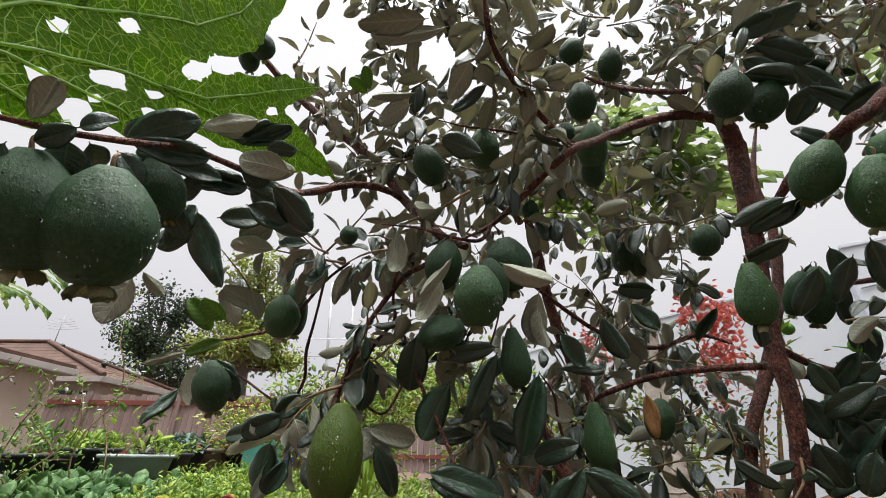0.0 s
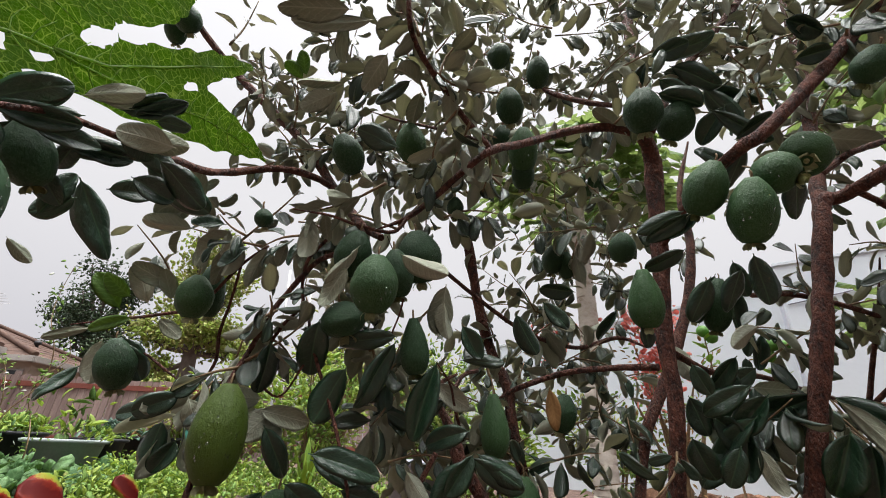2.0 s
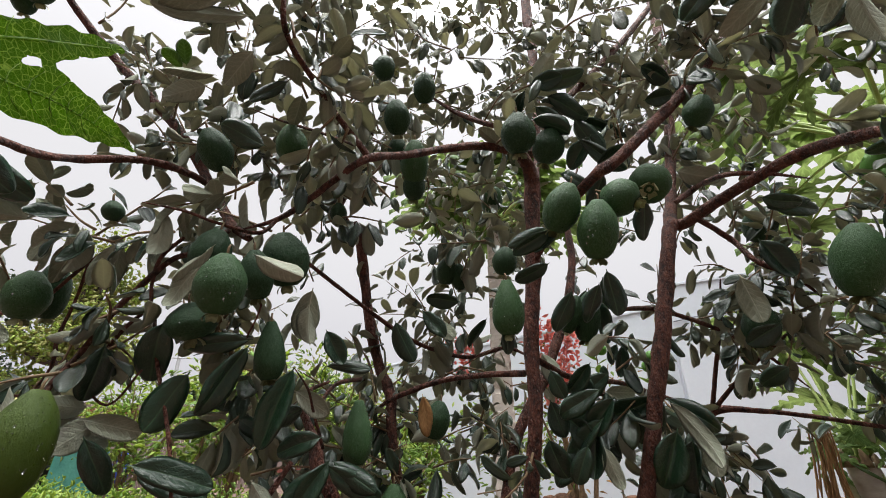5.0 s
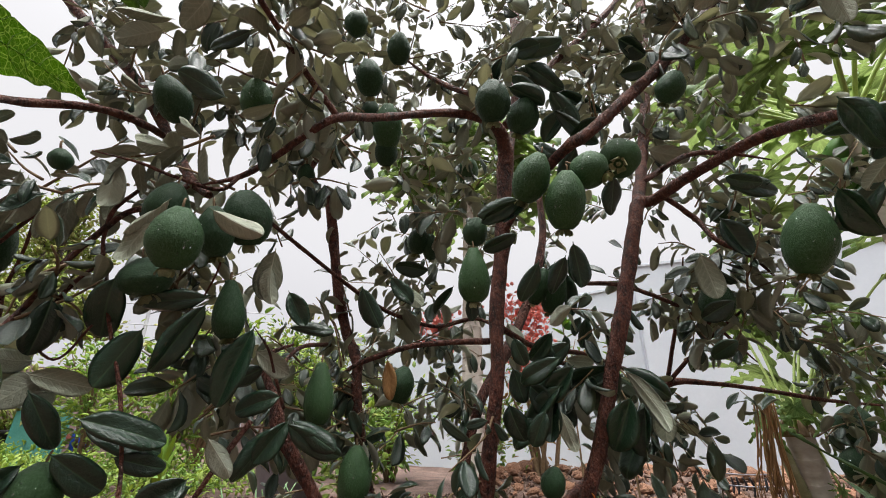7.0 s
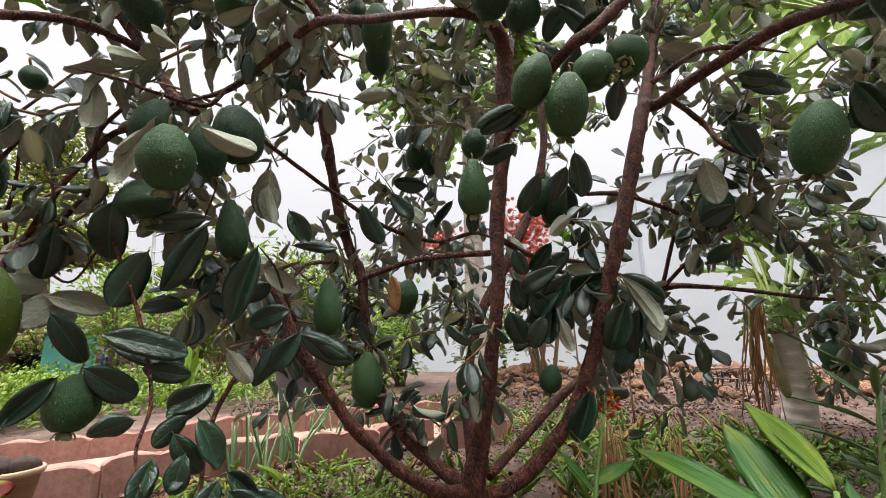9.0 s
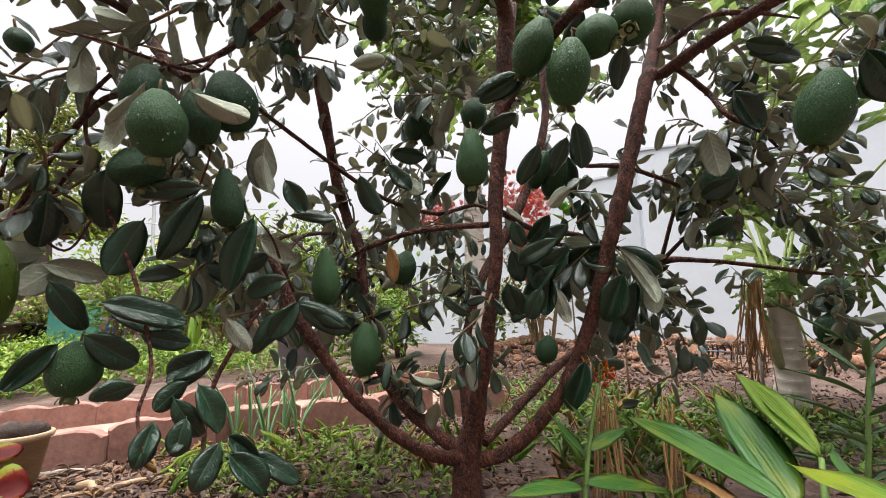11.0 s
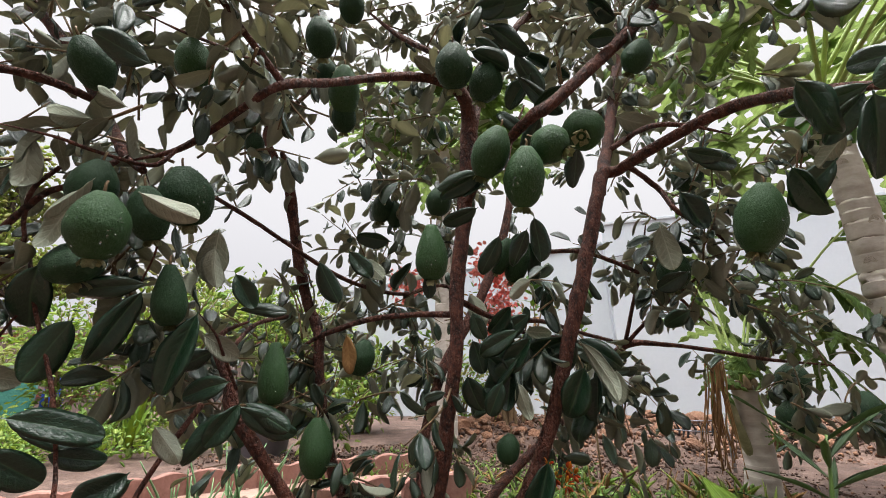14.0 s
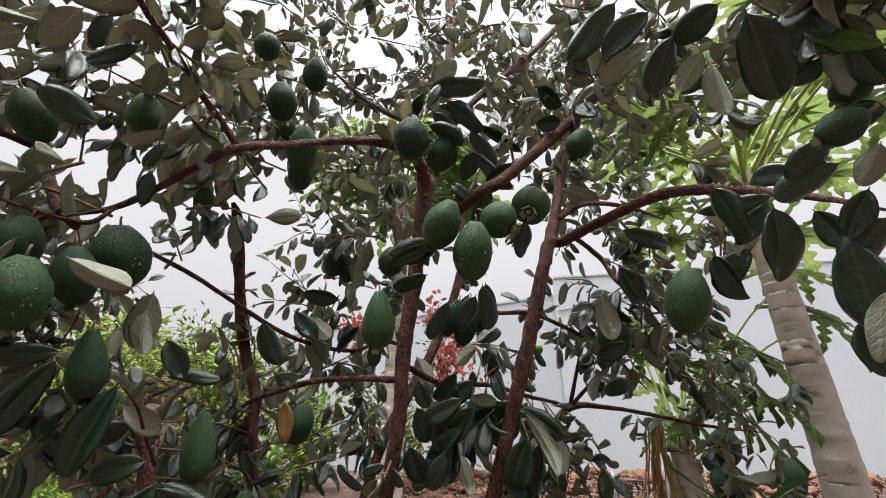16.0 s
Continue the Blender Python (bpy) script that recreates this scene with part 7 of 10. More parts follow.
twig(1.207, 0.885, 1.241, 1.205, 0.803, 1.253, 4, 0.065)
twig(1.005, 0.765, 0.908, 1.019, 0.697, 0.990, 3, 0.059)
twig(1.456, 0.871, 1.015, 1.458, 0.870, 0.926, 6, 0.063)
twig(1.034, 0.810, 0.897, 0.987, 0.792, 1.008, 3, 0.049)
twig(0.779, 0.767, 0.276, 0.793, 0.767, 0.350, 5, 0.072)
twig(0.695, 0.702, 0.467, 0.789, 0.656, 0.535, 4, 0.070)
twig(0.626, 0.710, 0.341, 0.667, 0.630, 0.403, 6, 0.071)
twig(0.724, 0.727, 0.430, 0.663, 0.782, 0.394, 6, 0.071)
twig(0.230, 0.943, 0.316, 0.285, 0.910, 0.403, 4, 0.067)
twig(0.072, 0.790, 0.294, 0.211, 0.802, 0.299, 6, 0.057)
twig(0.149, 0.851, 0.284, 0.070, 0.874, 0.350, 6, 0.061)
twig(0.100, 0.956, 0.249, 0.035, 0.975, 0.349, 5, 0.048)
twig(0.036, 0.930, 0.322, 0.150, 0.987, 0.384, 4, 0.051)
twig(0.256, 0.889, 0.328, 0.161, 0.929, 0.320, 6, 0.070)
twig(0.062, 0.878, 0.359, 0.186, 0.885, 0.382, 6, 0.069)
twig(0.098, 0.841, 0.390, 0.117, 0.852, 0.462, 6, 0.050)
twig(0.201, 0.811, 0.283, 0.324, 0.837, 0.343, 3, 0.069)
twig(-0.227, 0.693, 0.352, -0.181, 0.658, 0.401, 3, 0.052)
twig(-0.164, 0.625, 0.386, -0.210, 0.635, 0.320, 4, 0.062)
twig(1.196, 0.457, 0.728, 1.155, 0.392, 0.813, 6, 0.066)
twig(1.175, 0.771, 0.478, 1.149, 0.831, 0.513, 3, 0.065)
twig(1.194, 0.635, 0.795, 1.190, 0.618, 0.893, 6, 0.067)
twig(1.071, 0.678, 0.825, 1.080, 0.566, 0.869, 3, 0.063)
twig(1.237, 0.565, 0.829, 1.270, 0.466, 0.767, 5, 0.072)
twig(1.295, 0.603, 0.470, 1.313, 0.610, 0.554, 6, 0.051)
twig(1.172, 0.681, 0.569, 1.206, 0.636, 0.512, 3, 0.061)
twig(1.113, 0.420, 0.704, 1.141, 0.370, 0.817, 3, 0.055)
twig(1.146, 0.783, 0.613, 1.130, 0.758, 0.684, 6, 0.050)
twig(1.047, 0.626, 0.686, 0.991, 0.666, 0.635, 5, 0.071)
twig(0.989, 0.642, 0.681, 0.930, 0.681, 0.704, 3, 0.051)
twig(1.213, 0.562, 0.540, 1.243, 0.470, 0.504, 3, 0.065)
twig(1.212, 0.627, 0.612, 1.200, 0.511, 0.699, 4, 0.051)
twig(1.254, 0.539, 0.828, 1.290, 0.485, 0.891, 6, 0.065)
twig(1.064, 0.692, 0.460, 1.011, 0.716, 0.573, 6, 0.065)
twig(1.078, 0.615, 0.584, 1.052, 0.557, 0.681, 5, 0.061)
twig(1.084, 0.704, 0.803, 1.152, 0.636, 0.747, 3, 0.055)
twig(1.193, 0.734, 0.723, 1.241, 0.625, 0.757, 3, 0.049)
twig(1.316, 0.671, 0.521, 1.283, 0.730, 0.621, 5, 0.060)
twig(1.275, 0.622, 0.579, 1.273, 0.546, 0.673, 6, 0.063)
twig(1.156, 0.593, 0.486, 1.200, 0.554, 0.442, 4, 0.058)
twig(1.082, 0.621, 0.749, 1.040, 0.524, 0.848, 3, 0.068)
twig(1.151, 0.601, 0.516, 1.150, 0.667, 0.595, 5, 0.056)
twig(1.399, 0.602, 0.363, 1.359, 0.595, 0.474, 3, 0.056)
twig(1.560, 0.581, 0.423, 1.557, 0.541, 0.497, 5, 0.056)
twig(1.433, 0.912, 0.357, 1.415, 0.950, 0.427, 3, 0.071)
twig(1.376, 0.657, 0.293, 1.389, 0.667, 0.366, 6, 0.057)
twig(1.533, 0.838, 0.300, 1.588, 0.810, 0.343, 3, 0.050)
twig(1.492, 0.643, 0.263, 1.550, 0.606, 0.349, 4, 0.053)
twig(1.567, 0.751, 0.226, 1.575, 0.838, 0.154, 4, 0.060)
twig(1.512, 0.648, 0.249, 1.547, 0.614, 0.232, 4, 0.064)
twig(0.426, 0.777, 1.335, 0.584, 0.767, 1.366, 5, 0.062)
twig(0.588, 0.496, 1.324, 0.474, 0.462, 1.347, 6, 0.056)
twig(0.734, 0.389, 1.039, 0.761, 0.326, 1.049, 3, 0.059)
twig(0.486, 0.637, 1.427, 0.382, 0.642, 1.451, 3, 0.066)
twig(0.433, 0.699, 1.361, 0.366, 0.703, 1.387, 6, 0.067)
twig(0.709, 0.400, 1.193, 0.785, 0.321, 1.131, 3, 0.069)
twig(0.725, 0.505, 1.401, 0.721, 0.438, 1.388, 3, 0.053)
twig(0.731, 0.450, 1.084, 0.768, 0.377, 1.061, 3, 0.060)
twig(0.551, 0.492, 1.112, 0.647, 0.383, 1.080, 3, 0.059)
twig(1.012, 0.272, 1.278, 0.989, 0.286, 1.368, 5, 0.064)
twig(0.781, 0.404, 1.260, 0.741, 0.325, 1.265, 4, 0.065)
twig(0.877, 0.283, 1.031, 0.788, 0.250, 1.058, 6, 0.064)
twig(0.746, 0.325, 1.258, 0.717, 0.263, 1.317, 6, 0.071)
twig(0.838, 0.495, 1.178, 0.814, 0.431, 1.290, 5, 0.059)
twig(0.749, 0.449, 1.530, 0.676, 0.463, 1.520, 5, 0.069)
twig(0.911, 0.424, 1.180, 0.836, 0.444, 1.295, 5, 0.049)
twig(0.612, 0.639, 1.420, 0.613, 0.578, 1.457, 6, 0.061)
twig(1.060, 0.436, 1.268, 1.001, 0.452, 1.319, 6, 0.068)
twig(0.806, 0.161, 1.114, 0.798, 0.110, 1.185, 5, 0.059)
twig(0.479, 0.606, 1.305, 0.462, 0.579, 1.386, 4, 0.067)
twig(0.616, 0.019, 0.701, 0.560, -0.019, 0.707, 5, 0.050)
twig(0.682, 0.027, 0.714, 0.685, -0.030, 0.787, 3, 0.071)
twig(0.555, 0.047, 0.741, 0.534, 0.016, 0.812, 4, 0.070)
twig(0.602, 0.047, 0.663, 0.566, 0.004, 0.707, 3, 0.067)
twig(0.662, 0.020, 0.731, 0.600, 0.029, 0.779, 3, 0.054)
twig(0.659, 0.018, 0.697, 0.591, -0.002, 0.713, 6, 0.052)
twig(0.599, 0.003, 0.685, 0.595, 0.053, 0.702, 4, 0.052)
twig(0.637, 0.011, 0.721, 0.600, -0.006, 0.758, 5, 0.050)
twig(0.579, 1.074, 0.364, 0.552, 1.043, 0.492, 3, 0.068)
twig(0.164, 0.921, 0.219, 0.192, 0.894, 0.284, 3, 0.049)
twig(0.357, 1.187, 0.178, 0.310, 1.171, 0.307, 5, 0.053)
twig(0.713, 1.146, 0.128, 0.725, 1.212, 0.201, 6, 0.067)
twig(0.405, 0.965, 0.351, 0.500, 0.946, 0.390, 3, 0.051)
twig(0.239, 1.153, 0.182, 0.100, 1.130, 0.166, 5, 0.062)
twig(0.920, 0.771, 0.258, 0.883, 0.768, 0.321, 5, 0.056)
twig(1.041, 0.873, 0.260, 1.029, 0.816, 0.353, 5, 0.061)
twig(1.242, 0.935, 0.143, 1.236, 0.932, 0.268, 5, 0.058)
twig(1.003, 0.774, 0.163, 0.960, 0.858, 0.088, 4, 0.053)
twig(0.420, 0.562, 0.839, 0.455, 0.496, 0.878, 4, 0.068)
twig(0.954, 0.747, 0.974, 0.913, 0.760, 1.041, 4, 0.062)
twig(0.791, 0.682, 1.261, 0.764, 0.624, 1.317, 5, 0.050)
twig(0.652, 0.506, 0.848, 0.586, 0.471, 0.931, 4, 0.049)
twig(0.925, 0.681, 1.170, 0.957, 0.641, 1.150, 3, 0.053)
twig(1.141, 0.774, 1.432, 1.065, 0.764, 1.460, 5, 0.053)
twig(0.671, 0.540, 1.044, 0.753, 0.535, 1.004, 4, 0.057)
twig(0.797, 0.763, 1.098, 0.738, 0.828, 1.182, 6, 0.049)
twig(1.044, 0.772, 1.533, 0.990, 0.782, 1.528, 5, 0.066)
twig(0.752, 0.688, 1.328, 0.785, 0.630, 1.344, 5, 0.064)
twig(0.756, 0.577, 1.121, 0.737, 0.505, 1.143, 3, 0.060)
twig(0.881, 0.760, 1.336, 0.812, 0.729, 1.408, 3, 0.050)
twig(0.860, 0.577, 1.135, 0.876, 0.534, 1.145, 6, 0.071)
twig(0.966, 0.786, 1.227, 1.003, 0.734, 1.187, 4, 0.053)
twig(0.536, 0.702, 0.968, 0.439, 0.716, 0.962, 5, 0.069)
twig(0.718, 0.578, 0.876, 0.663, 0.525, 0.952, 6, 0.054)
twig(0.677, 0.717, 0.531, 0.727, 0.676, 0.525, 4, 0.061)
twig(1.606, 1.319, 2.674, 1.496, 1.271, 2.724, 3, 0.067)
twig(1.192, 0.927, 1.626, 1.146, 0.840, 1.687, 6, 0.062)
twig(0.624, 0.919, 1.572, 0.691, 0.884, 1.582, 3, 0.070)
twig(0.635, 1.197, 1.680, 0.692, 1.129, 1.665, 5, 0.058)
twig(1.805, 1.310, 2.273, 1.815, 1.219, 2.272, 6, 0.053)
twig(1.589, 1.218, 2.279, 1.562, 1.154, 2.284, 3, 0.070)
twig(1.358, 1.330, 1.946, 1.369, 1.457, 1.911, 3, 0.050)
twig(2.195, 1.382, 3.441, 2.197, 1.307, 3.433, 5, 0.064)
twig(1.060, 0.864, 1.896, 1.014, 0.788, 1.948, 6, 0.059)
twig(0.585, 0.868, 1.108, 0.618, 0.811, 1.211, 3, 0.065)
twig(1.169, 0.972, 1.435, 1.174, 0.890, 1.439, 5, 0.057)
twig(1.130, 0.826, 1.597, 1.071, 0.735, 1.630, 4, 0.053)
twig(1.036, 1.219, 2.048, 0.967, 1.194, 2.142, 3, 0.063)
twig(0.636, 0.940, 1.291, 0.662, 0.821, 1.319, 6, 0.072)
twig(1.577, 1.374, 2.435, 1.584, 1.290, 2.419, 5, 0.053)
twig(0.731, 0.687, 1.371, 0.781, 0.600, 1.451, 3, 0.067)
twig(0.355, 0.628, 1.159, 0.258, 0.610, 1.164, 5, 0.058)
twig(1.037, 0.775, 1.184, 0.939, 0.869, 1.276, 5, 0.063)
twig(0.140, 1.071, 1.245, 0.091, 1.063, 1.332, 6, 0.067)
twig(0.916, 0.561, 1.055, 0.860, 0.542, 1.196, 3, 0.055)
twig(0.889, 0.713, 1.359, 0.878, 0.737, 1.280, 6, 0.067)
twig(0.336, 1.015, 1.285, 0.316, 0.986, 1.352, 4, 0.051)
twig(0.128, 0.952, 1.219, 0.172, 0.928, 1.271, 4, 0.061)
twig(0.144, 0.962, 1.052, 0.026, 0.991, 1.023, 6, 0.071)
twig(0.553, 0.810, 1.528, 0.693, 0.753, 1.561, 4, 0.049)
twig(0.431, 0.536, 1.340, 0.515, 0.504, 1.360, 3, 0.051)
twig(0.698, 0.341, 1.214, 0.788, 0.266, 1.260, 6, 0.065)
twig(0.500, 0.627, 1.062, 0.638, 0.568, 1.110, 3, 0.052)
twig(1.011, 0.803, 1.260, 0.955, 0.845, 1.322, 6, 0.057)
twig(0.212, 0.857, 1.066, 0.125, 0.798, 1.093, 3, 0.067)
twig(0.632, 0.365, 1.180, 0.717, 0.283, 1.234, 6, 0.059)
twig(0.222, 0.744, 1.073, 0.299, 0.745, 1.066, 4, 0.070)
twig(1.254, 0.718, 0.767, 1.265, 0.656, 0.787, 5, 0.057)
twig(1.126, 0.690, 0.608, 1.089, 0.756, 0.584, 3, 0.053)
twig(1.075, 0.509, 0.583, 1.078, 0.618, 0.588, 5, 0.068)
twig(1.039, 0.661, 0.451, 1.056, 0.612, 0.548, 5, 0.066)
twig(1.206, 0.721, 0.555, 1.274, 0.687, 0.599, 3, 0.060)
twig(1.047, 0.590, 0.599, 1.056, 0.529, 0.716, 6, 0.050)
twig(1.209, 0.671, 0.560, 1.262, 0.639, 0.596, 3, 0.050)
twig(1.173, 0.574, 0.583, 1.230, 0.553, 0.637, 5, 0.058)
twig(1.207, 0.734, 0.710, 1.224, 0.670, 0.723, 4, 0.052)
twig(0.544, 1.226, 0.790, 0.492, 1.183, 0.866, 3, 0.064)
twig(0.708, 1.019, 0.897, 0.635, 1.012, 0.957, 3, 0.052)
twig(0.566, 1.144, 0.839, 0.424, 1.140, 0.861, 6, 0.069)
twig(0.669, 1.258, 0.824, 0.726, 1.191, 0.778, 3, 0.069)
twig(0.701, 1.239, 1.039, 0.810, 1.193, 1.122, 4, 0.054)
twig(0.911, 1.164, 0.843, 0.934, 1.078, 0.919, 5, 0.069)
twig(0.589, 0.945, 0.836, 0.680, 0.891, 0.849, 5, 0.065)
twig(0.464, 0.905, 0.737, 0.521, 0.854, 0.848, 5, 0.066)
twig(1.238, 1.064, 1.357, 1.147, 1.068, 1.382, 4, 0.061)
twig(0.737, 1.025, 1.503, 0.653, 1.003, 1.552, 6, 0.056)
twig(0.991, 0.933, 1.320, 0.927, 0.878, 1.401, 4, 0.071)
twig(0.974, 0.798, 1.294, 0.890, 0.789, 1.316, 5, 0.061)
twig(0.539, 0.790, 1.275, 0.604, 0.746, 1.298, 6, 0.053)
twig(0.953, 0.723, 1.269, 0.892, 0.694, 1.360, 6, 0.052)
twig(1.087, 0.776, 1.531, 1.074, 0.831, 1.442, 4, 0.072)
twig(0.731, 1.017, 1.580, 0.659, 1.101, 1.545, 4, 0.050)
twig(1.568, 0.755, 0.422, 1.515, 0.743, 0.477, 6, 0.054)
twig(1.439, 0.737, 0.202, 1.502, 0.702, 0.266, 3, 0.060)
twig(1.506, 0.776, 0.398, 1.491, 0.734, 0.494, 4, 0.052)
twig(1.459, 0.752, 0.439, 1.450, 0.725, 0.499, 4, 0.069)
twig(1.344, 0.666, 0.284, 1.403, 0.637, 0.247, 4, 0.066)
twig(1.440, 0.798, 0.304, 1.499, 0.728, 0.339, 6, 0.055)
twig(1.571, 0.778, 0.456, 1.504, 0.827, 0.426, 4, 0.067)
twig(1.195, 0.921, 0.496, 1.297, 0.851, 0.523, 4, 0.053)
twig(1.293, 0.945, 0.588, 1.260, 0.980, 0.670, 4, 0.062)
twig(1.487, 0.822, 0.653, 1.424, 0.884, 0.706, 4, 0.059)
twig(1.381, 0.644, 0.480, 1.436, 0.597, 0.497, 5, 0.062)
twig(0.834, 0.232, 0.794, 0.786, 0.188, 0.803, 6, 0.066)
twig(0.960, 0.312, 1.006, 0.904, 0.275, 1.027, 6, 0.069)
twig(1.098, 0.429, 0.945, 1.130, 0.400, 0.924, 6, 0.068)
twig(0.899, 0.249, 0.972, 0.924, 0.190, 0.956, 5, 0.070)
twig(0.868, 0.307, 1.055, 0.817, 0.251, 1.100, 4, 0.057)
twig(0.885, 0.446, 0.937, 0.930, 0.437, 0.863, 6, 0.048)
twig(1.090, 0.374, 0.997, 1.043, 0.353, 1.055, 3, 0.050)
twig(-0.071, 1.027, 0.623, -0.073, 1.016, 0.698, 3, 0.051)
twig(0.045, 0.725, 0.774, 0.010, 0.681, 0.805, 6, 0.061)
twig(-0.065, 0.859, 0.653, -0.049, 0.849, 0.768, 3, 0.050)
twig(-0.017, 0.802, 0.679, 0.018, 0.877, 0.628, 5, 0.064)
twig(0.119, 0.966, 0.796, 0.118, 0.891, 0.871, 3, 0.067)
twig(0.615, 0.054, 0.679, 0.558, -0.004, 0.706, 4, 0.064)
twig(0.623, 0.065, 0.796, 0.589, 0.023, 0.896, 3, 0.062)
twig(0.584, 0.058, 0.759, 0.529, 0.003, 0.789, 4, 0.049)
twig(0.641, 0.059, 0.714, 0.652, -0.008, 0.785, 5, 0.061)
twig(0.651, 0.051, 0.715, 0.612, 0.076, 0.760, 6, 0.055)
twig(0.266, 0.871, 0.418, 0.202, 0.893, 0.560, 5, 0.059)
twig(0.225, 0.878, 0.334, 0.135, 0.835, 0.346, 3, 0.063)
twig(0.052, 0.808, 0.327, 0.124, 0.785, 0.403, 4, 0.049)
twig(0.192, 0.805, 0.409, 0.129, 0.757, 0.445, 5, 0.050)
twig(0.043, 0.836, 0.318, 0.091, 0.856, 0.390, 3, 0.054)
twig(-0.014, 1.065, 0.506, 0.047, 1.086, 0.490, 3, 0.056)
twig(0.119, 0.997, 0.275, 0.143, 0.995, 0.353, 4, 0.061)
twig(0.155, 1.052, 0.322, 0.151, 1.009, 0.456, 6, 0.049)
twig(-0.175, 0.888, 0.770, -0.107, 0.900, 0.785, 4, 0.071)
twig(-0.106, 1.110, 0.587, -0.048, 1.123, 0.629, 3, 0.054)
twig(-0.148, 1.023, 0.606, -0.173, 1.044, 0.702, 3, 0.059)
twig(-0.074, 0.756, 0.626, -0.078, 0.741, 0.685, 6, 0.058)
twig(0.108, 1.070, 0.735, 0.062, 1.024, 0.839, 5, 0.071)
twig(-0.053, 1.172, 0.640, 0.036, 1.164, 0.701, 5, 0.056)
twig(-0.086, 1.003, 0.552, -0.093, 1.009, 0.658, 6, 0.053)

# a low branch behind the stems, shoots that hang from it, two reddened leaves, and shoots at the foot of the stems
low_a, low_b = Vector((0.505, 0.660, 0.470)), Vector((1.172, 0.974, 0.436))
limb((*low_a, 0.0058), (0.610, 0.705, 0.448, 0.0054), (0.760, 0.785, 0.462, 0.0052), (0.930, 0.860, 0.450, 0.0050), (1.060, 0.925, 0.446, 0.0053), (*low_b, 0.0050))
for t, end, count in ((0.42, (0.799, 0.697, 0.330), 5), (0.52, (0.892, 0.721, 0.330), 5), (0.62, (0.979, 0.749, 0.310), 5), (0.76, (1.061, 0.787, 0.280), 6), (0.48, (0.849, 0.738, 0.240), 5), (0.60, (0.950, 0.764, 0.215), 5), (0.74, (1.050, 0.798, 0.200), 5), (0.88, (1.110, 0.800, 0.270), 5)):
    twig(*low_a.lerp(low_b, t), *end, count, 0.058)
for start, end, count in (((0.490, 0.660, 0.330), (0.400, 0.620, 0.250), 3), ((0.480, 0.675, 0.235), (0.380, 0.622, 0.172), 3)):
    twig(*start, *end, count, 0.055)
leaf(1.083, 0.790, 0.290, 1.070, 0.780, 0.215, 0.040, -0.6, -0.7, 0.3, 2, "dry")
leaf(1.015, 0.775, 0.215, 1.005, 0.770, 0.155, 0.038, -0.5, -0.8, 0.2, 5, "young")

# short shoots along the stems
for line, count, reach, size in (
        (((0.367, 0.800, 0.133), (0.314, 0.860, 0.280), (0.301, 0.880, 0.370), (0.273, 0.920, 0.500)), 8, 0.14, 0.050),
        (((-0.040, 0.620, 0.520), (0.030, 0.640, 0.450), (0.080, 0.640, 0.370)), 9, 0.10, 0.055),
        (((-0.063, 0.560, 0.510), (-0.104, 0.570, 0.428), (-0.114, 0.530, 0.335)), 6, 0.09, 0.050),
        (((0.481, 0.780, 0.208), (0.500, 0.790, 0.260), (0.532, 0.820, 0.347)), 3, 0.13, 0.052),
        (((0.708, 0.830, 0.174), (0.922, 0.920, 0.263), (1.066, 0.980, 0.345)), 6, 0.12, 0.055),
        (((0.966, 0.860, 0.666), (1.057, 0.809, 0.618), (1.174, 0.790, 0.560)), 9, 0.12, 0.060),
        (((0.902, 0.660, 0.881), (0.997, 0.700, 1.101), (1.098, 0.740, 1.379)), 6, 0.20, 0.060),
        (((0.677, 0.410, 0.851), (0.838, 0.370, 1.052), (0.947, 0.360, 1.210)), 9, 0.16, 0.060),
        (((0.622, 0.620, 1.052), (0.731, 0.620, 1.196), (0.996, 0.620, 1.569)), 3, 0.18, 0.055),
        (((0.571, 0.700, 0.848), (0.722, 0.900, 1.327), (0.789, 0.980, 1.768)), 4, 0.26, 0.055),
        (((0.520, 0.700, 1.024), (0.420, 0.820, 1.170), (0.353, 0.860, 1.257)), 5, 0.18, 0.055),
        (((0.189, 0.500, 0.708), (0.097, 0.440, 0.783), (0.060, 0.370, 0.808)), 6, 0.10, 0.050),
        (((0.155, 0.860, 0.852), (0.214, 0.880, 0.956), (0.301, 0.920, 1.114)), 6, 0.20, 0.055),
        (((-0.072, 0.680, 0.747), (-0.213, 0.730, 0.932), (-0.307, 0.740, 1.027)), 9, 0.14, 0.050)):
    for i in range(count):
        k = rnd.uniform(0, len(line) - 1.001)
        p = Vector(line[int(k)]).lerp(Vector(line[int(k) + 1]), k % 1)
        q = p + any_way(0.25) * reach * rnd.uniform(0.5, 1.1)
        twig(*p, *q, rnd.randrange(3, 6), size)

part("twigwork", twig_bm, twig_bark, feijoa, "thin leafy shoots")["kind"] = "stuff"
part("fruit_stalk_growth", stalk_bm, twig_bark, feijoa)["kind"] = "stuff"
part("foliage", crown.mesh("foliage", (leaf_top, leaf_under)), None, feijoa, "dense oval leaves, dark above and grey below")["kind"] = "stuff"


papaya("papaya_tree", 2.071, 0.726, (0.0, 0.0), 1.46, 0.062, 26, 0.36, 7, "tall papaya tree with ringed grey trunk and lobed leaves", 0.62, 3)
papaya("papaya_tree", 1.47, 3.10, (0.05, 0.1), 2.45, 0.082, 36, 0.50, 0, "papaya tree with a pale trunk behind the feijoa", 0.62, 8)
papaya("papaya_tree", -4.078, 3.150, (0.0, 0.1), 1.5, 0.08, 12, 0.42, 0, "small papaya tree near the garden shed", 0.6, 5)

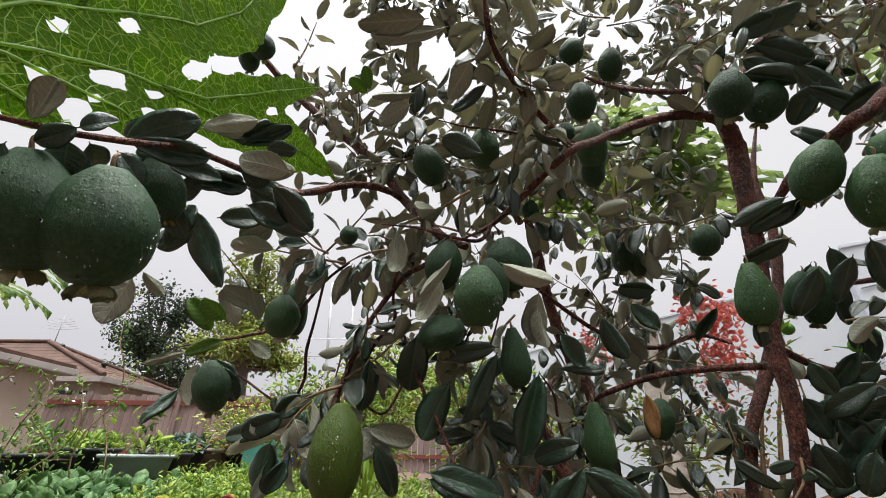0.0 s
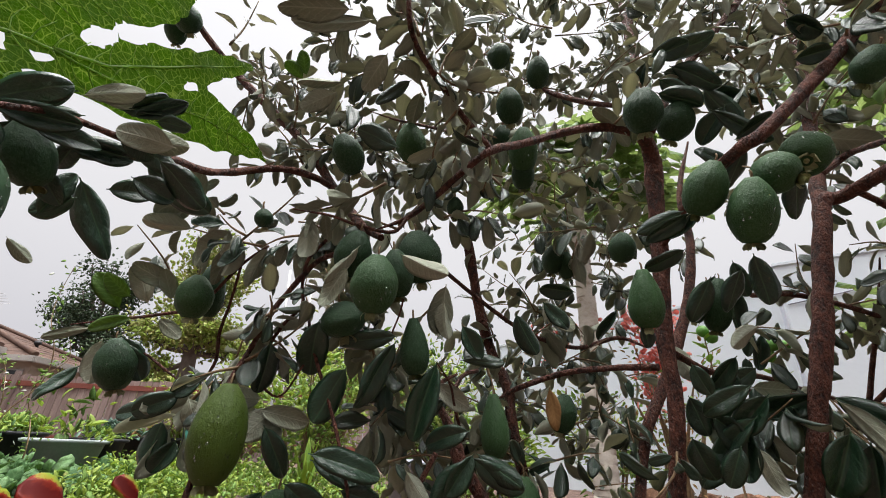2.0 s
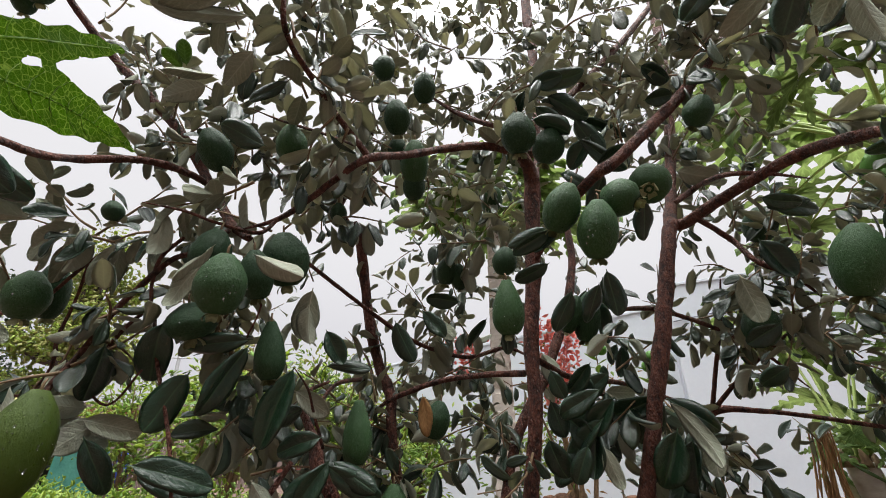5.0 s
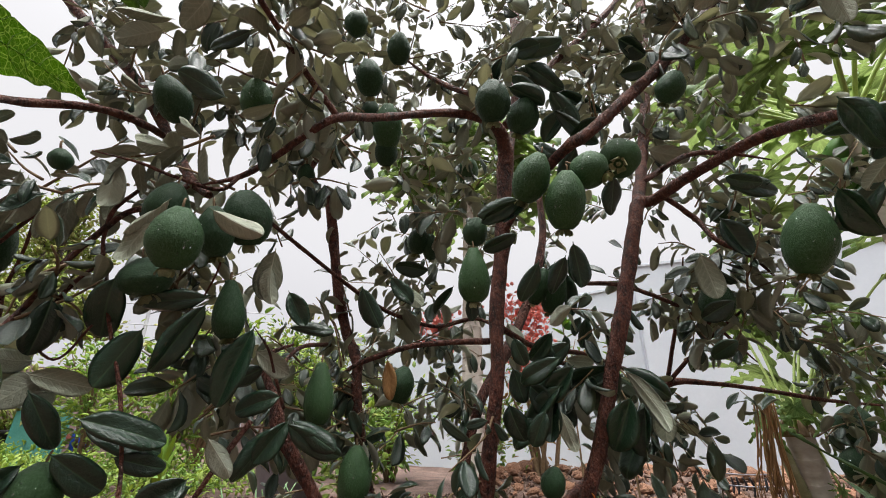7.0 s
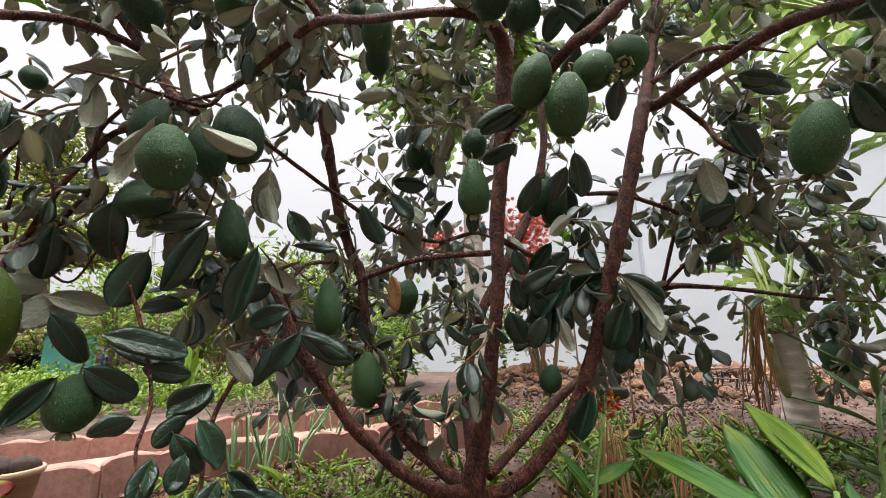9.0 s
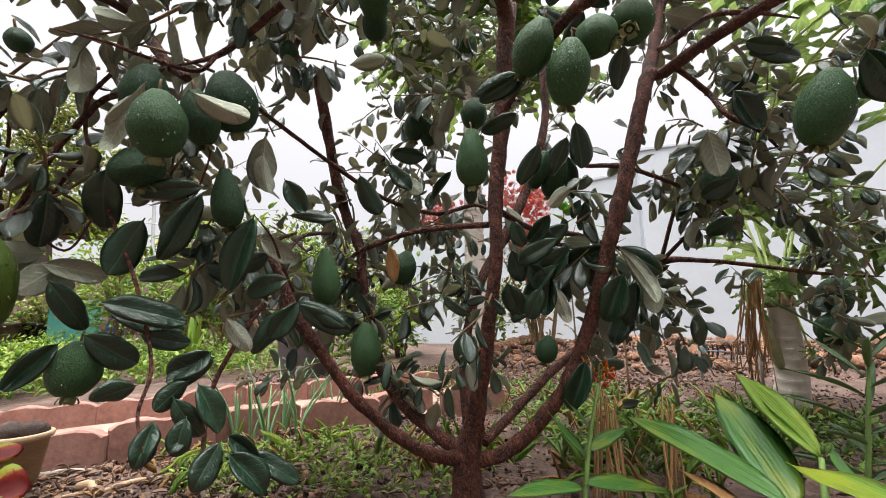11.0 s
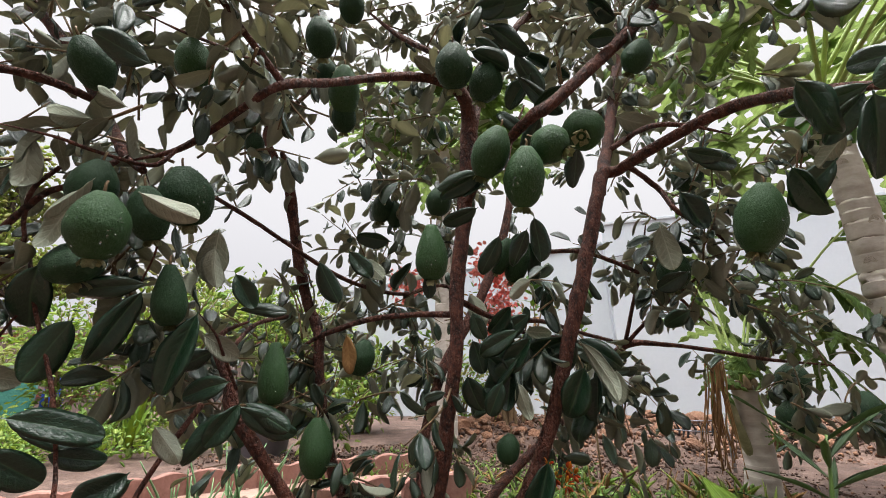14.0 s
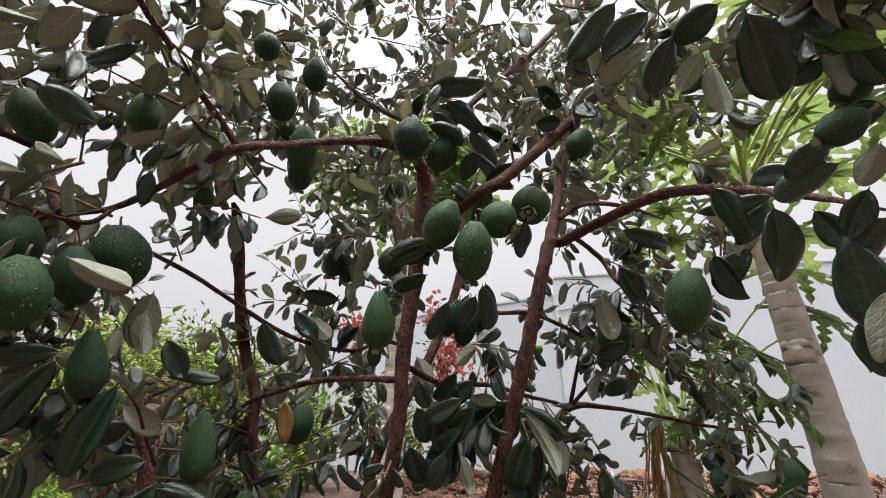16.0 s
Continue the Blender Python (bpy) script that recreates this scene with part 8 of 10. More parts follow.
# a broken papaya stump that sprouts again
stump = thing("papaya_stump", (1.85, 1.11, GROUND), "pale broken papaya stump with side shoots", "tree stump")
a = Vector((1.859, 1.135, -0.090))
b = Vector((1.800, 1.085, 0.325))
pts = []
for i in range(11):
    for up, k in ((0.0, 0.99), (0.6, 1.0), (0.9, 1.018), (0.98, 0.995)):
        t = (i + up) / 11
        pts.append((*(a.lerp(b, t) + Vector((0.02 * math.sin(t * 3), 0, 0))), 0.058 * (1 - 0.32 * t) * k))
part("trunk", tube(pts, 18, 1, 0.05), papaya_bark, stump, "ringed grey trunk")
splinters = bmesh.new()
for k in range(11):
    a_ = 2.399 * k
    r_ = 0.040 * math.sqrt((k + 0.5) / 11)
    foot_ = b + Vector((math.cos(a_) * r_, math.sin(a_) * r_, -0.02))
    tube_into(splinters, ((*foot_, 0.014), (*(foot_ + Vector((0, 0, 0.022))), 0.012), (*(foot_ + Vector((rnd.uniform(-0.01, 0.01), 0, rnd.uniform(0.03, 0.065)))), 0.003)), 6, 2, 0.4)
part("broken_top", splinters, twig_bark, stump, "rough brown splintered top")
part("side_trunk", tube(((1.832, 1.113, 0.070, 0.016), (1.800, 1.116, 0.125, 0.019), (1.775, 1.118, 0.190, 0.018), (1.757, 1.115, 0.262, 0.016), (1.752, 1.115, 0.300, 0.005)), 12, 4, 0.05), young_bark, stump, "slim side shoot with a green tip")
for k, (end, size) in enumerate((((2.070, 0.885, 0.666), 0.30), ((2.120, 0.977, 0.755), 0.28), ((2.083, 0.897, 0.499), 0.30), ((2.163, 1.067, 0.515), 0.26), ((2.132, 1.185, 0.669), 0.26), ((2.365, 0.785, 1.015), 0.34), ((2.423, 0.765, 0.816), 0.30), ((1.790, 1.060, 0.400), 0.12), ((1.850, 1.040, 0.350), 0.10), ((1.730, 1.120, 0.360), 0.12), ((1.835, 1.027, 0.154), 0.05), ((2.232, 1.143, 0.881), 0.26), ((2.100, 1.008, 0.640), 0.30), ((2.027, 0.982, 0.437), 0.26), ((2.127, 1.389, 0.784), 0.32), ((2.289, 1.465, 0.571), 0.32), ((1.979, 1.377, 0.869), 0.30))):
    e = Vector(end)
    stem = part("leaf_stalk", tube(((b.x, b.y, b.z - 0.02, 0.006), (*((b + e) / 2 + Vector((0, 0, 0.06))), 0.0045), (*e, 0.003)), 6, 4), stalk_green, stump)
    blade_ob = part("leaf_blade", papaya_blades[k % 3], None, stem)
    out = Vector((e.x - b.x, e.y - b.y, -0.15)).normalized()
    blade_ob.matrix_parent_inverse = Matrix.Identity(4)
    z_axis = (Vector((-0.25, -0.5, 0.8)) + any_way() * 0.35).normalized()
    x_axis = out.cross(z_axis).normalized()
    m = Matrix((x_axis, out, x_axis.cross(out))).transposed().to_4x4()
    m.translation = e
    blade_ob.matrix_basis = base_of(stem).inverted() @ m @ Matrix.Scale(size, 4)

# ---- the large papaya leaf that hangs over the path ----
blade_mat = Shade("papaya_leaf_near", 0.6, 0.02)
flat = blade_mat.coord()
warp = blade_mat.n.new("ShaderNodeTexNoise")
warp.inputs["Scale"].default_value = 22
blade_mat.l.new(flat, warp.inputs["Vector"])
bent = blade_mat.mix(0.010, flat, warp.outputs["Color"], 'ADD')
tone = blade_mat.mix(blade_mat.noise(16, 4), (0.020, 0.070, 0.003), (0.038, 0.105, 0.006))
net = blade_mat.ramp(blade_mat.voronoi(95, 'DISTANCE_TO_EDGE', bent), (0.0, (1, 1, 1)), (0.060, (0, 0, 0)))
fine_net = blade_mat.ramp(blade_mat.voronoi(280, 'DISTANCE_TO_EDGE', bent), (0.0, (0.35, 0.35, 0.35)), (0.10, (0, 0, 0)))
lines = blade_mat.mix(1.0, net, fine_net, 'ADD')
tone = blade_mat.mix(blade_mat.math('MULTIPLY', lines, 0.45), tone, (0.19, 0.33, 0.06))
blade_mat.color(tone)
blade_mat.bump(blade_mat.math('ADD', blade_mat.math('MULTIPLY', lines, -1.0), blade_mat.noise(60, 3)), 0.6, 0.003)
glow = blade_mat.mix(blade_mat.math('MULTIPLY', lines, 0.55), blade_mat.mix(blade_mat.noise(9, 3), (0.030, 0.100, 0.001), (0.060, 0.145, 0.003)), (0.36, 0.52, 0.08))
blade_mat.thin(glow, 0.7)
vein_mat = Shade("papaya_vein", 0.45)
vein_tone = vein_mat.mix(vein_mat.noise(40, 3), (0.17, 0.29, 0.05), (0.24, 0.37, 0.08))
vein_mat.color(vein_tone)
vein_mat.thin((0.46, 0.66, 0.14), 0.75)
near = thing("papaya_leaf", (-0.291, 0.156, 0.544), "large bright green papaya leaf with pale veins and holes", "leaf")
heart = Vector((-0.290, 0.179, 0.531))
tip_a, tip_b = Vector((-0.223, 0.595, 0.919)), Vector((-0.190, 0.690, 0.791))
fore = (tip_a - heart).normalized()
norm = (tip_b - heart).normalized().cross(fore).normalized()
rgt = fore.cross(norm).normalized()
near_m = Matrix((rgt, fore, norm)).transposed().to_4x4()
near_m.translation = heart
# ribs of the lobes in the leaf's plane, with the half width of the blade on them, and the gaps eaten into it
ribs = (
    ((0.000, 0.000, 0.046), (0.004, 0.051, 0.041), (0.007, 0.111, 0.036), (0.015, 0.170, 0.033), (0.034, 0.222, 0.036), (0.064, 0.298, 0.035), (0.087, 0.386, 0.041), (0.117, 0.463, 0.030), (0.163, 0.555, 0.002)),
    ((0.020, 0.189, 0.022), (0.030, 0.251, 0.027), (0.021, 0.350, 0.026), (0.008, 0.474, 0.020), (-0.002, 0.577, 0.002)),
    ((0.000, 0.000, 0.034), (-0.032, 0.089, 0.045), (-0.046, 0.193, 0.047), (-0.050, 0.275, 0.042), (-0.082, 0.370, 0.046), (-0.139, 0.476, 0.039), (-0.255, 0.669, 0.021), (-0.374, 0.861, 0.003)),
    ((0.000, 0.000, 0.037), (0.010, 0.049, 0.023), (0.027, 0.083, 0.019), (0.045, 0.113, 0.017), (0.064, 0.139, 0.012), (0.086, 0.162, 0.002)),
    ((0.000, 0.000, 0.037), (0.021, 0.025, 0.023), (0.040, 0.046, 0.017), (0.051, 0.064, 0.010), (0.061, 0.074, 0.001)),
    ((0.000, 0.000, 0.037), (0.042, -0.008, 0.022), (0.079, -0.013, 0.013), (0.105, -0.019, 0.001)),
    ((0.000, 0.000, 0.037), (-0.054, 0.029, 0.036), (-0.119, 0.085, 0.030), (-0.204, 0.166, 0.001)),
    ((-0.040, 0.133, 0.028), (-0.112, 0.233, 0.034), (-0.234, 0.407, 0.029), (-0.373, 0.601, 0.003)))
eaten = ((-0.019, 0.104, -0.0013, 0.0069, 0.0044, -0.0020), (-0.032, 0.175, -0.0023, 0.0121, 0.0079, -0.0038), (-0.018, 0.150, -0.0021, 0.0129, 0.0045, -0.0021), (0.019, 0.128, -0.0014, 0.0179, 0.0061, -0.0029), (0.024, 0.132, -0.0008, 0.0120, 0.0038, -0.0018), (0.030, 0.175, -0.0005, 0.0111, 0.0037, -0.0019), (0.001, 0.250, -0.0030, 0.0312, 0.0099, -0.0053), (-0.011, 0.286, -0.0029, 0.0258, 0.0080, -0.0044), (0.023, 0.063, -0.0006, 0.0069, 0.0039, -0.0017), (0.046, 0.081, -0.0002, 0.0141, 0.0083, -0.0038), (0.038, 0.100, -0.0003, 0.0092, 0.0044, -0.0021), (0.045, 0.370, -0.0001, 0.0174, 0.0069, -0.0042), (-0.031, 0.203, -0.0010, 0.0056, 0.0028, -0.0014), (0.050, 0.188, 0.0000, 0.0096, 0.0033, -0.0017))
STEP = 0.0042


def lobe_depth(px, py):
    """How far inside the blade a place lies, in metres; below nought outside."""
    best = np.full(px.shape, -1.0)
    for rib in ribs:
        for (ax, ay, aw), (bx, by, bw) in zip(rib, rib[1:]):
            dx, dy = bx - ax, by - ay
            t = np.clip(((px - ax) * dx + (py - ay) * dy) / (dx * dx + dy * dy), 0, 1)
            best = np.maximum(best, aw + (bw - aw) * t - np.hypot(px - ax - dx * t, py - ay - dy * t))
    wob = 0.004 * np.sin(px * 55 + 2 * np.sin(py * 40)) * np.sin(py * 62 + 1)
    best = best + wob
    for cx, cy, ux, uy, vx, vy in eaten:
        det = ux * vy - uy * vx
        a, b = ((px - cx) * vy - (py - cy) * vx) / det, ((py - cy) * ux - (px - cx) * uy) / det
        best = np.minimum(best, (np.hypot(a, b) - 1) * math.sqrt(abs(det)) + wob * 0.9)
    return best


def blade_height(x, y):
    return 0.012 * noise.noise(Vector((x * 9, y * 9, 4))) + 0.004 * noise.noise(Vector((x * 34, y * 34, 1)))


us, vs = [p[0] for r in ribs for p in r], [p[1] for r in ribs for p in r]
gx, gy = np.meshgrid(np.arange(min(us) - 0.13, max(us) + 0.03, STEP), np.arange(min(vs) - 0.13, max(vs) + 0.03, STEP))
inside = lobe_depth(gx, gy)
for turn_ in range(2):
    e_ = STEP * 0.2
    sx = (lobe_depth(gx + e_, gy) - lobe_depth(gx - e_, gy)) / (2 * e_)
    sy = (lobe_depth(gx, gy + e_) - lobe_depth(gx, gy - e_)) / (2 * e_)
    rim = (np.abs(inside) < STEP * 0.72).astype(float) * np.clip(inside, -STEP, STEP) / np.maximum(sx * sx + sy * sy, 0.2)
    gx, gy = gx - sx * rim, gy - sy * rim
    inside = np.where(rim != 0, 0.0, inside)
flat_xy = np.stack([gx.ravel(), gy.ravel()], 1)
ok = inside >= -1e-9
index = np.arange(gx.size).reshape(gx.shape)
keep = ok[:-1, :-1] & ok[:-1, 1:] & ok[1:, :-1] & ok[1:, 1:]
quads = np.stack([index[:-1, :-1][keep], index[:-1, 1:][keep], index[1:, 1:][keep], index[1:, :-1][keep]], 1)
used, back = np.unique(quads, return_inverse=True)
sheet = [(x, y, blade_height(x, y)) for x, y in flat_xy[used]]
nb = part("leaf_blade", mesh_of("leaf_blade", np.array(sheet), back.reshape(quads.shape), np.zeros(len(quads), int), flat_xy[used], (blade_mat.mat,)), None, near)
nb.matrix_parent_inverse = Matrix.Translation(near.matrix_basis.translation).inverted()
nb.matrix_basis = near_m


def vein(points, label=""):
    """A raised vein along the blade through plane points (u, v, radius)."""
    along = [tuple(p + (q - p) * k / 5 for p, q in zip(a, b)) for a, b in zip(points, points[1:]) for k in range(5)] + [points[-1]]
    line = [(*(near_m @ Vector((u, v, blade_height(u, v) - 0.2 * r))), r) for u, v, r in along]
    part("vein", tube(line, 6, 1), vein_mat.mat, near, label)


for rib in ribs:
    n = len(rib) - 1
    vein([(u, v, 0.0016 * (1 - k / n) ** 0.7 + 0.0004) for k, (u, v, w) in enumerate(rib)], "pale raised rib")
    for k in range(1, n):
        (au, av, aw), (bu, bv, bw) = rib[k], rib[k + 1]
        d = Vector((bu - au, bv - av)).normalized()
        for half in (0.0, 0.33, 0.66):
            su, sv, sw = au + (bu - au) * half, av + (bv - av) * half, aw + (bw - aw) * half
            for sgn in (-1, 1):
                out = Vector((-d.y, d.x)) * sgn
                reach = sw * (0.92 if half == 0 else 0.8)
                end = Vector((su, sv)) + (out + d * 0.75) * reach
                mid = Vector((su, sv)) + (out * 0.5 + d * 0.26) * reach
                if lobe_depth(np.array([end.x]), np.array([end.y]))[0] > -0.004 and lobe_depth(np.array([mid.x]), np.array([mid.y]))[0] > 0:
                    vein([(su, sv, 0.0007), (mid.x, mid.y, 0.0005), (end.x, end.y, 0.0003)])
part("leaf_stalk", tube(((*heart, 0.006), (*(heart + Vector((-0.15, -0.12, -0.1))), 0.007), (*(heart + Vector((-0.45, -0.2, -0.5))), 0.008), (heart.x - 0.6, heart.y - 0.2, GROUND, 0.01)), 8, 5), stalk_green, near)


# ---- garden beds ----
def heap(name, spots, count, low, high, size, shapes, materials, label, category, up=1.8, slots=1, slim=1.0, rise=0.25):
    """A mass of small leaves over ground spots (x, y, radius); one object of kind stuff."""
    col = Leaves(shapes)
    for i in range(count):
        x, y, r = spots[i % len(spots)]
        a, q = rnd.uniform(0, 2 * math.pi), r * math.sqrt(rnd.random())
        z = GROUND + low + (high - low) * rnd.random() ** 0.8 * (1 - 0.6 * (q / r) ** 2) * (0.75 + 0.5 * noise.noise(Vector((x + q * math.cos(a), y + q * math.sin(a), 0)) * 3))
        p = Vector((x + q * math.cos(a), y + q * math.sin(a), z))
        way = any_way(rise)
        long = size * rnd.uniform(0.6, 1.25)
        col.put(leaf_pose(p, p + way * long, long * slim * rnd.uniform(0.4, 0.6), (Vector((0, 0, up)) + any_way() * 0.7)), rnd.randrange(3), rnd.randrange(slots))
    ob = part(name, col.mesh(name, materials), None, None)
    return tagged(ob, label, category, kind="stuff")


heap("bean_plants", [(-3.9, 4.3, 0.8), (-3.1, 4.0, 0.8), (-2.4, 4.2, 0.8), (-3.3, 5.0, 0.9), (-4.6, 5.2, 0.9), (-2.8, 3.3, 0.5)], 2300, 0.0, 0.16, 0.14, round_shapes, (bean_green, bean_green), "broad-leaved green bean plants covering the bed", "plants", up=2.4, slots=2, slim=1.45)
heap("mint_bed", [(-1.5, 4.6, 0.8), (-0.9, 3.9, 0.7), (-1.3, 3.4, 0.5), (-0.4, 3.6, 0.5), (-2.0, 5.4, 0.9), (-0.6, 4.8, 0.8), (-1.7, 3.5, 0.55), (-2.1, 4.6, 0.6), (-2.7, 5.9, 0.7), (-1.3, 2.9, 0.35)], 7000, 0.02, 0.34, 0.05, small_shapes, (lime_green, herb_green), "dense light green mint bed behind the edging", "plants", slots=2)
heap("ground_herbs", [(0.20, 1.12, 0.20), (0.38, 1.02, 0.16), (0.05, 1.22, 0.14), (0.30, 1.30, 0.18)], 1250, 0.0, 0.09, 0.019, round_shapes, (lime_green, herb_green), "low bright green herbs on the soil", "plants", up=3.0, slots=2)
heap("weeds", [(1.05, 1.25, 0.22), (1.35, 1.15, 0.25), (1.6, 0.9, 0.2), (0.95, 0.95, 0.16), (1.25, 1.55, 0.22), (1.45, 0.75, 0.2), (0.75, 2.1, 0.3), (1.1, 2.5, 0.3), (1.5, 2.0, 0.3)], 2900, 0.0, 0.12, 0.026, small_shapes, (herb_green, papaya_green), "low mixed weeds on the bare soil", "plants", slots=2)

heap("grass", [(1.05, 1.2, 0.22), (1.3, 1.05, 0.25), (0.9, 0.85, 0.2), (1.5, 1.3, 0.3), (0.55, 1.15, 0.2), (1.2, 1.6, 0.3), (1.75, 1.15, 0.25), (0.1, 1.35, 0.3)], 700, -0.01, 0.05, 0.10, small_shapes, (herb_green, dry_leaf, lime_green), "thin grass and dry stalks on the soil", "grass", slots=3, slim=0.08, rise=0.9)

heap("straw", [(-0.25, 1.3, 0.25), (-0.05, 1.2, 0.22), (0.0, 1.45, 0.2), (-0.4, 1.15, 0.2)], 900, 0.004, 0.014, 0.03, small_shapes, (mulch, dry_leaf), "dry straw and fibres strewn on the soil", "straw", slots=2, slim=0.2, rise=0.0)


def shrub(name, x, y, height, spread, count, size, materials, label, stems=7, slots=1, seed=3, category="shrub"):
    """A shrub: forked stems from the ground and leaves along them."""
    r = random.Random(seed)
    bush = thing(name, (x, y, GROUND), label, category)
    col = Leaves(small_shapes)
    for k in range(stems):
        a = r.uniform(0, 2 * math.pi)
        reach_ = spread * r.uniform(0.3, 1)
        top = Vector((x + math.cos(a) * reach_, y + math.sin(a) * reach_, GROUND + height * r.uniform(0.7, 1.0)))
        foot = Vector((x + r.uniform(-0.05, 0.05), y + r.uniform(-0.05, 0.05), GROUND - 0.02))
        mid = foot.lerp(top, 0.5) + Vector((math.cos(a), math.sin(a), 0)) * spread * -0.1
        part("stem", tube(((*foot, 0.012 * height + 0.003), (*mid, 0.008 * height + 0.002), (*top, 0.003)), 6, 4, 0.1), twig_bark, bush)
        for i in range(count // stems):
            t = r.uniform(0.2, 1.0) ** 0.8
            p = foot.lerp(mid, t * 2) if t < 0.5 else mid.lerp(top, t * 2 - 1)
            off = Vector((r.gauss(0, 1), r.gauss(0, 1), r.gauss(0, 0.8))) * spread * 0.20
            way = (off.normalized() + Vector((0, 0, 0.2))).normalized()
            long = size * r.uniform(0.6, 1.3)
            q = p + off
            col.put(leaf_pose(q, q + way * long, long * r.uniform(0.35, 0.55), (Vector((0, 0, 1)) + Vector((r.gauss(0, 0.6), r.gauss(0, 0.6), 0)))), r.randrange(3), r.randrange(slots))
    part("foliage", col.mesh("foliage", materials), None, bush)["kind"] = "stuff"
    return bush


for x, y, height, spread, count, size, greens, label, stems, seed in (
        (-0.75, 4.3, 1.30, 0.55, 1500, 0.075, (lime_green, herb_green), "yellow-green leafy shrub behind the beds", 9, 1),
        (0.35, 5.0, 1.55, 0.70, 1900, 0.080, (lime_green, papaya_green), "yellow-green leafy shrub behind the beds", 9, 2),
        (-1.9, 6.2, 1.60, 0.70, 1500, 0.080, (herb_green, lime_green), "green leafy shrub near the fence", 8, 3),
        (1.15, 4.4, 0.95, 0.50, 1100, 0.070, (herb_green, lime_green), "green leafy shrub near the pale wall", 8, 4),
        (1.9, 3.9, 0.90, 0.45, 800, 0.070, (herb_green, far_light_green), "green leafy shrub near the pale wall", 8, 5),
        (0.55, 2.9, 0.62, 0.34, 700, 0.060, (lime_green, herb_green), "low light green shrub behind the edging", 7, 6),
        (-3.0, 7.2, 1.20, 0.80, 1200, 0.090, (far_light_green, lime_green), "tall yellow-green shrub near the fence", 8, 7),
        (-0.9, 7.0, 2.10, 0.75, 1900, 0.085, (lime_green, far_light_green), "tall pale yellow-green bush below the trellis", 9, 11),
        (0.45, 7.3, 1.95, 0.80, 1700, 0.085, (far_light_green, herb_green), "tall pale yellow-green bush below the trellis", 9, 12)):
    shrub("shrub", x, y, height, spread, count, size, greens, label, stems, 2, seed)

# ---- bougainvillea against the wall ----
boug = shrub("bougainvillea", 2.05, 3.15, 1.35, 0.35, 500, 0.05, (herb_green, dry_leaf), "bougainvillea with bright red bracts near the wall", 6, 2, 9)
bracts = Leaves(round_shapes)
for c, r_, n_ in (((1.803, 3.055, 1.277), 0.060, 60), ((1.966, 2.974, 1.241), 0.065, 130), ((1.942, 3.061, 0.974), 0.065, 120), ((1.906, 3.116, 0.793), 0.055, 60), ((1.322, 3.399, 1.191), 0.045, 50), ((1.235, 3.456, 1.074), 0.045, 30), ((1.195, 3.424, 1.174), 0.045, 40), ((1.550, 3.244, 1.239), 0.045, 40)):
    for i in range(int(n_ * 1.6)):
        p = Vector(c) + Vector((rnd.gauss(0, 1), rnd.gauss(0, 1), rnd.gauss(0, 1.25))) * r_ * 1.12
        way = any_way()
        bracts.put(leaf_pose(p, p + way * rnd.uniform(0.03, 0.06), rnd.uniform(0.02, 0.045), any_way(0.4)), rnd.randrange(3), 0)
part("bract", bracts.mesh("bracts", (bract_red,)), None, boug, "bright red papery bracts")["kind"] = "stuff"

# ---- terracotta edging ----
def edging_block():
    """A garden edging block with two round-topped scallops and a flat back."""
    bm = bmesh.new()
    outline = [(-0.13, 0.0), (0.13, 0.0)]
    for k in range(13):
        u = 0.13 - 0.26 * k / 12
        outline.append((u, 0.092 + 0.020 * abs(math.sin(math.pi * (u + 0.13) / 0.13))))
    front = [bm.verts.new((x, -0.019, z)) for x, z in outline]
    back = [bm.verts.new((x, 0.019, z)) for x, z in outline]
    bm.faces.new(front)
    bm.faces.new(back[::-1])
    for i in range(len(outline)):
        j = (i + 1) % len(outline)
        bm.faces.new((front[j], front[i], back[i], back[j]))
    bmesh.ops.bevel(bm, geom=[e for e in bm.edges if e.calc_length() > 0.02 and abs(e.verts[0].co.y - e.verts[1].co.y) < 0.01], offset=0.005, segments=1, affect='EDGES')
    return bm


block_mesh = None
for label, line in (("row of scalloped terracotta edging blocks along the path", ((-0.592, 1.444, 0.020), (-0.335, 1.407, 0.020), (-0.172, 1.463, 0.020), (0.023, 1.539, 0.020), (0.244, 1.554, 0.020), (0.442, 1.623, 0.020), (0.740, 1.611, 0.020))),
                    ("far row of scalloped terracotta edging along the mint bed", ((-0.792, 1.847, 0.030), (-0.556, 1.891, 0.030), (-0.291, 1.921, 0.030), (-0.062, 2.082, 0.030), (0.263, 2.143, 0.030), (0.530, 2.181, 0.030), (0.933, 2.162, 0.030)))):
    edge = thing("garden_edging", (line[0][0], line[0][1], GROUND), label, "edging", "garden edging rows")
    pts = [Vector((p[0], p[1], 0)) for p in line]
    pts = [pts[0] + Vector((-2.0, 0.05, 0))] + pts
    run, left = 0.0, 0.0
    for p, q in zip(pts, pts[1:]):
        d = q - p
        while run + 0.13 < d.length + 0.13 and run < d.length:
            c = p + d.normalized() * (run + 0.13)
            if block_mesh is None:
                ob = part("edging_block", edging_block(), terracotta, edge)
                block_mesh = ob.data
            else:
                ob = part("edging_block", block_mesh, None, edge)
            ob.matrix_basis = Matrix.Translation((c.x, c.y, GROUND - 0.005 + rnd.uniform(-0.006, 0.006))) @ Matrix.Rotation(math.atan2(d.y, d.x) + rnd.uniform(-0.03, 0.03), 4, 'Z')
            run += 0.256
        run -= d.length

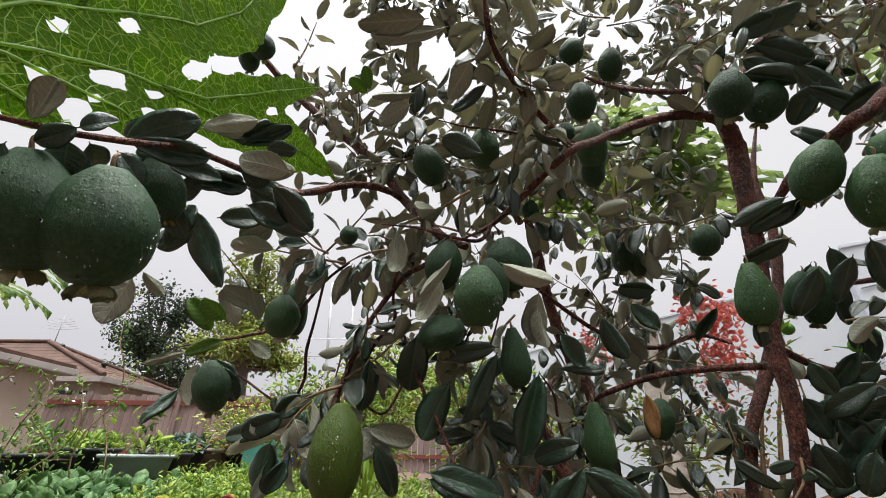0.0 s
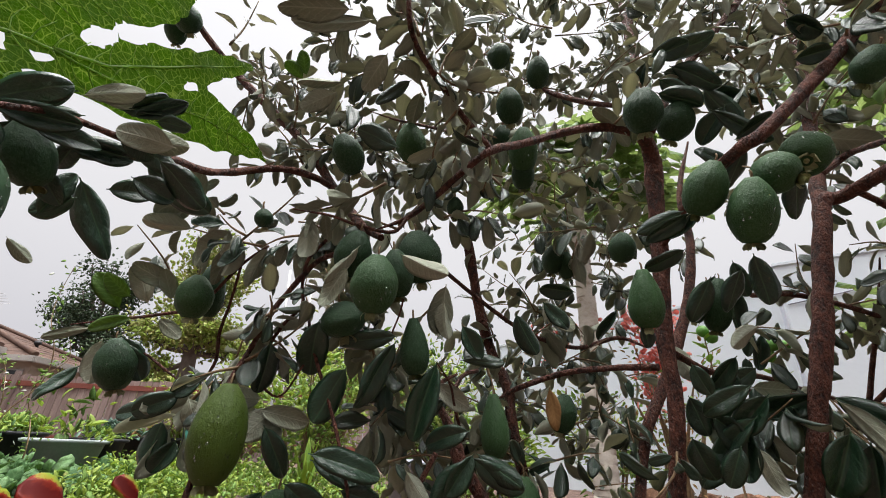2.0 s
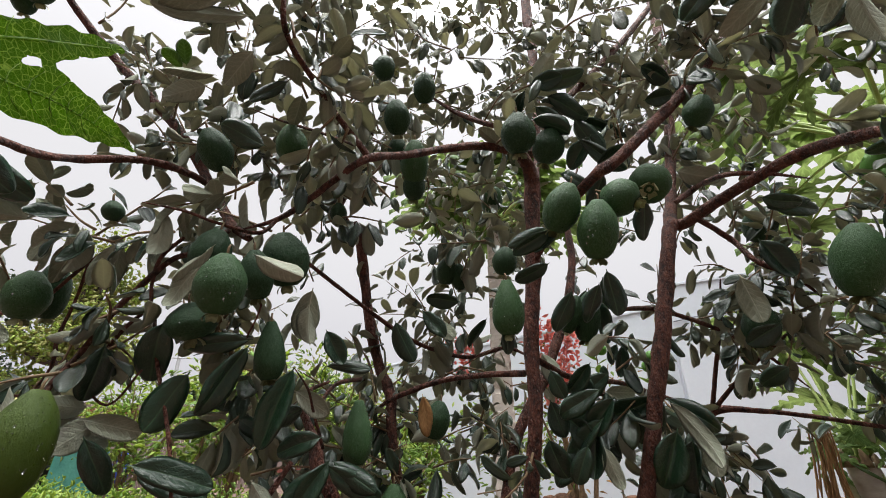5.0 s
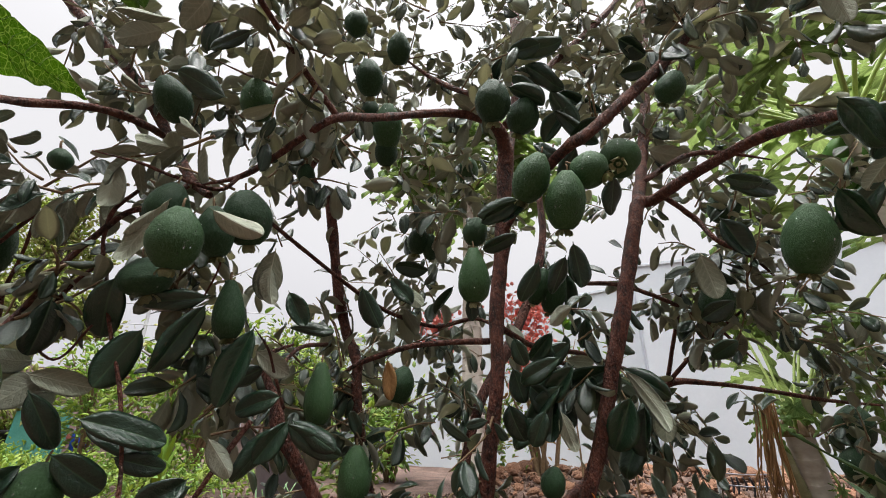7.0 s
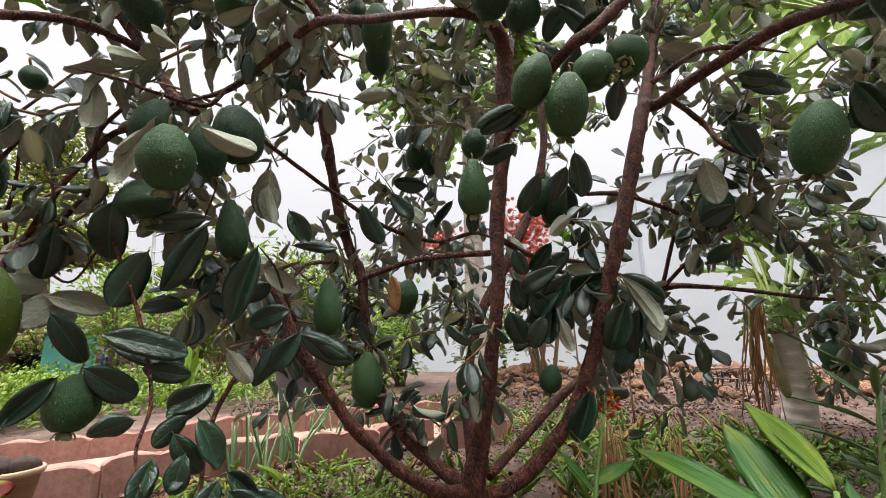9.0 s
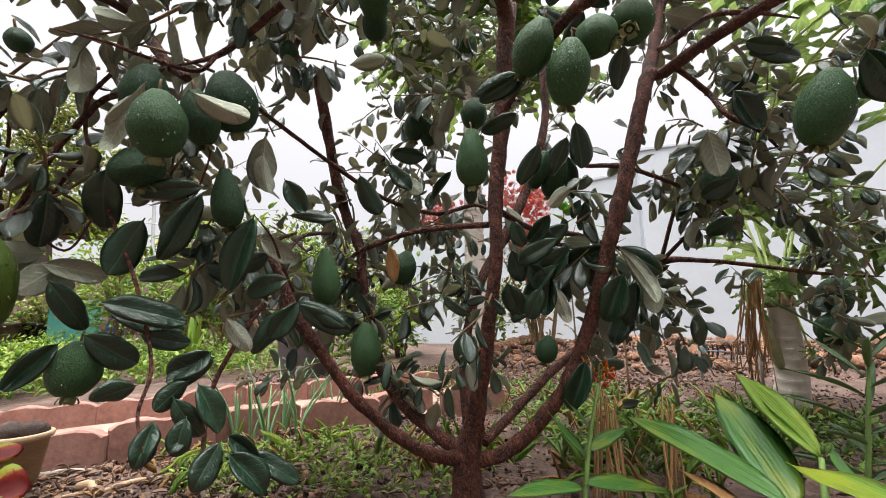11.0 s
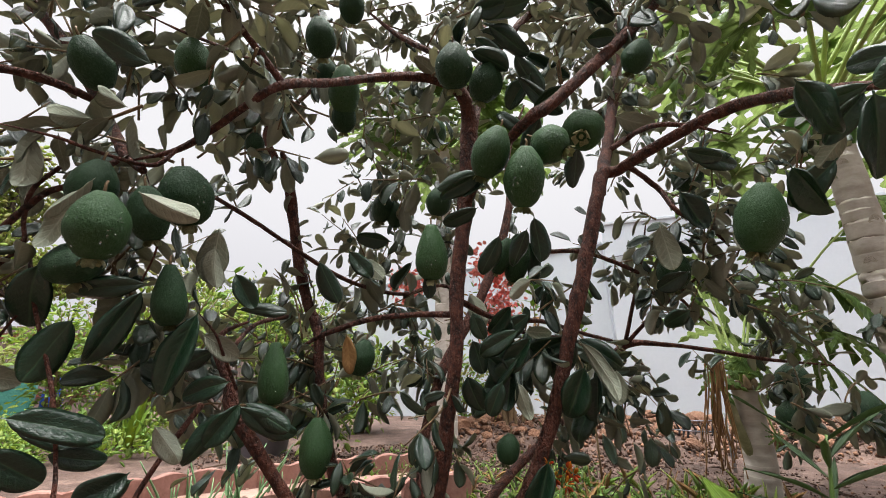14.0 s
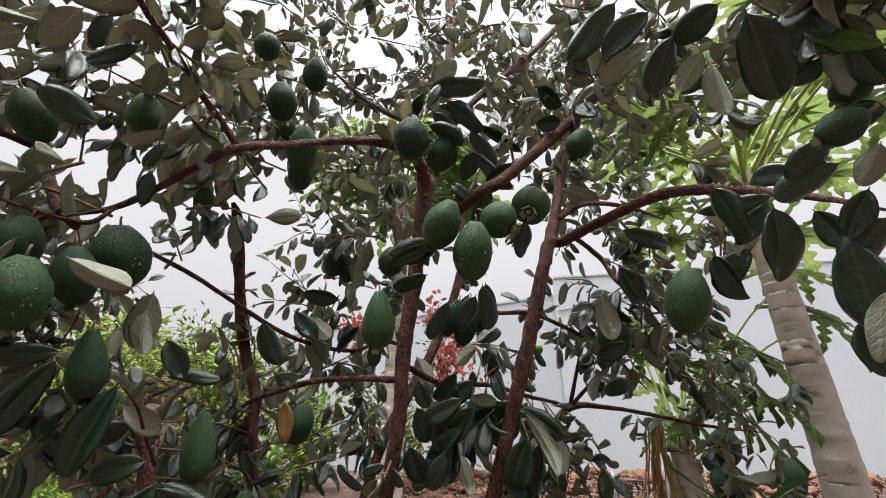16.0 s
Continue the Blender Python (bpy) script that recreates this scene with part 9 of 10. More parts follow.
bm = bmesh.new()
strip = [((-0.592, 1.444, 0.020), (-0.792, 1.847, 0.030)), ((-0.335, 1.407, 0.020), (-0.556, 1.891, 0.030)), ((-0.172, 1.463, 0.020), (-0.291, 1.921, 0.030)), ((0.023, 1.539, 0.020), (-0.062, 2.082, 0.030)), ((0.244, 1.554, 0.020), (0.263, 2.143, 0.030)), ((0.442, 1.623, 0.020), (0.530, 2.181, 0.030)), ((0.740, 1.611, 0.020), (0.933, 2.162, 0.030))]
strip = [tuple(Vector(a_) + Vector((-2.0, 0.05, 0)) for a_ in strip[0])] + strip
rows = [[bm.verts.new((*(Vector(p).lerp(Vector(q), k / 6)).xy, GROUND + 0.022 + 0.012 * noise.noise(Vector(p) * 3 + Vector((k, 0, 0))))) for k in range(7)] for p, q in strip]
for p, q in zip(rows, rows[1:]):
    for k in range(6):
        bm.faces.new((p[k], q[k], q[k + 1], p[k + 1])).smooth = True
tagged(part("path", bm, path_soil, None), "dry pinkish-brown earth path between the edging rows", "path", kind="structure")

# ---- pots, bin and planters ----
black_soil = surface("matted_roots", ((0.3, (0.015, 0.010, 0.008)), (0.7, (0.08, 0.055, 0.045))), 60, 0.95, 0.9, 0.004)
def planter(name, x, y, z, top_r, low_r, height, material, label, category, square=False, plant=None, dirt=True, seed=0):
    pot = thing(name, (x, y, z), label, category)
    prof = ((low_r * 0.9, 0), (low_r, 0.01), (top_r, height * 0.9), (top_r * 1.07, height * 0.9), (top_r * 1.08, height), (top_r * 0.97, height), (top_r * 0.94, height * 0.86))
    body = part("body", lathe(prof, 4 if square else 26, 0.0 if square else 0.02, True), material, pot)
    body.matrix_basis = Matrix.Translation((x, y, z)) @ Matrix.Rotation(0.785 + 0.1, 4, 'Z')
    rim = part("rim", lathe(((top_r * 1.08, height * 0.9), (top_r * 1.12, height * 0.93), (top_r * 1.12, height * 0.99), (top_r * 1.05, height * 1.01), (top_r * 0.98, height * 1.0)), 4 if square else 26, 0, False), material, pot)
    rim.matrix_basis = Matrix.Translation((x, y, z)) @ Matrix.Rotation(0.785 + 0.1, 4, 'Z')
    if dirt:
        e = part("earth", lathe(((top_r * 0.93, height * 0.84), (top_r * 0.6, height * 0.9), (0.01, height * 0.92)), 14, 0.2), soil, pot)
        e.matrix_basis = Matrix.Translation((x, y, z))
    if plant:
        count, tall, size, mats = plant
        col = Leaves(small_shapes)
        r = random.Random(seed)
        for i in range(count):
            p = Vector((x + r.gauss(0, top_r * 0.5), y + r.gauss(0, top_r * 0.5), z + height * 0.88 + tall * r.random()))
            way = any_way(0.7)
            long = size * r.uniform(0.6, 1.3)
            col.put(leaf_pose(p, p + way * long, long * 0.42, Vector((0, 0, 1)) + any_way() * 0.7), r.randrange(3), r.randrange(len(mats)))
        part("plant", col.mesh("plant", mats), None, pot)["kind"] = "stuff"
    return pot


planter("waste_bin", 0.227, 3.183, GROUND, 0.20, 0.16, 0.33, grey_plastic, "dark grey plastic bin standing in the mint bed", "bin", dirt=False)
planter("clay_pot", -0.415, 1.27, GROUND, 0.058, 0.042, 0.128, clay, "old clay pot with a chipped rim and dark earth", "pot")
clump = bpy.data.objects["clay_pot"]
for cx, cy, cr in ((-0.43, 1.26, 0.026), (-0.385, 1.275, 0.030)):
    part("root_clump", tube(((cx - 0.02, cy, GROUND + 0.112, cr * 0.7), (cx, cy, GROUND + 0.128, cr), (cx + 0.02, cy + 0.005, GROUND + 0.118, cr * 0.6)), 9, 4, 0.5), black_soil, clump, "dark matted roots")
planter("black_pot", -4.426, 5.943, GROUND, 0.30, 0.24, 0.42, black_plastic, "black plastic pot with grassy herbs", "pot", plant=(220, 0.16, 0.13, (herb_green, lime_green)), seed=1)
planter("pale_tub", -3.564, 5.569, GROUND, 0.36, 0.30, 0.36, pale_plastic, "pale grey plastic tub with a young papaya", "tub", plant=(46, 0.5, 0.17, (papaya_green, lime_green)), seed=2)
planter("black_pot", -3.702, 6.652, GROUND, 0.32, 0.26, 0.42, black_plastic, "black plastic pot with blue-green kale", "pot", plant=(170, 0.20, 0.13, (kale_green,)), seed=3)
planter("planter_box", -3.478, 6.997, GROUND, 0.34, 0.32, 0.44, old_wood, "wooden planter box with dry stalks", "planter", square=True, plant=(90, 0.14, 0.12, (dry_leaf, herb_green)), seed=4)
planter("planter_box", -4.332, 4.989, GROUND, 0.36, 0.34, 0.36, black_plastic, "black square planter with trailing green plants", "planter", square=True, plant=(130, 0.30, 0.09, (herb_green, bean_green)), seed=5)
planter("black_pot", -2.973, 7.228, GROUND, 0.30, 0.25, 0.42, black_plastic, "black plastic pot with low herbs", "pot", plant=(130, 0.16, 0.09, (lime_green, herb_green)), seed=6)
planter("black_pot", -3.506, 5.985, GROUND, 0.30, 0.25, 0.38, black_plastic, "black plastic pot with low herbs", "pot", plant=(130, 0.16, 0.09, (lime_green, herb_green)), seed=7)

tub = thing("storage_tub", (-2.616, 7.000, 0.222), "teal covered tub among the beds", "tub")
tx, ty = -2.660, 7.000
part("body", box((tx, ty, 0.25), (0.52, 0.40, 0.66), 0.3, 0.03), teal_cloth, tub)
part("lid", box((tx, ty, 0.60), (0.56, 0.44, 0.05), 0.3, 0.015), pale_plastic, tub)
jug = thing("blue_jug", (tx + 0.42, ty + 0.1, GROUND), "blue plastic jug beside the tub", "jug")
j = part("body", lathe(((0.10, 0), (0.11, 0.3), (0.11, 0.42), (0.05, 0.5), (0.05, 0.58), (0.02, 0.58)), 16), blue_plastic, jug)
j.matrix_basis = Matrix.Translation((tx + 0.42, ty + 0.1, GROUND))

# ---- spring onions ----
for k, (x, y) in enumerate(((0.009, 1.505), (0.055, 1.444), (0.143, 1.548), (0.186, 1.494), (0.230, 1.584), (0.303, 1.592), (0.107, 1.350))):
    o = thing("onion", (x, y, GROUND), "tall green spring onion growing from bare soil", "onion", "onions in the bed")
    for i in range(5):
        a, s = rnd.uniform(0, 6.28), rnd.uniform(0.5, 1.0)
        lean = 0.09 * s * rnd.uniform(0.1, 1.6)
        part("stalk", tube(((x, y, GROUND - 0.01, 0.0035), (x + math.cos(a) * lean * 0.3, y + math.sin(a) * lean * 0.3, GROUND + 0.12 * s, 0.0038), (x + math.cos(a) * lean, y + math.sin(a) * lean, GROUND + 0.25 * s, 0.0015)), 6, 4), onion_green, o)

# ---- dead wood and canes on the soil ----
def stick(name, a, b, r, material, label, rough=0.3):
    mid = (Vector(a) + Vector(b)) / 2
    s = part(name, tube(((*a, r), (mid.x, mid.y + 0.01, mid.z + 0.004, r * 1.05), (*b, r * 0.75)), 9, 5, rough), material, None)
    return tagged(s, label, "wood")


stick("driftwood_piece", (-0.46, 1.44, -0.058), (-0.31, 1.51, -0.062), 0.024, old_wood, "weathered grey piece of wood lying on the soil", 0.6)
stick("driftwood_piece", (-0.40, 1.36, -0.070), (-0.27, 1.33, -0.072), 0.007, old_wood, "thin grey weathered root lying on the soil", 0.6)
stick("cut_cane", (-0.215, 1.15, -0.066), (-0.115, 1.225, -0.068), 0.0062, clay, "dry tan cane lying on the soil", 0.1)
stick("cut_cane", (-0.33, 1.13, -0.070), (-0.20, 1.19, -0.072), 0.004, clay, "dry tan cane lying on the soil", 0.1)
stick("cut_cane", (-0.268, 1.215, -0.064), (-0.222, 1.175, -0.064), 0.0095, clay, "short cut of thick tan cane on the soil", 0.1)


def clod_shape(seed):
    """A small angular crumb as a collected shape."""
    v, q = [], []
    for i in range(4):
        for k in range(6):
            a, b = 1.047 * k, -1.0 + 0.68 * i
            d = Vector((math.cos(a) * math.cos(b), math.sin(a) * math.cos(b), math.sin(b)))
            v.append(d * (0.5 + 0.22 * noise.noise(d * 1.7 + Vector((seed * 5, 0, 0)))))
    for i in range(3):
        for k in range(6):
            q.append((i * 6 + k, i * 6 + (k + 1) % 6, i * 6 + 6 + (k + 1) % 6, i * 6 + 6 + k))
    q += [(18, 19, 20, 21), (18, 21, 22, 23)]
    return np.array([tuple(p) for p in v]), np.array(q), np.zeros(len(q), int), np.zeros((len(v), 2))


crumb_shapes = [clod_shape(i) for i in range(5)]
clods = Leaves(crumb_shapes)
for i in range(8000):
    x, y = ((rnd.uniform(-0.65, 0.75), rnd.uniform(0.7, 1.75)), (rnd.uniform(0.7, 2.6), rnd.uniform(0.35, 2.5)), (rnd.uniform(-0.2, 2.0), rnd.uniform(1.7, 3.3)))[i % 3]
    size = rnd.uniform(0.004, 0.013) * (1.8 if y > 1.75 else 1) if i % 12 else rnd.uniform(0.014, 0.030)
    clods.put(Matrix.Translation((x, y, GROUND + 0.006 + size * 0.1 + 0.022 * noise.noise(Vector((x * 1.7, y * 1.7, 0))))) @ Matrix.Rotation(rnd.uniform(0, 6), 4, any_way()) @ Matrix.Diagonal((size, size * rnd.uniform(0.6, 1), size * rnd.uniform(0.5, 0.9), 1)), i, 0 if i % 5 else 1)
tagged(part("soil_clods", clods.mesh("soil_clods", (soil, rubble)), None, None), "crumbs of dark soil and small brown stones", "soil", kind="stuff")
chips = Leaves(small_shapes)
for i in range(3000):
    x, y = ((rnd.uniform(-0.6, 0.7), rnd.uniform(0.85, 1.7)), (rnd.uniform(0.7, 2.4), rnd.uniform(0.5, 2.4)), (rnd.uniform(0.1, 1.9), rnd.uniform(1.7, 3.2)))[i % 3]
    a = rnd.uniform(0, 6.28)
    p = Vector((x, y, GROUND + 0.015 + rnd.uniform(0, 0.012)))
    long = rnd.uniform(0.012, 0.04)
    chips.put(leaf_pose(p, p + Vector((math.cos(a), math.sin(a), rnd.uniform(-0.1, 0.25))) * long, long * rnd.uniform(0.2, 0.5), Vector((0, 0, 1)) + any_way() * 0.4), i, 0)
tagged(part("litter", chips.mesh("litter", (mulch,)), None, None), "brown wood chips and dry leaf litter on soil", "litter", kind="stuff")

# ---- rubble along the wall ----
def stone_mesh(seed):
    bm = bmesh.new()
    bmesh.ops.create_icosphere(bm, subdivisions=2, radius=1.0)
    for v in bm.verts:
        v.co *= 1 + 0.35 * noise.noise(v.co * 1.1 + Vector((seed * 7, 0, 0))) + 0.1 * noise.noise(v.co * 3)
        v.co.z *= 0.62
    me = bpy.data.meshes.new("stone")
    bm.to_mesh(me)
    bm.free()
    me.materials.append(rubble)
    return me


bank = thing("rubble_bank", (2.6, 2.6, GROUND), "bank of broken brown stones heaped along the wall", "rubble")
stones = [stone_mesh(i) for i in range(5)]


def bank_at(t, s):
    """A place on the bank: t along it, s from its foot to the wall."""
    return Vector((1.3 + 2.6 * t + 0.9 * s, 2.95 - 2.1 * t + 0.85 * s, GROUND - 0.02 + 0.15 * math.sin(math.pi * min(1, s * 1.6) / 2) + 0.03 * noise.noise(Vector((t * 14, s * 6, 0)))))


for i in range(290):
    t, s = rnd.random(), rnd.uniform(0.05, 1) ** 0.8
    size = rnd.uniform(0.02, 0.05) if i % 7 else rnd.uniform(0.05, 0.10)
    ob = part("stone", stones[i % 5], None, bank)
    ob.matrix_basis = Matrix.Translation(bank_at(t, s) + Vector((0, 0, size * 0.3))) @ Euler((rnd.uniform(-0.4, 0.4), rnd.uniform(-0.4, 0.4), rnd.uniform(0, 6))).to_matrix().to_4x4() @ Matrix.Scale(size, 4)
mound = bmesh.new()
grid = [[mound.verts.new(bank_at(i / 30, j / 10)) for j in range(11)] for i in range(31)]
for p, q in zip(grid, grid[1:]):
    for k in range(10):
        mound.faces.new((p[k], q[k], q[k + 1], p[k + 1])).smooth = True
part("earth_mound", mound, soil, bank)
crumbs = Leaves(small_shapes)
for i in range(1500):
    p = bank_at(rnd.random(), rnd.random()) + Vector((0, 0, 0.012))
    way = any_way(0.2)
    long = rnd.uniform(0.02, 0.06)
    crumbs.put(leaf_pose(p, p + way * long, long * 0.45, any_way(0.8)), i, 0)
scree = Leaves(crumb_shapes)
for i in range(2600):
    size = rnd.uniform(0.012, 0.04)
    scree.put(Matrix.Translation(bank_at(rnd.random(), rnd.uniform(-0.25, 1)) + Vector((0, 0, size * 0.2))) @ Matrix.Rotation(rnd.uniform(0, 6), 4, any_way()) @ Matrix.Diagonal((size, size * 0.8, size * 0.7, 1)), i, i % 2)
part("scree", scree.mesh("scree", (rubble, soil)), None, bank)["kind"] = "stuff"
part("chip_litter", crumbs.mesh("chip_litter", (mulch,)), None, bank)["kind"] = "stuff"

# ---- wire with dark pegs by the wall ----
peg_rail = thing("wire_rail", (2.431, 1.820, 0.085), "low wire with small dark pegs near the wall", "rail")
for rise in (0.026, -0.026):
    p, q = Vector((2.347, 1.921, 0.114)), Vector((2.359, 1.590, 0.128))
    lift = Vector((0, 0, rise))
    part("wire", tube(((*(p + lift), 0.003), (*((p + q) / 2 + lift - Vector((0, 0, 0.006))), 0.003), (*(q + lift), 0.003)), 5, 4), grey_plastic, peg_rail)
for k in range(7):
    p = Vector((2.347, 1.921, 0.114)).lerp(Vector((2.359, 1.590, 0.128)), 0.14 + 0.105 * k + rnd.uniform(-0.03, 0.03))
    sway = rnd.uniform(-0.02, 0.02)
    part("peg", tube(((p.x, p.y, p.z + 0.008, 0.004), (p.x + 0.012 + sway, p.y, p.z - 0.03, 0.006), (p.x + sway, p.y, p.z - rnd.uniform(0.04, 0.08), 0.004)), 6, 3), black_plastic, peg_rail)
for p in ((2.347, 1.921, 0.114), (2.359, 1.590, 0.128)):
    part("post", tube(((p[0], p[1], GROUND, 0.008), (p[0], p[1], p[2] + 0.06, 0.007)), 6, 2), metal_grey, peg_rail)

# ---- dry stalks hanging by the stump ----
dry = thing("dry_stalks", (1.645, 1.108, 0.047), "bundle of dry tan stalks hanging beside the stump", "dry plant")
for k in range(24):
    dx = rnd.gauss(0, 0.016)
    a, b = Vector((1.642, 1.052, 0.415)), Vector((1.690, 1.126, 0.02))
    low = rnd.uniform(0.7, 1.0)
    pts = []
    for i in range(7):
        p = a.lerp(b, low * i / 6)
        w = 0.002 + 0.004 * (i / 6)
        pts.append((p.x + dx * (0.6 + i / 8) + rnd.gauss(0, w), p.y - dx * (0.6 + i / 8) + rnd.gauss(0, w), p.z, rnd.uniform(0.0012, 0.0034)))
    part("stalk", tube(pts, 5, 3, 0.3), dry_fibre, dry)

# ---- milkweed with orange flowers ----
strap_shapes = [blade(14, 5, lance, b_, c_, 0.015, 0.006, 0.0, i) for i, (b_, c_) in enumerate(((-0.12, 0.07), (-0.05, 0.10), (0.05, 0.05)))]


def long_leaf(owner, base, tip, width, which, material, facing=(0, 0, 1), name="leaf"):
    s = strap_shapes[which % 3]
    ob = part(name, mesh_of(name, *s, (material, material)), None, owner)
    ob.matrix_basis = leaf_pose(base, tip, width, facing)
    return ob


milk = thing("milkweed", (0.60, 0.55, GROUND), "milkweed with lance leaves and orange flower heads", "flower")
foot = Vector((0.583, 0.594, -0.023))
crest = Vector((0.663, 0.628, 0.172))
part("stem", tube(((foot.x, foot.y, GROUND - 0.01, 0.004), (*foot.lerp(crest, 0.5), 0.0035), (*crest, 0.002)), 7, 5), leafy_stem, milk)
for k, (t, dx, dy, dz, w) in enumerate(((0.25, -0.14, -0.03, 0.03, 0.030), (0.28, 0.15, -0.02, -0.02, 0.034), (0.45, -0.06, 0.02, 0.07, 0.022), (0.5, 0.10, 0.02, 0.03, 0.026), (0.15, 0.10, -0.04, -0.04, 0.028), (0.65, -0.05, 0.0, 0.05, 0.016), (0.12, -0.12, 0.02, -0.03, 0.026))):
    p = foot.lerp(crest, t)
    long_leaf(milk, p, p + Vector((dx, dy, dz)), w, k, strap_green, (0.1, -0.5, 0.9))
for px, py, pz in ((0.648, 0.640, 0.204), (0.656, 0.636, 0.186), (0.669, 0.625, 0.176), (0.676, 0.628, 0.197), (0.692, 0.635, 0.188)):
    part("flower_stalk", tube(((*crest, 0.0012), ((crest.x + px) / 2, (crest.y + py) / 2, pz + 0.008, 0.0010), (px, py, pz, 0.0009)), 5, 3), leafy_stem, milk)
    col = Leaves(round_shapes)
    for i in range(13):
        way = (any_way(0.0) + Vector((0, 0, 0.5 if i % 2 else -0.7))).normalized()
        p = Vector((px, py, pz)) + way * 0.003
        col.put(leaf_pose(p, p + way * rnd.uniform(0.009, 0.013), 0.0055, any_way(0.5)), i, 0 if i % 2 else 1)
    part("flower_head", col.mesh("flower_head", (petal_orange, petal_red)), None, milk, "small orange flowers with red swept-back petals")
for a, b, count in ((Vector((0.758, 0.735, 0.125)), Vector((0.741, 0.715, 0.0)), 13), (Vector((0.880, 0.700, 0.105)), Vector((0.868, 0.690, -0.01)), 8)):
    for k in range(count):
        off = k - count / 2
        part("dry_stalk", tube(((a.x + off * 0.0035, a.y, a.z + rnd.uniform(-0.03, 0.03), 0.0014), (*(a.lerp(b, 0.5) + Vector((off * 0.004 + rnd.uniform(-0.012, 0.012), 0, 0))), 0.002), (b.x + off * 0.006, b.y + rnd.uniform(-0.02, 0.02), GROUND, 0.002)), 6, 3, 0.2), dry_fibre, milk)

# ---- broad strap-leaved plant in front ----
ginger = thing("ginger_plant", (0.691, 0.331, 0.022), "ginger plant with broad wet strap leaves, some yellowing", "plant")
for k, (base, tip, width, mat_, face) in enumerate((
        ((0.763, 0.400, 0.050), (0.834, 0.555, 0.179), 0.070, strap_green, (-0.5, -0.8, 0.2)),
        ((0.793, 0.385, 0.108), (0.870, 0.547, 0.197), 0.040, strap_yellow, (-0.6, -0.6, 0.3)),
        ((0.802, 0.386, 0.097), (0.864, 0.532, 0.165), 0.046, strap_green, (0.5, -0.6, 0.5)),
        ((0.729, 0.383, 0.064), (0.711, 0.641, 0.142), 0.044, strap_green, (-0.3, -0.75, 0.5)),
        ((0.684, 0.243, 0.110), (0.678, 0.346, 0.132), 0.075, strap_yellow, (0.1, -0.85, 0.5)),
        ((0.735, 0.303, 0.078), (0.848, 0.412, 0.105), 0.05, strap_green, (0.2, -0.7, 0.6)),
        ((0.689, 0.389, 0.043), (0.706, 0.516, 0.082), 0.03, dry_leaf, (0.0, -0.6, 0.8)))):
    long_leaf(ginger, base, tip, width, k, mat_, face)
root = Vector((0.685, 0.327, 0.000))
for base in ((0.763, 0.400, 0.050), (0.793, 0.385, 0.108), (0.729, 0.383, 0.064), (0.680, 0.248, 0.108), (0.715, 0.272, 0.108), (0.735, 0.303, 0.078), (0.689, 0.389, 0.043)):
    part("stem", tube(((*base, 0.003), ((base[0] + root.x) / 2, (base[1] + root.y) / 2, (base[2] + GROUND) / 2, 0.007), (root.x, root.y, GROUND - 0.01, 0.008)), 7, 4), leafy_stem, ginger)

# ---- thin-leaved seedling ----
seedling_green = leaf_material("seedling_leaf", (0.07, 0.12, 0.06), (0.12, 0.18, 0.09), 0.5, 0.35, vein_tint=0.1)
seedling = thing("tall_seedling", (1.029, 0.495, -0.101), "slender grey-green seedling with narrow leaves", "plant")
a, b = Vector((1.042, 0.494, -0.071)), Vector((1.125, 0.491, 0.240))
part("stem", tube(((a.x, a.y, GROUND, 0.0045), (*a.lerp(b, 0.5), 0.0038), (*b, 0.002)), 7, 5), leafy_stem, seedling)
for k in range(16):
    p = a.lerp(b, 0.25 + 0.048 * k)
    ang = k * 2.4
    long_leaf(seedling, p, p + Vector((math.cos(ang) * 0.13, math.sin(ang) * 0.13, 0.03 + 0.004 * k)), 0.013, k, seedling_green)

# ---- young citrus by the wall ----
for spots in (((1.431, 1.816, 0.850), (1.459, 1.805, 0.821)), ((1.619, 1.700, 0.728), (1.630, 1.680, 0.770), (1.657, 1.658, 0.759))):
    x, y, z = spots[0]
    c = thing("citrus_seedling", (x, y, GROUND), "thin citrus seedling with small green fruit", "plant", "citrus seedlings")
    part("stem", tube(((x + 0.03, y, GROUND, 0.005), (x + 0.02, y, (z + GROUND) / 2, 0.004), (x, y, z, 0.003)), 6, 4), twig_bark, c)
    for p in spots:
        ball = part("small_fruit", lathe([(0.027 * max(0.08, math.sin(math.pi * t / 8)), -0.027 * math.cos(math.pi * t / 8)) for t in range(9)], 12), papaya_skin, c, "small round green fruit")
        ball.matrix_basis = Matrix.Translation(p)
    for k in range(9):
        p = Vector((x, y, z - 0.02 * k))
        long_leaf(c, p, p + Vector((math.cos(k * 2.4) * 0.07, math.sin(k * 2.4) * 0.07, 0.03)), 0.03, k, herb_green)

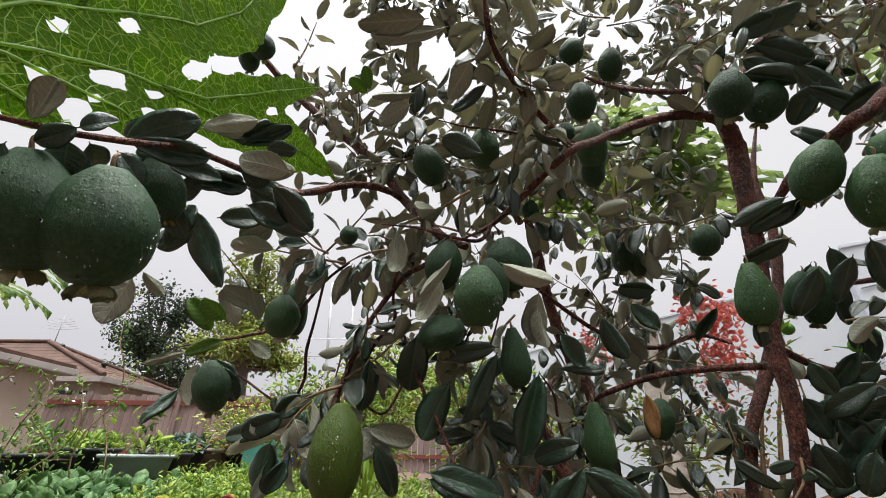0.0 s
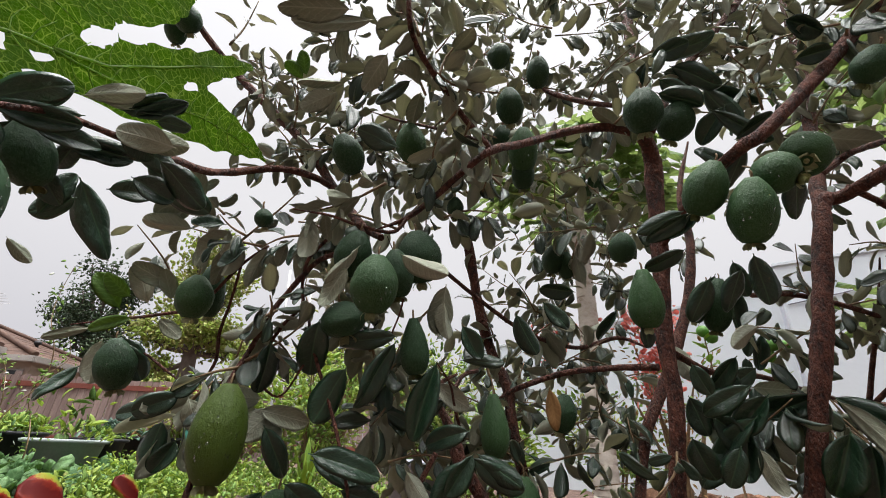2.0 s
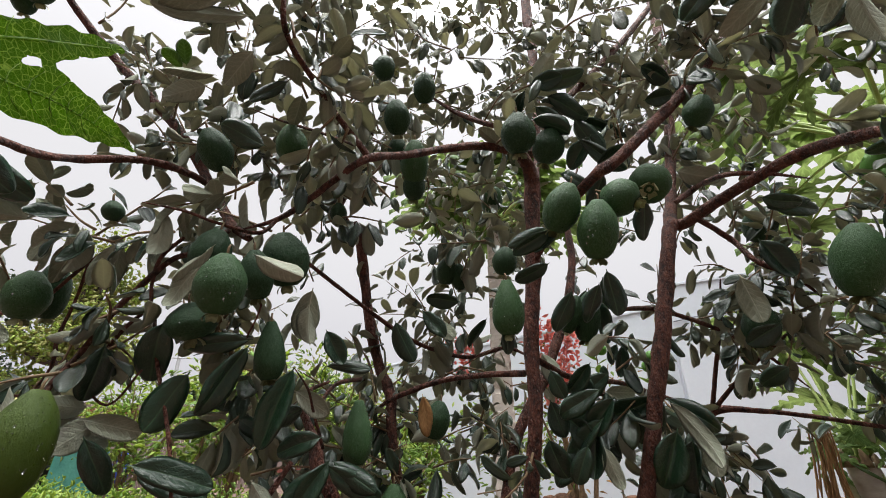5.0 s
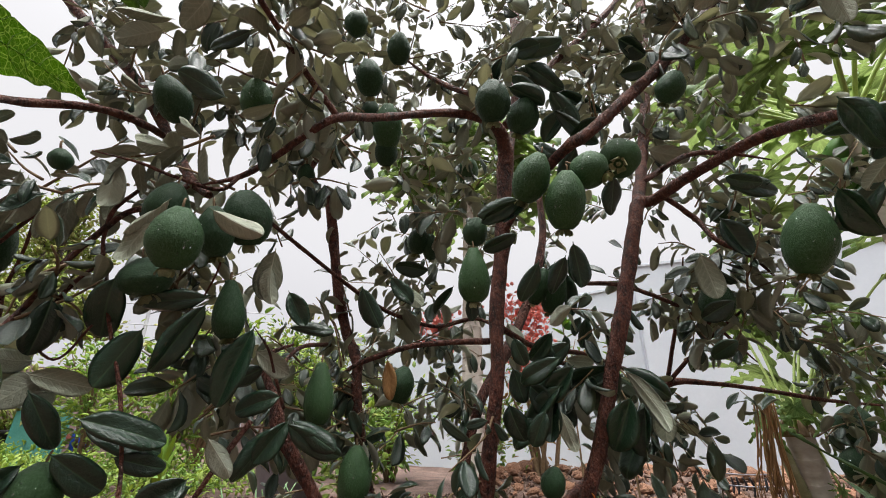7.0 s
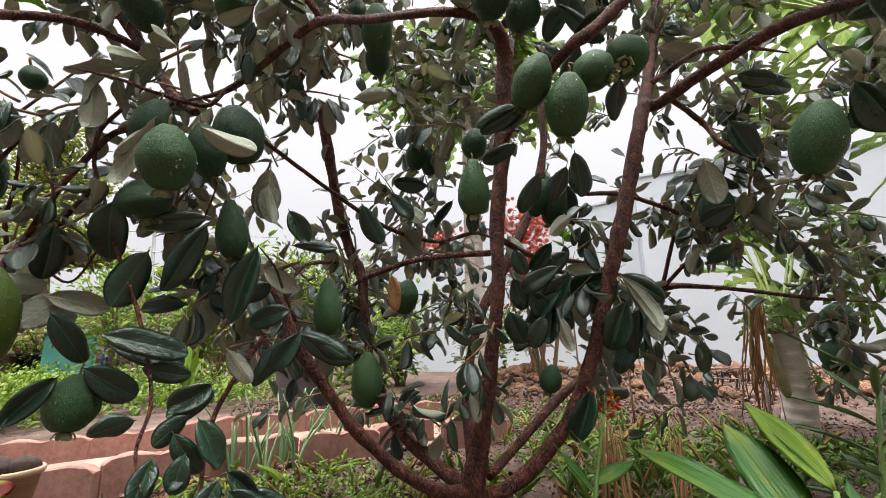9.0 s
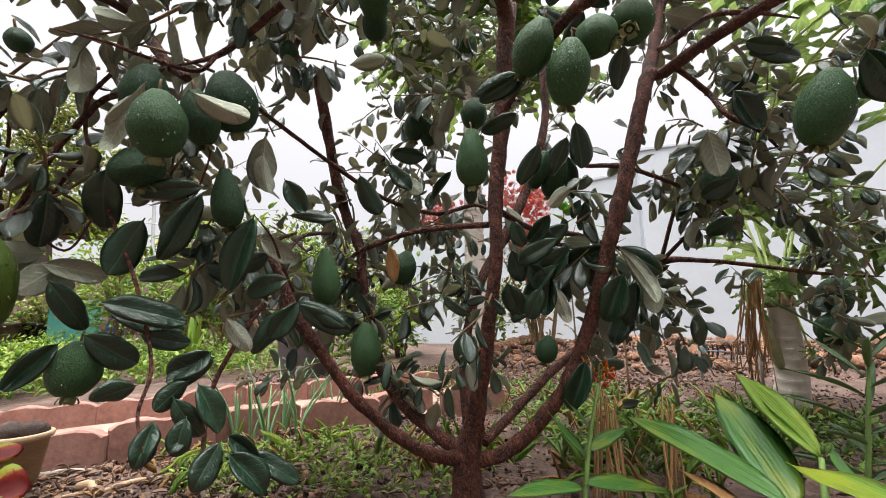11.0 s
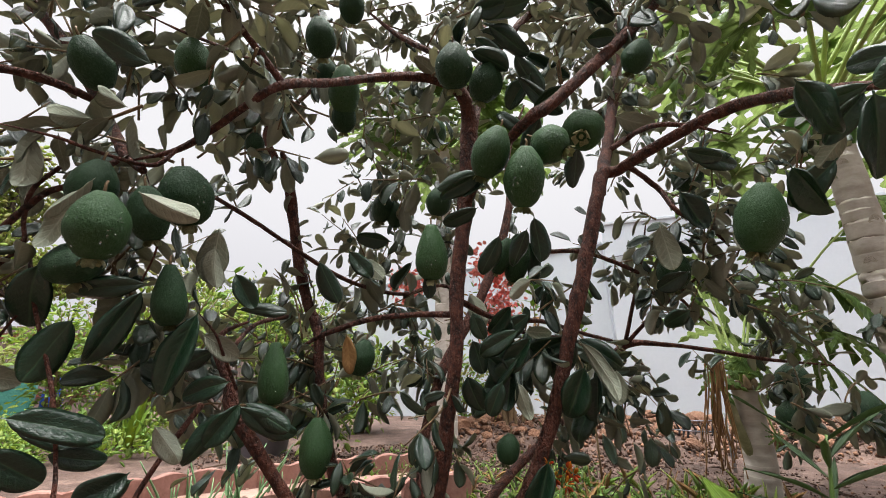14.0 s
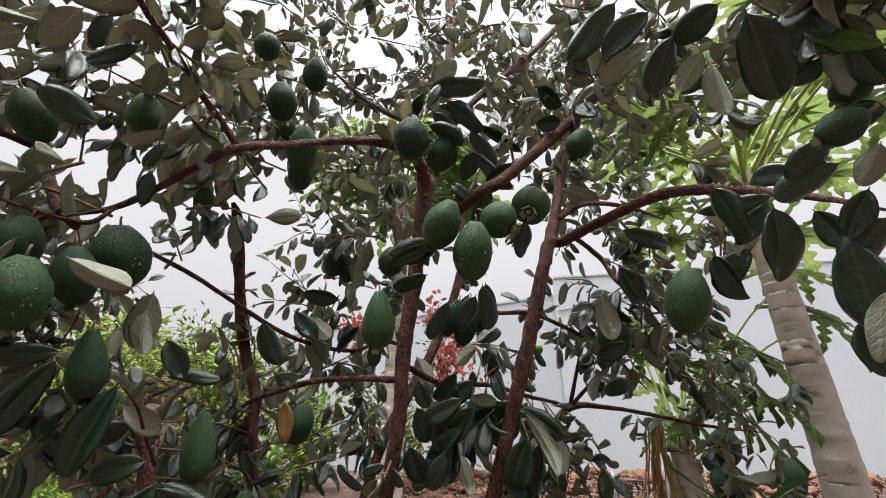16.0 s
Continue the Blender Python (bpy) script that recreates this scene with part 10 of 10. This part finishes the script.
# ---- red coleus at the path ----
col_plant = thing("coleus", (-0.46, 0.80, GROUND), "red coleus with yellow-green leaf edges", "plant")
for k, (base, tip, width) in enumerate((
        ((-0.312, 0.652, 0.239), (-0.347, 0.619, 0.260), 0.048), ((-0.378, 0.645, 0.241), (-0.406, 0.625, 0.255), 0.036), ((-0.355, 0.636, 0.234), (-0.368, 0.603, 0.249), 0.034),
        ((-0.267, 0.732, 0.235), (-0.300, 0.719, 0.265), 0.028), ((-0.204, 0.747, 0.112), (-0.168, 0.746, 0.129), 0.036), ((-0.179, 0.705, 0.077), (-0.133, 0.708, 0.091), 0.062),
        ((-0.209, 0.719, 0.104), (-0.195, 0.734, 0.138), 0.05), ((-0.329, 0.651, 0.221), (-0.305, 0.668, 0.239), 0.04), ((-0.187, 0.698, 0.071), (-0.148, 0.688, 0.051), 0.05))):
    ob = part("leaf", mesh_of("leaf", *feijoa_shapes[(k * 2) % 6], (coleus_red, coleus_red)), None, col_plant)
    ob.matrix_basis = leaf_pose(base, tip, width, (0.1, -0.75, 0.6))
    part("stem", tube(((*base, 0.002), ((base[0] - 0.46) / 2, (base[1] + 0.80) / 2, (base[2] + GROUND) / 2, 0.0035), (-0.46, 0.80, GROUND - 0.01, 0.005)), 6, 4), stalk_green, col_plant)

# ---- trellis with climbers ----
trellis = thing("trellis", (-1.729, 7.831, 0.344), "tall pale bean poles joined by wires", "trellis")
for (bx, by), (ux, uy, uz) in (((-2.010, 7.763), (-2.343, 8.321, 3.521)), ((-1.657, 7.846), (-1.905, 8.438, 3.508))):
    part("pole", tube(((bx, by, GROUND, 0.03), (ux, uy, uz, 0.026)), 8, 3), metal_grey, trellis, "pale grey pole")
for drop in (0.0, 0.33):
    p, q = Vector((-2.624, 7.978, 2.250)), Vector((-0.307, 8.369, 2.373))
    part("wire", tube(((p.x, p.y, p.z - drop, 0.008), (q.x, q.y, q.z - drop, 0.008)), 5, 3), metal_grey, trellis)


def climber(x, y, top, seed, flowers):
    """A slender climbing stem with small leaves, here and there a white flower."""
    r = random.Random(seed)
    c = thing("climber", (x, y, GROUND), "slender climbing plant with small leaves and pale flowers", "plant", "climbers by the beds")
    pts = [(x + 0.10 * math.sin(k * 1.3 + seed), y + 0.05 * math.cos(k * 2), GROUND + (top - GROUND) * k / 7, 0.008 - 0.0008 * k) for k in range(8)]
    part("stem", tube(pts, 6, 4), twig_bark, c)
    col = Leaves(small_shapes)
    for i in range(110):
        k = r.uniform(0.8, 6.99)
        p = Vector(pts[int(k)][:3]).lerp(Vector(pts[int(k) + 1][:3]), k % 1) + Vector((r.gauss(0, 0.05), r.gauss(0, 0.05), r.gauss(0, 0.03)))
        long = r.uniform(0.03, 0.06)
        way = any_way()
        col.put(leaf_pose(p, p + way * long, long * 0.45, any_way(0.6)), i, 1 if r.random() < flowers else 0)
    part("foliage", col.mesh("foliage", (herb_green, petal_white)), None, c)["kind"] = "stuff"


for x, y, top, seed, fl in ((-3.367, 3.706, 0.95, 1, 0.12), (-3.385, 4.219, 0.95, 2, 0.14), (-3.001, 4.011, 1.75, 3, 0.03), (-3.137, 3.644, 0.8, 4, 0.05), (-3.546, 3.534, 1.0, 5, 0.1), (-3.394, 4.716, 1.2, 6, 0.06)):
    climber(x, y, top, seed, fl)


# ---- distant trees ----
def far_tree(x, y, height, spread, materials, label, seed, count=2600, size=0.35, bare=0.0):
    """A tree: tapered trunk, limbs, and a crown of leaf clumps with gaps."""
    r = random.Random(seed)
    tree = thing("tree", (x, y, GROUND), label, "tree")
    part("trunk", tube(((x, y, GROUND - 0.1, 0.05 * height), (x + 0.1, y, height * 0.25, 0.036 * height), (x, y, height * 0.5, 0.024 * height), (x - 0.1, y, height * 0.8, 0.008 * height)), 10, 4, 0.1), far_wood, tree)
    col = Leaves(round_shapes)
    for k in range(22):
        a, up_ = r.uniform(0, 6.28), r.uniform(0.35, 1.0)
        reach_ = spread * math.sin(math.pi * (0.18 + 0.72 * up_)) * r.uniform(0.55, 1.05)
        tip = Vector((x + math.cos(a) * reach_, y + math.sin(a) * reach_, height * up_))
        start = Vector((x, y, height * (0.22 + 0.4 * up_)))
        part("limb", tube(((*start, 0.014 * height), (*(start.lerp(tip, 0.55) + Vector((0, 0, -0.03 * height))), 0.008 * height), (*tip, 0.002 * height)), 6, 4), far_wood, tree)
        for i in range(int(count / 22 * (1 - bare))):
            c = start.lerp(tip, r.uniform(0.45, 1.05))
            p = c + Vector((r.gauss(0, 1), r.gauss(0, 1), r.gauss(0, 0.7))) * spread * 0.13
            way = any_way(-0.1)
            long = size * r.uniform(0.5, 1.2)
            col.put(leaf_pose(p, p + way * long, long * 0.6, any_way(0.8)), r.randrange(3), r.randrange(len(materials)))
    part("crown", col.mesh("crown", materials), None, tree)["kind"] = "stuff"


far_tree(-14.3, 21.0, 8.4, 2.5, (far_dark_green,), "dark evergreen tree beyond the fence", 1, 8500, 0.17)
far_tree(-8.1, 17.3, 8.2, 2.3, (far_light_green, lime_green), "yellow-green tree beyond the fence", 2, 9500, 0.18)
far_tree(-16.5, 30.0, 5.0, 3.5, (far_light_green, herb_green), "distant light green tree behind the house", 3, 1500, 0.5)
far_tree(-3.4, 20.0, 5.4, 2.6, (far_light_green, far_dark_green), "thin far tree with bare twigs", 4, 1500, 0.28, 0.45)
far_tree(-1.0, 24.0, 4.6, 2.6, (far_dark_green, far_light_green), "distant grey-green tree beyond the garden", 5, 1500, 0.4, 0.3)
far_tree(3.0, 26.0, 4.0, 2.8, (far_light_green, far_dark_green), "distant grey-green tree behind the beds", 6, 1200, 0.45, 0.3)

# ---- yellow-green young plant behind the tree ----
canna = thing("canna_seedling", (-0.54, 3.45, GROUND), "young yellow-green plant with upright broad leaves", "plant")
for k in range(7):
    a = k * 2.4
    base = Vector((-0.54 + 0.02 * math.cos(a), 3.45 + 0.02 * math.sin(a), GROUND + 0.03 * k))
    long_leaf(canna, base, base + Vector((0.07 * math.cos(a), 0.07 * math.sin(a), 0.22 + 0.012 * k)), 0.055, k, strap_yellow, (math.cos(a) * -0.8, math.sin(a) * -0.8, 0.5))
part("stem", tube(((-0.54, 3.45, GROUND - 0.01, 0.01), (-0.54, 3.45, GROUND + 0.22, 0.006)), 7, 3), stalk_green, canna)
